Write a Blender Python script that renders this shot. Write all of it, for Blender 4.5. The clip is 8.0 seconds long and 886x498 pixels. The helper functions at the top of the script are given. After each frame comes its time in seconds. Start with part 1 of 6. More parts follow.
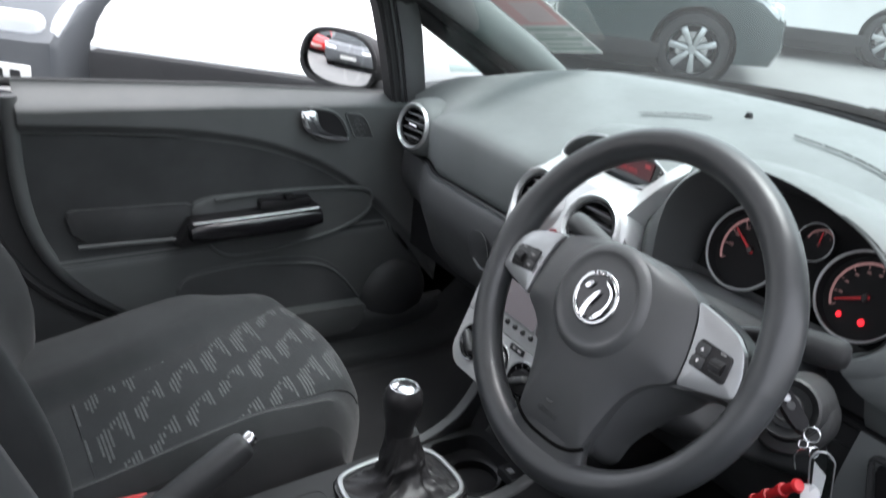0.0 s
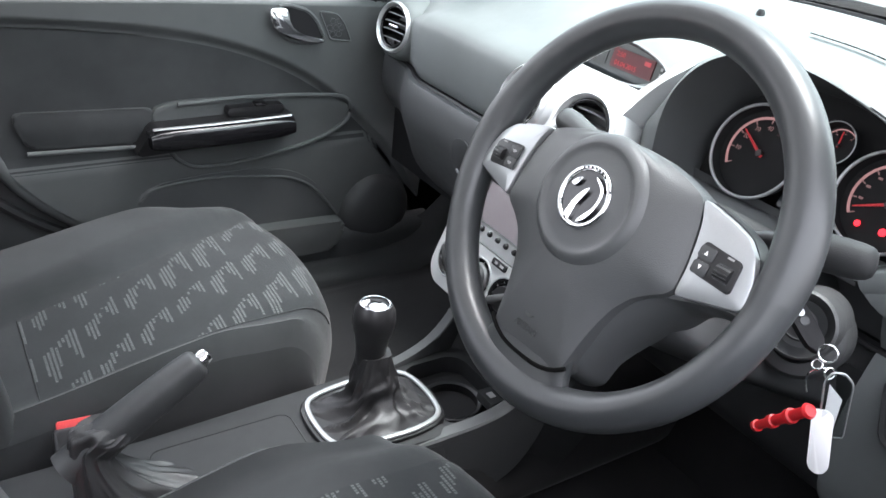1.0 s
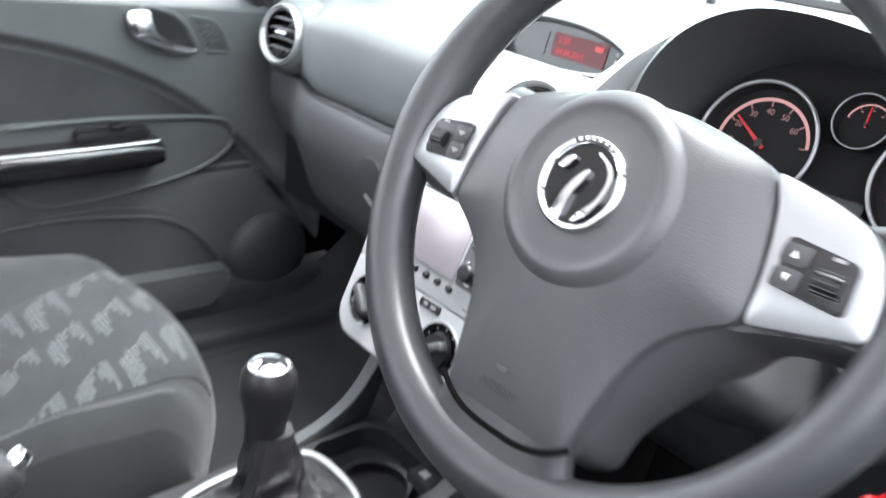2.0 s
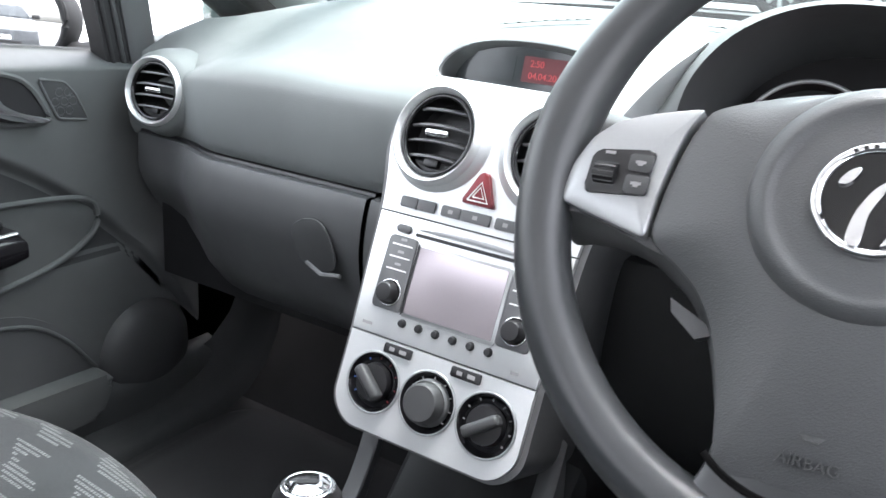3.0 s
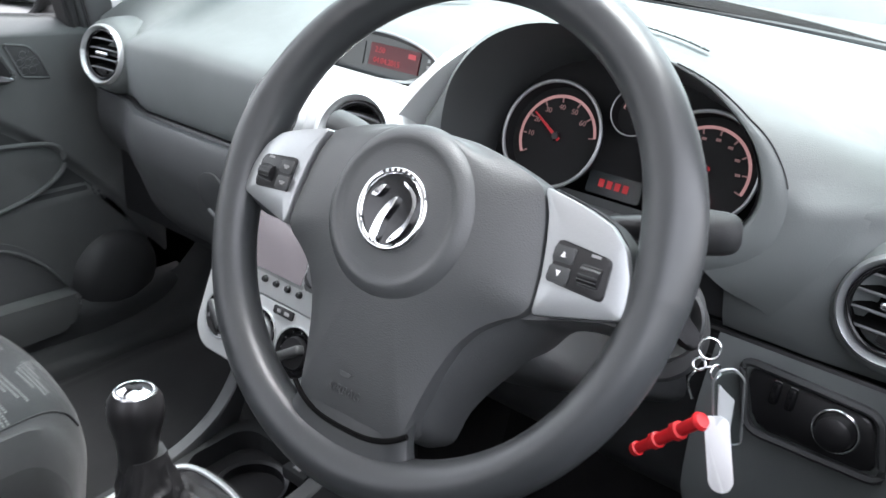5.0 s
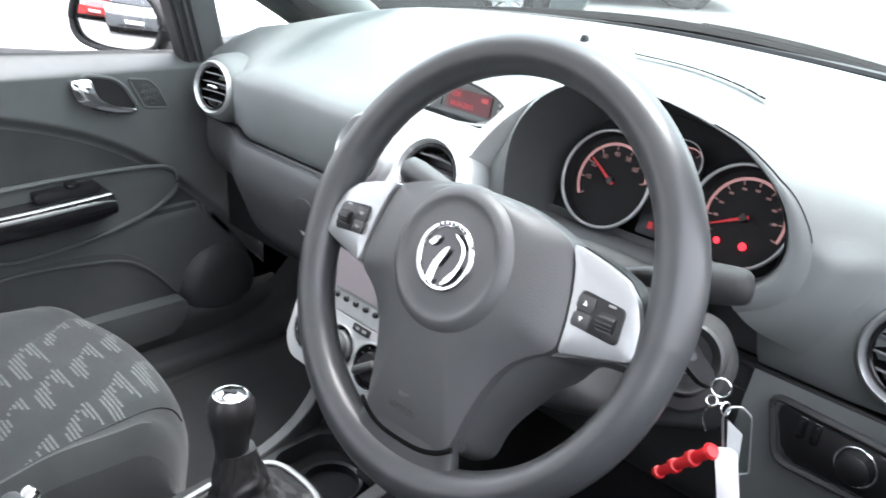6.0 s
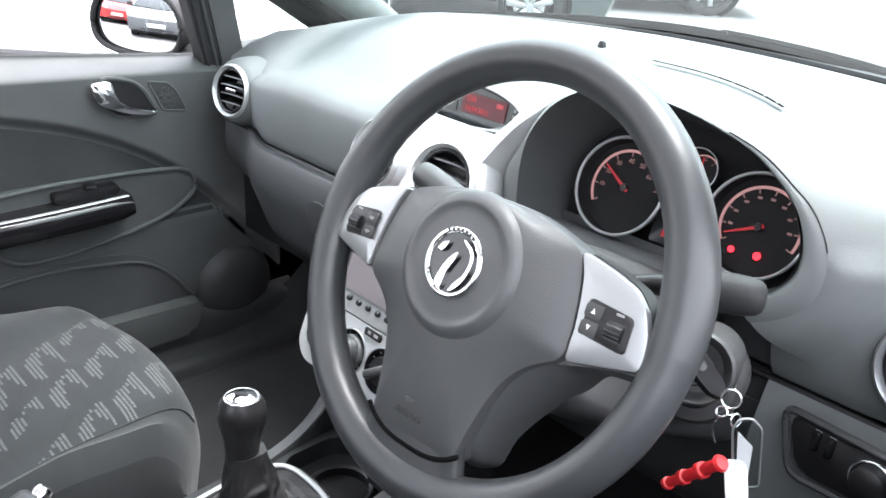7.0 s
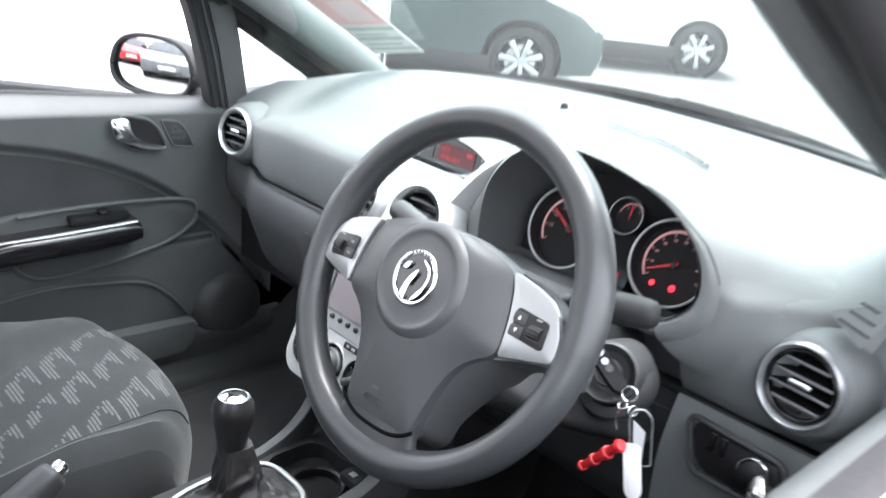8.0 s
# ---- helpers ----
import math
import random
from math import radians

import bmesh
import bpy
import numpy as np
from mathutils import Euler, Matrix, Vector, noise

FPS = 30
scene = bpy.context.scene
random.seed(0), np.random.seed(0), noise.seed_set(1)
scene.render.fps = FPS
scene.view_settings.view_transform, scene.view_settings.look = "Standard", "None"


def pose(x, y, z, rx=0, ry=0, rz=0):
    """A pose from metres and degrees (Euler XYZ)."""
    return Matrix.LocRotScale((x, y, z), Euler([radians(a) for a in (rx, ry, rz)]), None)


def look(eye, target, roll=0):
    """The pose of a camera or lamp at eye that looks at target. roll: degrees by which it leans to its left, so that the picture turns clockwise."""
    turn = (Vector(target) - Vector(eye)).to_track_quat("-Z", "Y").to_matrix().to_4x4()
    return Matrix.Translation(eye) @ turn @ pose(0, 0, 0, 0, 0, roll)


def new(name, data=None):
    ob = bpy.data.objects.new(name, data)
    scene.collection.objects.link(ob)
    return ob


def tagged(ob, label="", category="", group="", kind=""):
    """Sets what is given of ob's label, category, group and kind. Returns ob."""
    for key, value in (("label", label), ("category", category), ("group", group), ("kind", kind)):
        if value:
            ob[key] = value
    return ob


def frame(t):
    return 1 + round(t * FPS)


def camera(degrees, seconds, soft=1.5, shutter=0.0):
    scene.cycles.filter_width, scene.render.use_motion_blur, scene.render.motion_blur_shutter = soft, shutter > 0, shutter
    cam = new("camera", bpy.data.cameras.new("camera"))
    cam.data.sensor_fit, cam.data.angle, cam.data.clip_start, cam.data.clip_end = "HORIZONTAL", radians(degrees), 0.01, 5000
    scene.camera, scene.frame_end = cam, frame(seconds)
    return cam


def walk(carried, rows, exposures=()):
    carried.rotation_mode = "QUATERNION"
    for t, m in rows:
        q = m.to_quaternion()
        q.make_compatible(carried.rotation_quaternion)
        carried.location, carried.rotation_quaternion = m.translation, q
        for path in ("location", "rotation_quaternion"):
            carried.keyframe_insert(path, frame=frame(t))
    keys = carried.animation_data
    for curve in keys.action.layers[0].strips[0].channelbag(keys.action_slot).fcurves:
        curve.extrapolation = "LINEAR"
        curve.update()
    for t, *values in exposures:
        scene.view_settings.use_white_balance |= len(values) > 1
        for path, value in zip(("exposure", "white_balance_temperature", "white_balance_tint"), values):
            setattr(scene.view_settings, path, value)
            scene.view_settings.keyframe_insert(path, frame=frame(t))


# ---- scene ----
cam = camera(57.0, 8.0, shutter=0.5)
PATH = [
    (0, (0.859, -0.546, 1.302), (-0.659, 0.492, 0.515), 5.8),
    (0.5, (0.816, -0.497, 1.255), (-0.638, 0.533, 0.346), 6.1),
    (1, (0.803, -0.471, 1.229), (-0.638, 0.55, 0.291), 6.7),
    (1.2, (0.794, -0.46, 1.218), (-0.645, 0.577, 0.294), 7.0),
    (1.5, (0.759, -0.393, 1.169), (-0.701, 0.656, 0.291), 7.2),
    (2, (0.617, -0.355, 1.092), (-0.734, 0.888, 0.298), 7.2),
    (2.2, (0.547, -0.36, 1.073), (-0.736, 1.002, 0.366), 5.6),
    (3.3, (0.344, -0.443, 1.037), (-0.580, 1.205, 0.384), 4.5),
    (3.5, (0.346, -0.439, 1.037), (-0.576, 1.209, 0.379), 4.0),
    (4, (0.416, -0.422, 1.057), (-0.474, 1.27, 0.469), 5.2),
    (4.3, (0.510, -0.402, 1.095), (-0.386, 1.271, 0.459), 4.3),
    (4.5, (0.576, -0.388, 1.123), (-0.364, 1.232, 0.42), 3.9),
    (4.7, (0.619, -0.381, 1.135), (-0.391, 1.164, 0.364), 4.1),
    (5.8, (0.738, -0.41, 1.207), (-0.483, 0.941, 0.38), 4.3),
    (6, (0.739, -0.421, 1.218), (-0.522, 0.897, 0.397), 3.5),
    (6.5, (0.74, -0.424, 1.224), (-0.571, 0.85, 0.414), 3.2),
    (7, (0.743, -0.413, 1.218), (-0.555, 0.874, 0.405), 3.6),
    (7.4, (0.747, -0.396, 1.215), (-0.543, 0.898, 0.402), 3.9),
    (7.5, (0.751, -0.394, 1.218), (-0.541, 0.889, 0.391), 3.8),
    (8, (0.875, -0.509, 1.263), (-0.439, 0.823, 0.555), 6.2),
]
EXPOSURES = [(t, stops, 6280, 15) for t, stops in ((0.0, 2.12), (0.5, 2.60), (1.0, 2.95), (2.0, 3.53), (3.5, 2.91), (4.5, 2.70), (6.0, 3.17), (7.5, 3.17), (8.0, 3.19))]
walk(cam, [(t, look(eye, target, roll)) for t, eye, target, roll in PATH], EXPOSURES)

# ---------------------------------------------------------------- daylight
SUN_ELEVATION, SUN_ROTATION = radians(74), radians(6)
world = bpy.data.worlds.new("world")
scene.world = world
world.use_nodes = True
wn, wl = world.node_tree.nodes, world.node_tree.links
wn.clear()
sky = wn.new("ShaderNodeTexSky")
sky.sky_type = "NISHITA"
sky.sun_disc = False
sky.sun_elevation, sky.sun_rotation = SUN_ELEVATION, SUN_ROTATION
sky.air_density, sky.dust_density, sky.ozone_density = 1.6, 4.0, 1.0
grey = wn.new("ShaderNodeHueSaturation")
grey.inputs["Saturation"].default_value = 0.18
back = wn.new("ShaderNodeBackground")
back.inputs["Strength"].default_value = 0.15
wout = wn.new("ShaderNodeOutputWorld")
wl.new(sky.outputs[0], grey.inputs["Color"])
wl.new(grey.outputs[0], back.inputs["Color"])
wl.new(back.outputs[0], wout.inputs["Surface"])
sun_data = bpy.data.lights.new("sun", "SUN")
sun_data.energy, sun_data.angle, sun_data.color = 0.5, radians(30), (1.0, 0.97, 0.93)
sun = new("sun", sun_data)
sun.matrix_world = look((0.40, 3.84, 13.46), (0, 0, 0))


# ---------------------------------------------------------------- materials
def nodes_of(name):
    m = bpy.data.materials.new(name)
    m.use_nodes = True
    n, l = m.node_tree.nodes, m.node_tree.links
    return m, n, l, n["Principled BSDF"]


def ramp(n, l, source, low, high, a=0.35, b=0.65):
    r = n.new("ShaderNodeValToRGB")
    r.color_ramp.elements[0].position, r.color_ramp.elements[1].position = a, b
    r.color_ramp.elements[0].color, r.color_ramp.elements[1].color = (*low, 1), (*high, 1)
    l.new(source, r.inputs["Fac"])
    return r.outputs["Color"]


def noise_of(n, l, coords, scale, detail=3.0, rough=0.5):
    t = n.new("ShaderNodeTexNoise")
    t.inputs["Scale"].default_value, t.inputs["Detail"].default_value, t.inputs["Roughness"].default_value = scale, detail, rough
    l.new(coords, t.inputs["Vector"])
    return t.outputs["Fac"]


def tone(c, k):
    return tuple(min(1.0, v * k) for v in c)


def plastic(name, colour, rough=0.5, grain=900.0, bump=0.12, vary=0.1, spec=0.5, cells=True):
    """Moulded plastic: leather-like grain, faint dust and handling marks."""
    m, n, l, b = nodes_of(name)
    co = n.new("ShaderNodeTexCoord").outputs["Object"]
    big = noise_of(n, l, co, 7.0, 4.0)
    l.new(ramp(n, l, big, tone(colour, 1 - vary), tone(colour, 1 + vary)), b.inputs["Base Color"])
    fine = noise_of(n, l, co, 60.0, 5.0)
    mr = n.new("ShaderNodeMapRange")
    mr.inputs["To Min"].default_value, mr.inputs["To Max"].default_value = rough - 0.06, rough + 0.08
    l.new(fine, mr.inputs["Value"])
    l.new(mr.outputs[0], b.inputs["Roughness"])
    b.inputs["Specular IOR Level"].default_value = spec
    if bump:
        if cells:
            v = n.new("ShaderNodeTexVoronoi")
            v.inputs["Scale"].default_value = grain
            l.new(co, v.inputs["Vector"])
            h = v.outputs["Distance"]
        else:
            h = noise_of(n, l, co, grain, 2.0)
        bp = n.new("ShaderNodeBump")
        bp.inputs["Strength"].default_value, bp.inputs["Distance"].default_value = bump, 0.0006
        l.new(h, bp.inputs["Height"])
        l.new(bp.outputs[0], b.inputs["Normal"])
    return m


def satin(name, colour, metallic, rough):
    """Silver lacquer on plastic: a fine metallic flake with faint handling marks in the gloss."""
    m, n, l, b = nodes_of(name)
    co = n.new("ShaderNodeTexCoord").outputs["Object"]
    flake = noise_of(n, l, co, 2600.0, 1.0)
    l.new(ramp(n, l, flake, tone(colour, 0.93), tone(colour, 1.05)), b.inputs["Base Color"])
    mr = n.new("ShaderNodeMapRange")
    mr.inputs["To Min"].default_value, mr.inputs["To Max"].default_value = rough - 0.05, rough + 0.06
    l.new(noise_of(n, l, co, 45.0, 5.0), mr.inputs["Value"])
    l.new(mr.outputs[0], b.inputs["Roughness"])
    b.inputs["Metallic"].default_value = metallic
    return m


def metal(name, colour, rough=0.2, vary=0.05):
    m, n, l, b = nodes_of(name)
    co = n.new("ShaderNodeTexCoord").outputs["Object"]
    l.new(ramp(n, l, noise_of(n, l, co, 40.0), tone(colour, 1 - vary), tone(colour, 1 + vary)), b.inputs["Base Color"])
    b.inputs["Metallic"].default_value, b.inputs["Roughness"].default_value = 1.0, rough
    return m


def glass(name, colour=(1, 1, 1), rough=0.0, haze=0.0):
    """Thin glazing: mostly clear, with mirror reflections that grow at grazing angles."""
    m, n, l, b = nodes_of(name)
    n.remove(b)
    out = n["Material Output"]
    clear, gloss, mix, fr = n.new("ShaderNodeBsdfTransparent"), n.new("ShaderNodeBsdfGlossy"), n.new("ShaderNodeMixShader"), n.new("ShaderNodeLayerWeight")
    power, scale = n.new("ShaderNodeMath"), n.new("ShaderNodeMath")
    power.operation, scale.operation = "POWER", "MULTIPLY_ADD"
    power.inputs[1].default_value = 5.0
    scale.inputs[1].default_value, scale.inputs[2].default_value = 0.9, 0.05
    clear.inputs["Color"].default_value = (*colour, 1)
    gloss.inputs["Roughness"].default_value = rough
    l.new(fr.outputs["Facing"], power.inputs[0])
    l.new(power.outputs[0], scale.inputs[0])
    l.new(scale.outputs[0], mix.inputs["Fac"])
    l.new(clear.outputs[0], mix.inputs[1])
    l.new(gloss.outputs[0], mix.inputs[2])
    # pale scattering film in place of the dashboard's veiling glare on the glass
    if haze:
        film, over = n.new("ShaderNodeBsdfTranslucent"), n.new("ShaderNodeMixShader")
        film.inputs["Color"].default_value = (0.78, 0.82, 0.80, 1)
        co = n.new("ShaderNodeTexCoord").outputs["Object"]
        mr = n.new("ShaderNodeMapRange")
        mr.inputs["To Min"].default_value, mr.inputs["To Max"].default_value = haze * 0.6, haze * 1.4
        l.new(noise_of(n, l, co, 5.0, 5.0), mr.inputs["Value"])
        l.new(mr.outputs[0], over.inputs["Fac"])
        l.new(mix.outputs[0], over.inputs[1])
        l.new(film.outputs[0], over.inputs[2])
        mix = over
    l.new(mix.outputs[0], out.inputs["Surface"])
    return m


def glow(name, colour, strength):
    m, n, l, b = nodes_of(name)
    b.inputs["Base Color"].default_value = (*tone(colour, 0.2), 1)
    b.inputs["Emission Color"].default_value = (*colour, 1)
    b.inputs["Emission Strength"].default_value = strength
    return m


def cloth(name, colour, weave=1400.0, marks=False, mark=(0.42, 0.43, 0.43)):
    """Woven seat cloth; with marks, sparse slanting groups of pale stitched dots."""
    m, n, l, b = nodes_of(name)
    co = n.new("ShaderNodeTexCoord").outputs["Object"]
    base = ramp(n, l, noise_of(n, l, co, 12.0, 4.0), tone(colour, 0.88), tone(colour, 1.12))
    wv = noise_of(n, l, co, weave, 2.0)
    if marks:
        sep = n.new("ShaderNodeSeparateXYZ")
        l.new(co, sep.inputs[0])

        def math(op, a, c=None, clamp=False):
            k = n.new("ShaderNodeMath")
            k.operation, k.use_clamp = op, clamp
            for i, v in enumerate((a, c)):
                if v is None:
                    continue
                if isinstance(v, (int, float)):
                    k.inputs[i].default_value = v
                else:
                    l.new(v, k.inputs[i])
            return k.outputs[0]

        x, y = sep.outputs[0], sep.outputs[1]
        # strokes run across the seat, 8 mm apart, each a row of short dashes
        x, y = y, x
        px, py = 0.0058, 0.0041
        cx = math("FLOOR", math("DIVIDE", x, px))
        cy = math("FLOOR", math("DIVIDE", y, py))
        fx = math("ABSOLUTE", math("SUBTRACT", math("FRACT", math("DIVIDE", x, px)), 0.5))
        fy = math("ABSOLUTE", math("SUBTRACT", math("FRACT", math("DIVIDE", y, py)), 0.5))
        dot = math("MULTIPLY", math("LESS_THAN", fx, 0.30), math("LESS_THAN", fy, 0.38))
        # groups: each block of nine strokes has its own lengths, shifted from block to block
        block = math("FLOOR", math("DIVIDE", cx, 11.0))
        k = math("SUBTRACT", cx, math("MULTIPLY", block, 11.0))
        cw = n.new("ShaderNodeTexWhiteNoise")
        cw.noise_dimensions = "1D"
        l.new(cx, cw.inputs["W"])
        u0 = math("ADD", math("ADD", math("MULTIPLY", cy, py / 0.100), math("MULTIPLY", block, 0.37)), math("ADD", math("MULTIPLY", k, 0.055), math("MULTIPLY", cw.outputs["Value"], 0.10)))
        cell = n.new("ShaderNodeCombineXYZ")
        l.new(block, cell.inputs[0])
        l.new(math("FLOOR", u0), cell.inputs[1])
        cn = n.new("ShaderNodeTexWhiteNoise")
        cn.noise_dimensions = "2D"
        l.new(cell.outputs[0], cn.inputs["Vector"])
        wave = math("ADD", math("MULTIPLY", math("COSINE", math("MULTIPLY", math("SUBTRACT", k, 2.5), 0.95)), 0.27), 0.36)
        length = math("MULTIPLY", math("MULTIPLY", wave, math("ADD", math("MULTIPLY", cn.outputs["Value"], 0.75), 0.45)), math("GREATER_THAN", k, 0.5))
        group = math("LESS_THAN", math("FRACT", u0), math("MULTIPLY", length, math("LESS_THAN", k, 9.5)))
        comb = n.new("ShaderNodeCombineXYZ")
        l.new(math("MULTIPLY", cx, px), comb.inputs[0])
        l.new(math("MULTIPLY", cy, py), comb.inputs[1])
        fade = math("ADD", math("MULTIPLY", noise_of(n, l, comb.outputs[0], 160.0, 1.0), 0.8), 0.4, True)
        mask = math("MULTIPLY", math("MULTIPLY", dot, group), fade)
        mx = n.new("ShaderNodeMix")
        mx.data_type = "RGBA"
        l.new(mask, mx.inputs["Factor"])
        l.new(base, mx.inputs["A"])
        mx.inputs["B"].default_value = (*mark, 1)
        base = mx.outputs["Result"]
    l.new(base, b.inputs["Base Color"])
    b.inputs["Roughness"].default_value = 0.9
    b.inputs["Specular IOR Level"].default_value = 0.2
    b.inputs["Sheen Weight"].default_value = 0.12
    b.inputs["Sheen Roughness"].default_value = 0.5
    bp = n.new("ShaderNodeBump")
    bp.inputs["Strength"].default_value, bp.inputs["Distance"].default_value = 0.35, 0.0008
    l.new(wv, bp.inputs["Height"])
    l.new(bp.outputs[0], b.inputs["Normal"])
    return m


def paint(name, colour, rough=0.25, coat=0.7):
    m, n, l, b = nodes_of(name)
    co = n.new("ShaderNodeTexCoord").outputs["Object"]
    l.new(ramp(n, l, noise_of(n, l, co, 2.0, 5.0), tone(colour, 0.93), tone(colour, 1.05)), b.inputs["Base Color"])
    b.inputs["Roughness"].default_value = rough
    b.inputs["Coat Weight"].default_value, b.inputs["Coat Roughness"].default_value = coat, 0.08
    return m


def asphalt():
    m, n, l, b = nodes_of("asphalt")
    co = n.new("ShaderNodeTexCoord").outputs["Object"]
    patch = ramp(n, l, noise_of(n, l, co, 0.35, 6.0, 0.6), (0.15, 0.15, 0.15), (0.22, 0.22, 0.217))
    stone = noise_of(n, l, co, 140.0, 3.0)
    mx = n.new("ShaderNodeMix")
    mx.data_type, mx.blend_type = "RGBA", "MULTIPLY"
    mx.inputs["Factor"].default_value = 0.6
    l.new(patch, mx.inputs["A"])
    l.new(ramp(n, l, stone, (0.55, 0.55, 0.55), (1, 1, 1)), mx.inputs["B"])
    l.new(mx.outputs["Result"], b.inputs["Base Color"])
    b.inputs["Roughness"].default_value = 0.75
    bp = n.new("ShaderNodeBump")
    bp.inputs["Strength"].default_value, bp.inputs["Distance"].default_value = 0.5, 0.004
    l.new(stone, bp.inputs["Height"])
    l.new(bp.outputs[0], b.inputs["Normal"])
    return m


M_DASH = plastic("soft_dash_plastic", (0.151, 0.164, 0.163), 0.58, 800, 0.2, spec=0.3)
M_FACE = plastic("grey_fascia_plastic", (0.10, 0.103, 0.106), 0.45, 900, 0.12)
M_DARK = plastic("dark_grain_plastic", (0.040, 0.042, 0.043), 0.5, 900, 0.16)
M_DOOR = plastic("door_plastic", (0.076, 0.081, 0.081), 0.57, 900, 0.16)
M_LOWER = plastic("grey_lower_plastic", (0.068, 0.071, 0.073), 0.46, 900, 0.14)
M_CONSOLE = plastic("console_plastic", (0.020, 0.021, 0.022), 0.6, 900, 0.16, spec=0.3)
M_RAIL = plastic("console_rail_plastic", (0.050, 0.052, 0.054), 0.5, 900, 0.14)
M_KNOB = plastic("knob_leatherette", (0.018, 0.018, 0.019), 0.34, 600, 0.15)
M_BLACK = plastic("black_plastic", (0.009, 0.009, 0.010), 0.38, 700, 0.05)
M_RUBBER = plastic("black_rubber", (0.015, 0.015, 0.016), 0.75, 300, 0.1, cells=False)
M_GLOSS = plastic("piano_black", (0.008, 0.008, 0.009), 0.12, 0, 0)
M_RIM = plastic("wheel_rim_polyurethane", (0.042, 0.045, 0.047), 0.34, 1500, 0.05, spec=0.55)
M_HUB = plastic("wheel_cover_plastic", (0.068, 0.071, 0.073), 0.42, 1000, 0.22)
M_SILVER = satin("silver_painted_plastic", (0.63, 0.65, 0.65), 0.5, 0.32)
M_SATIN = satin("satin_silver", (0.39, 0.405, 0.41), 0.6, 0.33)
M_FRIT = plastic("black_glass_edge", (0.004, 0.004, 0.004), 0.9, 0, 0, 0.1, 0.1)
M_SLAT = plastic("vent_slat_plastic", (0.085, 0.087, 0.09), 0.30, 0, 0)
M_SLATGLINT = plastic("slat_glint_plastic", (0.17, 0.175, 0.18), 0.3, 0, 0)
M_CHROME = metal("chrome", (0.85, 0.86, 0.87), 0.08)
M_STEEL = metal("steel", (0.6, 0.6, 0.6), 0.25)
M_CLOTH = cloth("grey_seat_cloth", (0.029, 0.031, 0.032))
M_PATTERN = cloth("patterned_seat_cloth", (0.023, 0.025, 0.026), marks=True, mark=(0.105, 0.11, 0.11))
# seat cloth again, darkened for the shade on the cushions' sides
M_SHADECLOTH = cloth("shaded_side_cloth", (0.017, 0.018, 0.019))
M_DCLOTH = cloth("door_cloth", (0.042, 0.044, 0.045), 900)
M_DIAL = plastic("dial_face", (0.024, 0.024, 0.025), 0.6, 0, 0, 0.1, 0.05)
M_TRIM = plastic("pale_pillar_trim", (0.13, 0.14, 0.138), 0.6, 700, 0.1)
M_CARPET = cloth("carpet", (0.014, 0.014, 0.015), 500)
M_LEATHER = plastic("gaiter_leatherette", (0.022, 0.022, 0.023), 0.44, 500, 0.35)
M_LINER = cloth("headliner", (0.42, 0.42, 0.41), 700)
M_GLASS = glass("clear_glass", (0.93, 0.96, 0.95))
M_WINDSCREEN = glass("hazy_windscreen_glass", (0.65, 0.77, 0.74), haze=0.02)
M_MIRROR = metal("mirror_glass", (0.9, 0.9, 0.9), 0.01, 0.0)
# pale pink base helps out the sky's reflection on an otherwise dark screen
M_SCREEN = satin("screen_glass", (0.40, 0.365, 0.385), 0.55, 0.14)
M_LCDDARK = plastic("display_cover", (0.03, 0.035, 0.037), 0.1, 0, 0)
M_LCD = glow("red_lcd", (0.24, 0.016, 0.028), 0.017)
M_LCDTEXT = glow("lcd_text", (1.0, 0.10, 0.12), 0.045)
M_REDLAMP = glow("warning_lamp", (1.0, 0.02, 0.03), 0.5)
M_NEEDLE = glow("gauge_needle", (0.7, 0.03, 0.04), 0.055)
M_ARC = glow("gauge_arc", (0.80, 0.42, 0.40), 0.06)
M_TICK = glow("gauge_tick", (0.6, 0.34, 0.32), 0.03)
M_KEY = plastic("key_plastic", (0.012, 0.012, 0.013), 0.55, 0, 0, 0.1, 0.2)
M_RED = plastic("red_plastic", (0.55, 0.015, 0.02), 0.35, 0, 0)
M_BELTRED = plastic("belt_button_red", (0.62, 0.05, 0.05), 0.45, 0, 0)
M_HAZARD = plastic("hazard_red", (0.15, 0.010, 0.016), 0.3, 0, 0)
M_WHITE = plastic("white_print", (0.75, 0.75, 0.74), 0.5, 0, 0)
M_PRINT = plastic("grey_print", (0.28, 0.28, 0.28), 0.5, 0, 0)
M_TAG = plastic("white_tag", (0.8, 0.8, 0.8), 0.35, 0, 0, 0.02)
M_CLEARTAG = glass("clear_acrylic", (0.8, 0.82, 0.82), 0.05)
M_BLUE = plastic("blue_mark", (0.05, 0.12, 0.35), 0.5, 0, 0)
M_ASPHALT = asphalt()
M_BODY = paint("silver_body_paint", (0.55, 0.56, 0.57))
M_PWHITE = paint("white_paint", (0.8, 0.8, 0.79))
M_PTEAL = paint("dark_green_grey_paint", (0.028, 0.045, 0.045), coat=0.35)
M_PGREY = paint("blue_grey_paint", (0.075, 0.08, 0.087))
M_CARGLASS = plastic("dark_car_glass", (0.02, 0.025, 0.027), 0.05, 0, 0)
M_LAMP = plastic("headlamp_lens", (0.6, 0.62, 0.64), 0.08, 0, 0)
M_ALLOY = metal("alloy_wheel", (0.50, 0.51, 0.52), 0.3)
M_PLATE = plastic("number_plate", (0.75, 0.75, 0.72), 0.4, 0, 0)
M_REDPAINT = paint("red_paint", (0.5, 0.02, 0.02))
M_PAPER = plastic("paper", (0.6, 0.62, 0.6), 0.7, 0, 0)
M_PAPERRED = plastic("paper_red_print", (0.64, 0.43, 0.42), 0.7, 0, 0)
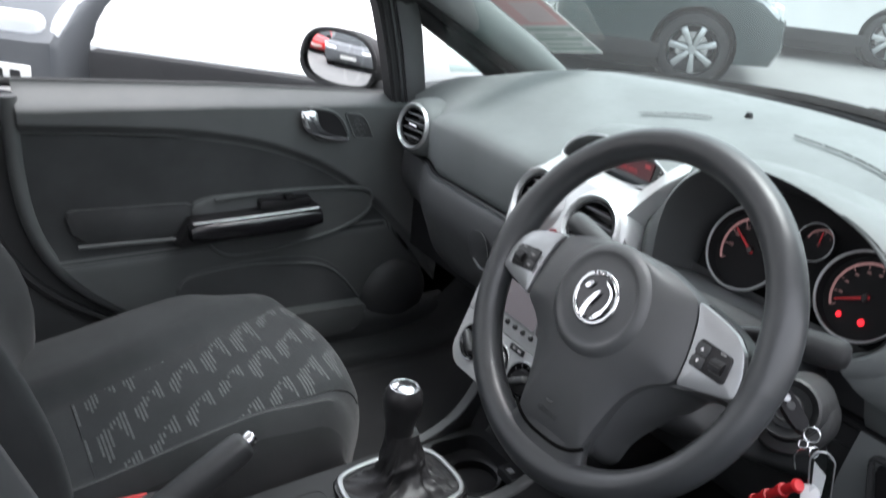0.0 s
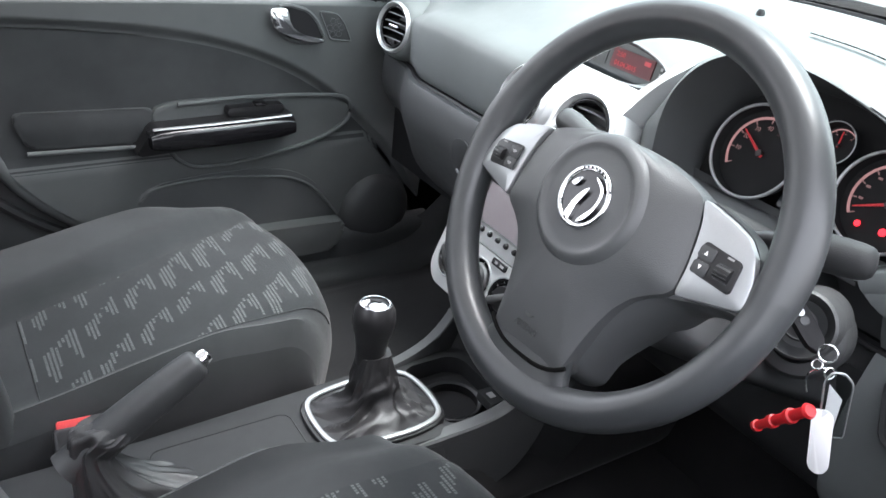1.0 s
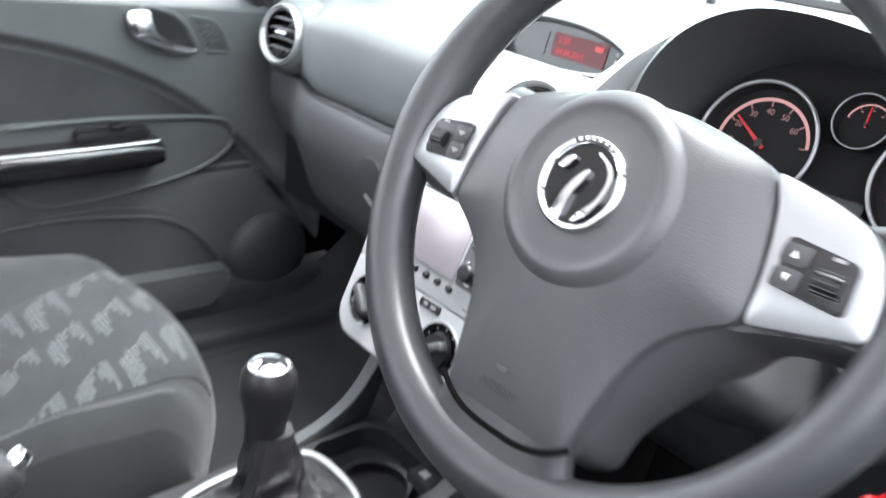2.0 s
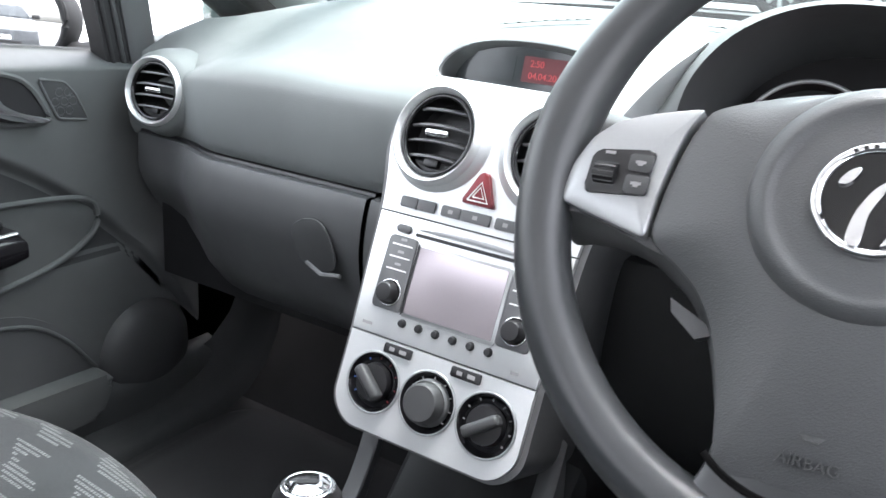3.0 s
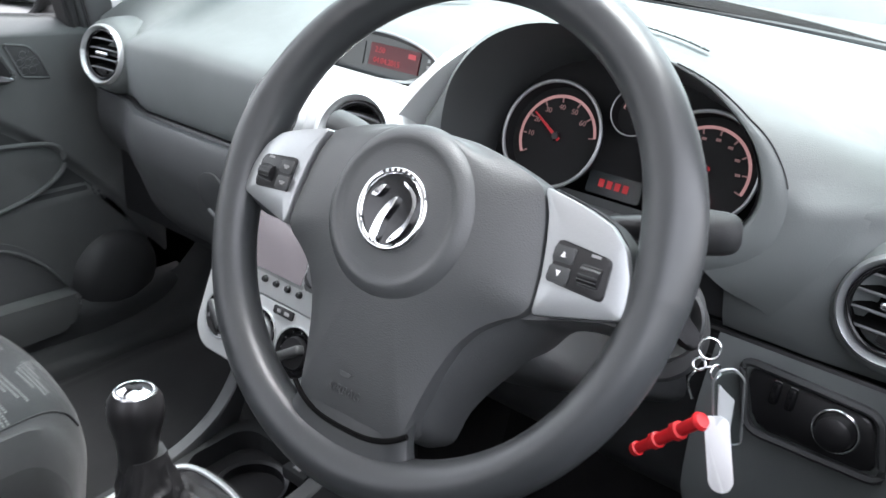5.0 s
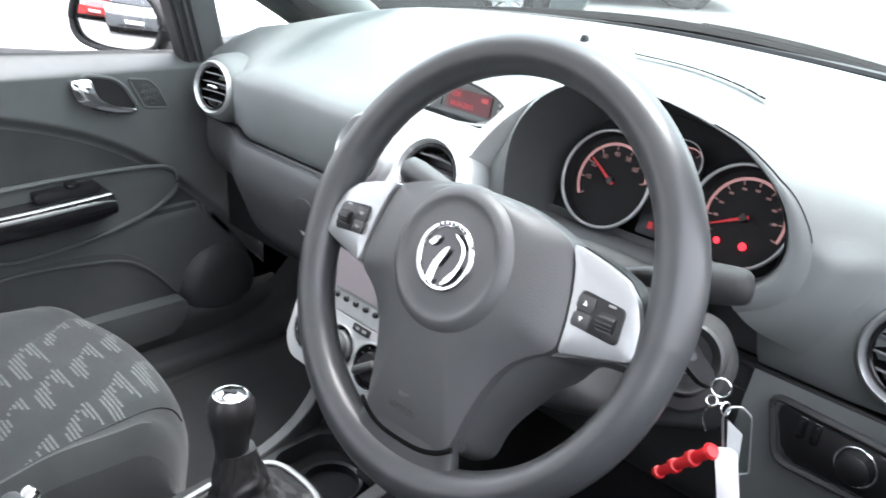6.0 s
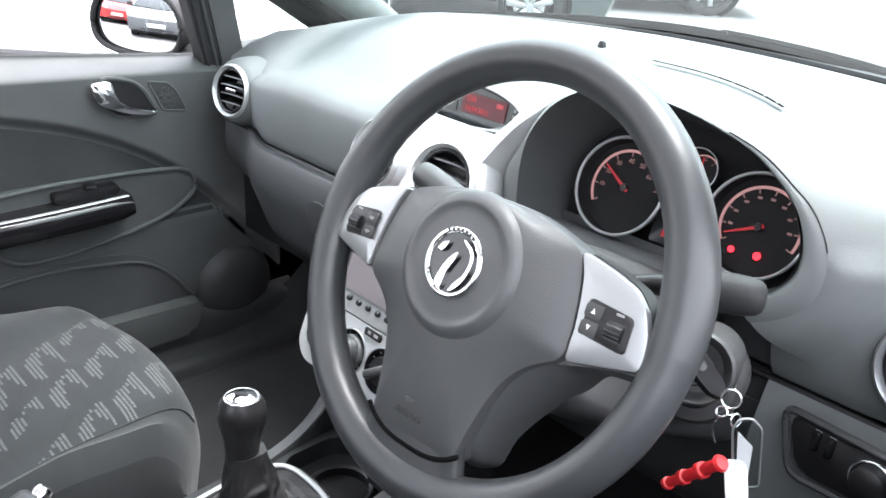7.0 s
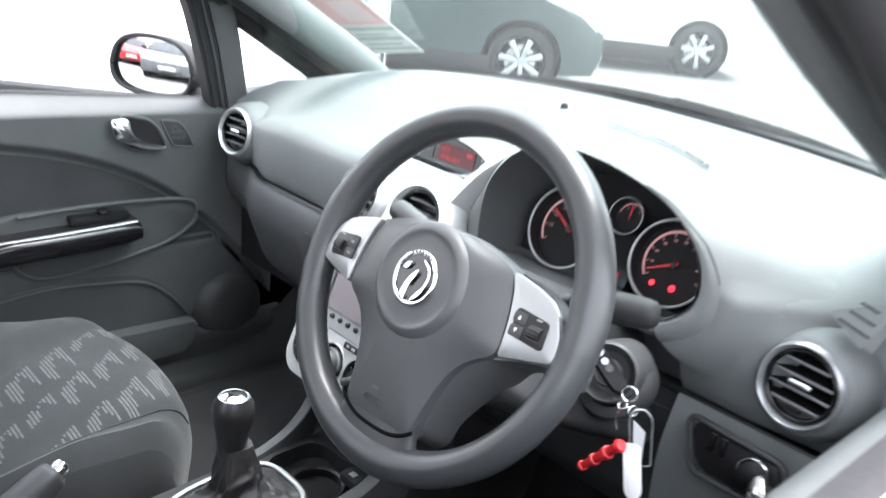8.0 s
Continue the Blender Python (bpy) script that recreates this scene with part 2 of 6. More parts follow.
M_PAPERPINK = plastic("paper_pink_print", (0.62, 0.53, 0.52), 0.7, 0, 0)
M_PAPERGREEN = plastic("paper_green_print", (0.35, 0.42, 0.38), 0.7, 0, 0)


# ---------------------------------------------------------------- mesh tools
def thing(name, at, label, category, group="", kind=""):
    ob = new(name)
    ob.location = at
    return tagged(ob, label, category, group, kind)


def root_at(ob):
    while ob.parent:
        ob = ob.parent
    return ob.location


def sharpen(bm, degrees=38):
    limit = radians(degrees)
    for f in bm.faces:
        f.smooth = True
    for e in bm.edges:
        if len(e.link_faces) != 2 or e.calc_face_angle(0) > limit:
            e.smooth = False


def part(name, bm, material, parent, label="", smooth=True):
    """Links a bmesh in world metres as one mesh object under a thing or a part."""
    at = root_at(parent)
    bmesh.ops.translate(bm, verts=bm.verts, vec=-Vector(at))
    bmesh.ops.recalc_face_normals(bm, faces=bm.faces)
    if smooth:
        sharpen(bm)
    me = bpy.data.meshes.new(name)
    bm.to_mesh(me)
    bm.free()
    me.materials.append(material)
    ob = new(name, me)
    ob.parent = parent
    return tagged(ob, label)


def solo(name, bm, material, label, category, kind="", group=""):
    """A thing that is one mesh."""
    bmesh.ops.recalc_face_normals(bm, faces=bm.faces)
    sharpen(bm)
    me = bpy.data.meshes.new(name)
    bm.to_mesh(me)
    bm.free()
    me.materials.append(material)
    return tagged(new(name, me), label, category, group, kind)


I4 = Matrix.Identity(4)


def box(size, at=(0, 0, 0), m=I4, bevel=0.0, seg=2, bm=None):
    bm = bm or bmesh.new()
    made = bmesh.ops.create_cube(bm, size=1.0, matrix=m @ Matrix.Translation(at) @ Matrix.Diagonal((*size, 1)))
    if bevel:
        vs = set(made["verts"])
        es = [e for e in bm.edges if e.verts[0] in vs and e.verts[1] in vs]
        bmesh.ops.bevel(bm, geom=es, offset=bevel, segments=seg, profile=0.5, affect="EDGES", clamp_overlap=True)
    return bm


def loft(rings, closed=True, cap0=True, cap1=True, bm=None):
    """Rings of equal count joined by quads."""
    bm = bm or bmesh.new()
    vs = [[bm.verts.new(p) for p in r] for r in rings]
    k = len(vs[0])
    for a, b in zip(vs, vs[1:]):
        for i in range(k if closed else k - 1):
            j = (i + 1) % k
            bm.faces.new((a[i], a[j], b[j], b[i]))
    if closed and cap0:
        bm.faces.new(vs[0][::-1])
    if closed and cap1:
        bm.faces.new(vs[-1])
    return bm


def prism(outline, z0, z1, m=I4, bevel=0.0, seg=2, bm=None, both=False):
    """An outline in the local x-y plane, raised from z0 to z1, its upper edge rounded."""
    own = bmesh.new()
    low = [own.verts.new((x, y, z0)) for x, y in outline]
    high = [own.verts.new((x, y, z1)) for x, y in outline]
    top = own.faces.new(high)
    bottom = own.faces.new(low[::-1])
    k = len(outline)
    for i in range(k):
        own.faces.new((low[i], low[(i + 1) % k], high[(i + 1) % k], high[i]))
    if bevel:
        es = list(top.edges) + (list(bottom.edges) if both else [])
        bmesh.ops.bevel(own, geom=es, offset=bevel, segments=seg, profile=0.5, affect="EDGES", clamp_overlap=True)
    bmesh.ops.transform(own, matrix=m, verts=own.verts)
    return merge(own, bm)


def pierced(outline, holes, z0, z1, m=I4):
    """A plate with round or shaped holes through it, its front at z1."""
    own = bmesh.new()
    for z in (z1, z0):
        edges = []
        for loop in [outline] + holes:
            vs = [own.verts.new((x, y, z)) for x, y in loop]
            edges += [own.edges.new((vs[i], vs[(i + 1) % len(vs)])) for i in range(len(vs))]
        bmesh.ops.triangle_fill(own, use_beauty=True, use_dissolve=False, edges=edges)
    for loop in [outline] + holes:
        k = len(loop)
        a = [own.verts.new((x, y, z1)) for x, y in loop]
        b = [own.verts.new((x, y, z0)) for x, y in loop]
        for i in range(k):
            own.faces.new((a[i], a[(i + 1) % k], b[(i + 1) % k], b[i]))
    bmesh.ops.remove_doubles(own, verts=own.verts, dist=1e-6)
    bmesh.ops.transform(own, matrix=m, verts=own.verts)
    return own


def merge(own, bm):
    if bm is None:
        return own
    me = bpy.data.meshes.new("temp")
    own.to_mesh(me)
    own.free()
    bm.from_mesh(me)
    bpy.data.meshes.remove(me)
    return bm


def lathe(profile, seg=48, m=I4, bm=None, arc=None):
    """Profile of (radius, height) turned round the local z axis."""
    own = bmesh.new()
    span = arc or (0, 2 * math.pi)
    full = arc is None
    count = seg if full else seg + 1
    rings = []
    for i in range(count):
        a = span[0] + (span[1] - span[0]) * i / seg
        rings.append([own.verts.new((r * math.cos(a), r * math.sin(a), h)) for r, h in profile])
    for i in range(seg):
        a, b = rings[i], rings[(i + 1) % count]
        for j in range(len(profile) - 1):
            own.faces.new((a[j], b[j], b[j + 1], a[j + 1]))
    if full:
        bmesh.ops.remove_doubles(own, verts=own.verts, dist=1e-6)
    bmesh.ops.transform(own, matrix=m, verts=own.verts)
    return merge(own, bm)


def ring(radius, thick, m=I4, seg=64, flat=1.0, bm=None, arc=None):
    pts = [(radius + thick * math.cos(a), thick * flat * math.sin(a)) for a in [2 * math.pi * i / 12 for i in range(13)]]
    return lathe(pts, seg, m, bm, arc)


def tube(points, radius, sides=10, bm=None, flat=1.0, caps=True):
    """A round bar along points; radius may be a list."""
    pts = [Vector(p) for p in points]
    rings = []
    up = Vector((0, 0, 1))
    for i, p in enumerate(pts):
        d = (pts[min(i + 1, len(pts) - 1)] - pts[max(i - 1, 0)]).normalized()
        side = d.cross(up)
        side = side.normalized() if side.length > 1e-4 else Vector((1, 0, 0))
        top = side.cross(d)
        r = radius[i] if isinstance(radius, (list, tuple)) else radius
        rings.append([p + side * r * math.cos(a) + top * r * flat * math.sin(a) for a in [2 * math.pi * k / sides for k in range(sides)]])
    return loft(rings, True, caps, caps, bm)


def spline(points, steps=6):
    """Catmull-Rom through points, open."""
    p = [Vector(q) for q in points]
    p = [p[0] * 2 - p[1]] + p + [p[-1] * 2 - p[-2]]
    out = []
    for i in range(1, len(p) - 2):
        for s in range(steps):
            t = s / steps
            a, b, c, d = p[i - 1], p[i], p[i + 1], p[i + 2]
            out.append(0.5 * ((2 * b) + (c - a) * t + (2 * a - 5 * b + 4 * c - d) * t * t + (3 * b - a - 3 * c + d) * t ** 3))
    out.append(p[-2])
    return out


def smooth_outline(points, steps=5):
    """A closed rounded outline through 2D points."""
    p = [Vector((*q, 0)) for q in points]
    k, out = len(p), []
    for i in range(k):
        a, b, c, d = p[i - 1], p[i], p[(i + 1) % k], p[(i + 2) % k]
        for s in range(steps):
            t = s / steps
            v = 0.5 * ((2 * b) + (c - a) * t + (2 * a - 5 * b + 4 * c - d) * t * t + (3 * b - a - 3 * c + d) * t ** 3)
            out.append((v.x, v.y))
    return out


def round_rect(x0, y0, x1, y1, r, seg=5):
    out = []
    for cx, cy, a0 in ((x1 - r, y1 - r, 0), (x0 + r, y1 - r, 90), (x0 + r, y0 + r, 180), (x1 - r, y0 + r, 270)):
        for i in range(seg + 1):
            a = radians(a0 + 90 * i / seg)
            out.append((cx + r * math.cos(a), cy + r * math.sin(a)))
    return out


def circle(cx, cy, r, seg=32):
    return [(cx + r * math.cos(2 * math.pi * i / seg), cy + r * math.sin(2 * math.pi * i / seg)) for i in range(seg)]


def corner_round(points, r, seg=4):
    """Rounds the corners of a closed polygon by radius r."""
    out, k = [], len(points)
    for i in range(k):
        a, b, c = Vector(points[i - 1]), Vector(points[i]), Vector(points[(i + 1) % k])
        u, v = (a - b), (c - b)
        d = min(r, 0.45 * u.length, 0.45 * v.length)
        p, q = b + u.normalized() * d, b + v.normalized() * d
        for s in range(seg + 1):
            t = s / seg
            w = p * (1 - t) ** 2 + b * 2 * t * (1 - t) + q * t * t
            out.append((w.x, w.y))
    return out


def lettering(text, size, m, material, parent, name="lettering", depth=0.0003, align="CENTER"):
    cu = bpy.data.curves.new(name, "FONT")
    cu.body, cu.size, cu.extrude = text, size, depth
    cu.align_x, cu.align_y = align, "CENTER"
    ob = bpy.data.objects.new(name, cu)
    scene.collection.objects.link(ob)
    bpy.context.view_layer.update()
    me = bpy.data.meshes.new_from_object(ob.evaluated_get(bpy.context.evaluated_depsgraph_get()))
    bpy.data.objects.remove(ob)
    bpy.data.curves.remove(cu)
    bm = bmesh.new()
    bm.from_mesh(me)
    bpy.data.meshes.remove(me)
    bmesh.ops.transform(bm, matrix=m, verts=bm.verts)
    return part(name, bm, material, parent, smooth=False)


def lerp(a, b, t):
    return a + (b - a) * t


def step(a, b, x):
    t = max(0.0, min(1.0, (x - a) / (b - a)))
    return t * t * (3 - 2 * t)


# ---------------------------------------------------------------- ground and car shell
gb = bmesh.new()
bmesh.ops.create_grid(gb, x_segments=8, y_segments=8, size=300.0)
solo("ground", gb, M_ASPHALT, "pale grey worn asphalt of a car sales yard", "ground", "structure")

ub = loft([[(x, y, z) for x in (-7.5, -4.0, 0.0, 4.0, 14.0)] for y, z in ((10.4, -0.05), (11.3, 0.74), (11.6, 0.80), (14.0, 0.80), (60.0, 0.80))], False)
solo("raised_yard", ub, M_ASPHALT, "raised pale yard beyond a short ramp", "ground", "structure")

body = thing("car_body", (0, 0, 0.25), "silver hatchback body shell with pale grey headliner", "car body", kind="structure")
part("floor_pan", box((1.36, 2.6, 0.03), (0, -0.55, 0.262)), M_CARPET, body)
part("tunnel", prism(corner_round([(-0.13, 0), (-0.10, 0.15), (0.10, 0.15), (0.13, 0)], 0.05), -0.62, 1.6, pose(0, -0.02, 0.277, 90, 0, 0)), M_CARPET, body)
part("bulkhead", loft([[(x, 0.52, 0.27), (x, 0.62, 0.42), (x, 0.75, 0.6), (x, 0.95, 0.93)] for x in (-0.70, 0.70)], False), M_CARPET, body)
part("rear_wall", box((1.4, 0.03, 0.70), (0, -1.62, 0.575)), M_DARK, body)
for sx in (-1, 1):
    part("sill", prism(corner_round([(0, 0.25), (0.075, 0.25), (0.085, 0.36), (0.03, 0.385), (0, 0.36)], 0.02), -1.6, 0.52,
                       Matrix(((sx, 0, 0, sx * 0.665), (0, 0, 1, 0), (0, 1, 0, 0), (0, 0, 0, 1))), 0), M_DARK, body)
    part("sill_trim", loft([[(sx * (x - w), y, z + dz) for x, z in ((0.600, 0.268), (0.607, 0.288), (0.617, 0.297), (0.632, 0.301), (0.650, 0.304), (0.672, 0.314), (0.690, 0.345))] for y, w, dz in ((-0.55, 0, 0.01), (0.10, 0, 0.008), (0.22, 0, 0.002), (0.32, 0, -0.004), (0.40, 0.002, 0.0), (0.46, 0.006, 0.012), (0.51, 0.012, 0.036), (0.55, 0.016, 0.075), (0.58, 0.018, 0.13), (0.60, 0.018, 0.22))], False), M_CONSOLE, body, "moulded sill trim running up into the kick panel")
    part("kick_panel", box((0.03, 0.42, 0.52), (sx * 0.715, 0.60, 0.53)), M_CARPET, body)
    part("rear_side_wall", box((0.05, 0.80, 0.66), (sx * 0.73, -1.21, 0.6)), M_DARK, body)
    bp_pts = [(sx * 0.71, -0.62, 0.3), (sx * 0.70, -0.64, 0.7), (sx * 0.67, -0.66, 1.0), (sx * 0.60, -0.68, 1.32), (sx * 0.53, -0.70, 1.45)]
    part("b_pillar", tube(spline(bp_pts, 4), 0.055, 10), M_DARK, body)
    part("cant_rail", tube(spline([(sx * 0.56, 0.12, 1.37), (sx * 0.55, -0.1, 1.43), (sx * 0.54, -0.7, 1.47), (sx * 0.53, -1.5, 1.43)], 4), 0.035, 8), M_DARK, body)
roof = []
for i in range(9):
    y = lerp(0.10, -1.60, i / 8)
    zz = 1.43 + 0.05 * math.sin(math.pi * min(1, (0.35 + i / 8) / 1.5)) - 0.04 * step(0.6, 1, i / 8)
    roof.append([(lerp(-0.56, 0.56, j / 10), y, zz + 0.03 * (1 - (j / 5 - 1) ** 2)) for j in range(11)])
rb = loft(roof, False)
bmesh.ops.solidify(rb, geom=rb.faces[:], thickness=0.03)
part("roof", rb, M_LINER, body, "pale grey headliner under the roof")

# windscreen: base line bowed forward, top edge at the roof
def screen_base(x):
    return Vector((x, 0.985 - (1.2 if x < 0 else 0.45) * x * x, 0.985 - 0.08 * x * x))


def screen_top(x):
    return Vector((x * 0.82, 0.18 - 0.25 * abs(x) ** 2, 1.42))


rows = []
for i in range(9):
    t = i / 8
    rows.append([screen_base(x).lerp(screen_top(x), t) + Vector((0, 0.05, 0.05)) * math.sin(math.pi * t) for x in [lerp(-0.66, 0.66, j / 24) for j in range(25)]])
pane = part("windscreen", loft(rows, False), M_WINDSCREEN, body, "clear windscreen glass")
pane.visible_shadow = False
part("screen_band", loft([[screen_base(x) + Vector((0, dy, dz - 0.040 * step(-0.40, -0.62, x))) for x in [lerp(-0.60, 0.66, j / 24) for j in range(25)]] for dy, dz in ((-0.012, -0.012), (-0.011, 0.012), (-0.004, 0.019), (0.03, 0.012), (0.13, -0.05))], False),
     M_FRIT, body, "black scuttle band below the windscreen")
bonnet = []
for i in range(10):
    y = lerp(1.10, 1.75, i / 9)
    bonnet.append([(x, y - 0.55 * x * x, 0.93 - 0.10 * (i / 9) - 0.10 * (i / 9) ** 3 - 0.07 * x * x) for x in [lerp(-0.7, 0.7, j / 14) for j in range(15)]])
part("bonnet", loft(bonnet, False), M_BODY, body)
# side A pillars with moulded trim, inner face grey
for sx in (-1, 1):
    line = [(sx * 0.640, 0.79, 0.90), (sx * 0.630, 0.66, 0.985), (sx * 0.610, 0.465, 1.095), (sx * 0.580, 0.24, 1.215), (sx * 0.555, 0.05, 1.33)]
    pts = spline(line, 5)
    rings = []
    for i, p in enumerate(pts):
        d = (pts[min(i + 1, len(pts) - 1)] - pts[max(i - 1, 0)]).normalized()
        inward = Vector((-sx, 0, 0))
        across = d.cross(inward).normalized()
        w, h = 0.040, 0.024
        rings.append([p + across * w * c + inward * h * s for c, s in [(math.cos(2 * math.pi * k / 14), math.sin(2 * math.pi * k / 14)) for k in range(14)]])
    part("pillar_trim", loft(rings), M_TRIM, body, "pale grey moulded windscreen pillar trim")
    outer = spline([(sx * 0.700, 0.74, 0.845), (sx * 0.708, 0.618, 0.938), (sx * 0.706, 0.428, 1.057), (sx * 0.665, 0.22, 1.18), (sx * 0.62, 0.06, 1.30)], 4)
    part("pillar_outer", tube(outer, 0.022, 10), M_RUBBER, body)
    part("pillar_filler", tube([(Vector(outer[round(i * (len(outer) - 1) / 12)]) + pts[round(i * (len(pts) - 1) / 12)]) / 2 + Vector((sx * 0.004, 0.0, 0.004)) for i in range(13)], 0.026, 10), M_RUBBER, body)
    part("pillar_skin", tube([Vector(p) + Vector((sx * 0.075, 0.02, 0.01)) for p in pts], 0.035, 10), M_RUBBER, body)
    # door-side foot of the pillar
    part("pillar_foot", prism(corner_round([(0.36, 0.86), (0.42, 0.905), (0.70, 0.925), (0.80, 0.86), (0.72, 0.30), (0.50, 0.30)], 0.02), 0.0, 0.05,
                              Matrix(((0, 0, sx, sx * 0.70), (1, 0, 0, 0), (0, 1, 0, 0), (0, 0, 0, 1)))), M_DARK, body)
    # small fixed quarter light behind the pillar
    q = [(0.400, 1.068), (0.434, 0.880), (0.655, 0.912)]
    mm = Matrix(((0, 0, sx, sx * 0.722), (1, 0, 0, 0), (0, 1, 0, 0), (0, 0, 0, 1)))
    quarter = part("quarter_window", prism(q, 0, 0.004, mm), M_GLASS, body)
    quarter.visible_shadow = False
    edge = [Vector((sx * 0.722, y, z)) for y, z in corner_round(q, 0.02, 3)]
    part("quarter_seal", tube(edge + edge[:1], 0.007, 8), M_RUBBER, body)
    bar_yz = [(0.352, 0.855), (0.318, 0.985), (0.285, 1.09), (0.13, 1.33), (0.24, 1.33), (0.375, 1.12), (0.402, 1.03), (0.436, 0.872)]
    part("division_bar", prism(corner_round(bar_yz, 0.02, 2), -0.012, 0.022, Matrix(((0.0, -0.10 * sx, sx, sx * 0.805), (1, 0, 0, 0), (0, 1, 0, 0), (0, 0, 0, 1)))), M_RUBBER, body)
    back_, fore_ = ((0.358, 0.832), (0.352, 0.855), (0.318, 0.985), (0.285, 1.09), (0.13, 1.33)), ((0.444, 0.840), (0.436, 0.872), (0.402, 1.03), (0.375, 1.12), (0.24, 1.33))

    def on_bar(f, lift):
        """A line up the bar's inner face, f of the way from its rear to its front edge."""
        return [Vector((sx * (0.805 - 0.10 * z - 0.012 - lift), y, z)) for y, z in [(lerp(a[0], b[0], f), lerp(a[1], b[1], f)) for a, b in zip(back_, fore_)]]

    lines = [on_bar(f, h) for f, h in ((0.40, -0.004), (0.42, 0.006), (0.50, 0.009), (0.90, 0.009), (0.98, 0.004), (1.0, -0.006))]
    part("division_trim", loft(lines, False), M_LOWER, body, "grey moulded face of the window bar")
    for f, r in ((0.10, 0.0035), (0.30, 0.0045), (0.37, 0.0035)):
        part("bar_seal", tube(on_bar(f, 0.001), r, 8), M_RUBBER if r < 0.004 else M_DARK, body)
for x0, x1 in ((-0.50, 0.01), (-0.01, 0.52)):
    w = [screen_base(lerp(x0, x1, t)) + Vector((0, 0.014 + 0.02 * (1 - t), 0.016)) for t in [i / 8 for i in range(9)]]
    part("wiper", tube(w, 0.007, 6), M_FRIT, body, "black wiper blade resting on the glass")
# ---------------------------------------------------------------- front passenger door
door = thing("passenger_door", (-0.72, 0, 0.33), "closed front door with dark grey trim and cloth insert", "car door")


def swage(y):
    """Height of the curved line that parts upper trim and cloth insert."""
    t = max(0.0, (y + 0.45) / 0.75)
    return 0.868 - 0.055 * t - 0.155 * t ** 4


def door_x(y, z):
    x = -0.705
    x += 0.016 * step(-0.012, 0.012, z - swage(y))            # upper trim stands proud
    x -= 0.050 * step(0.892, 0.944, z)                         # rolls outward to the glass
    x += 0.012 * step(0.62, 0.57, z)                          # lower trim proud of the insert
    x -= 0.02 * step(0.42, 0.33, z)
    x -= 0.045 * step(0.42, 0.58, y)                           # turns away behind the dashboard
    return x


def door_edge(z):
    """Rear edge of the trim, sweeping forward towards the bottom."""
    d = max(0.0, 0.80 - z)
    return -0.405 + 0.05 * d + 4.2 * d ** 3


def belt(y):
    """Height of the door's upper edge, falling towards the front."""
    return 0.922 - 0.08 * (y + 0.04) if y > -0.04 else 0.922 - 0.055 * (y + 0.04)


def settle(y, z):
    return z if z < 0.85 else 0.85 + (z - 0.85) * (belt(y) - 0.85) / 0.095


cols = 100


def door_sheet(low, high, rows):
    """A sheet of the door's face between two heights given along its length."""
    grid = []
    for k in range(rows + 1):
        row = []
        for i in range(cols + 1):
            y = lerp(-0.36, 0.60, i / cols)
            for settle_in in range(3):
                z = lerp(low(y), high(y), k / rows)
                y = lerp(door_edge(z), 0.60, i / cols)
            row.append((door_x(y, z), y, settle(y, z)))
        grid.append(row)
    return loft(grid, False)


part("upper_trim", door_sheet(lambda y: swage(y) - 0.014, lambda y: 0.945, 60), M_DOOR, door)
part("cloth_insert", door_sheet(lambda y: min(0.585, swage(y) - 0.030), lambda y: swage(y) - 0.012, 40), M_DCLOTH, door, "dark woven cloth insert")
part("lower_trim", door_sheet(lambda y: 0.34, lambda y: min(0.600, swage(y) - 0.014), 40), M_DOOR, door)
DX = Matrix(((0, 0, 1, -0.705), (1, 0, 0, 0), (0, 1, 0, 0), (0, 0, 0, 1)))   # local (y, z, out of the door)
part("outer_skin", box((0.02, 1.05, 0.50), (-0.79, -0.03, 0.595), bevel=0.008), M_BODY, door)
edge_z = [lerp(0.92, 0.35, i / 24) for i in range(25)]
part("rear_edge", tube([(-0.712, door_edge(z) - 0.008, z) for z in edge_z], 0.015, 10), M_DOOR, door)
part("door_jamb", loft([[(x, door_edge(z) + dy, z) for dy, x in ((0.02, -0.730), (-0.03, -0.732), (-0.07, -0.728), (-0.12, -0.722), (-0.30, -0.735))] for z in edge_z], False), M_DARK, body)
part("door_seal", tube([(-0.722, door_edge(z) - 0.075, z) for z in edge_z], 0.011, 8), M_RUBBER, body)
part("belt_seal", tube([(-0.754, y, belt(y) - 0.008) for y in (-0.62, -0.3, -0.04, 0.2, 0.42)], 0.009, 8), M_RUBBER, door)
bowl = smooth_outline([(-0.10, 0.69), (0.05, 0.698), (0.22, 0.69), (0.295, 0.668), (0.298, 0.625), (0.22, 0.59), (0.08, 0.565), (-0.03, 0.560), (-0.065, 0.585), (-0.085, 0.61)], 5)
part("armrest_bowl", prism(bowl, 0.0, 0.012, DX, 0.005), M_DOOR, door)
lip = spline([(-0.690, y, z) for y, z in ((-0.325, 0.627), (-0.2, 0.622), (-0.095, 0.614), (-0.062, 0.582), (-0.02, 0.563), (0.08, 0.567), (0.22, 0.592), (0.288, 0.625), (0.302, 0.655), (0.285, 0.683), (0.2, 0.694), (0.05, 0.699), (-0.06, 0.695))], 4)
part("pocket_lip", tube(lip, 0.0045, 8), M_DOOR, door)
part("armrest_pad", prism(corner_round([(-0.345, 0.70), (-0.10, 0.69), (-0.10, 0.625), (-0.325, 0.632)], 0.02), 0.0, 0.008, DX, 0.006, 3), M_DCLOTH, door)
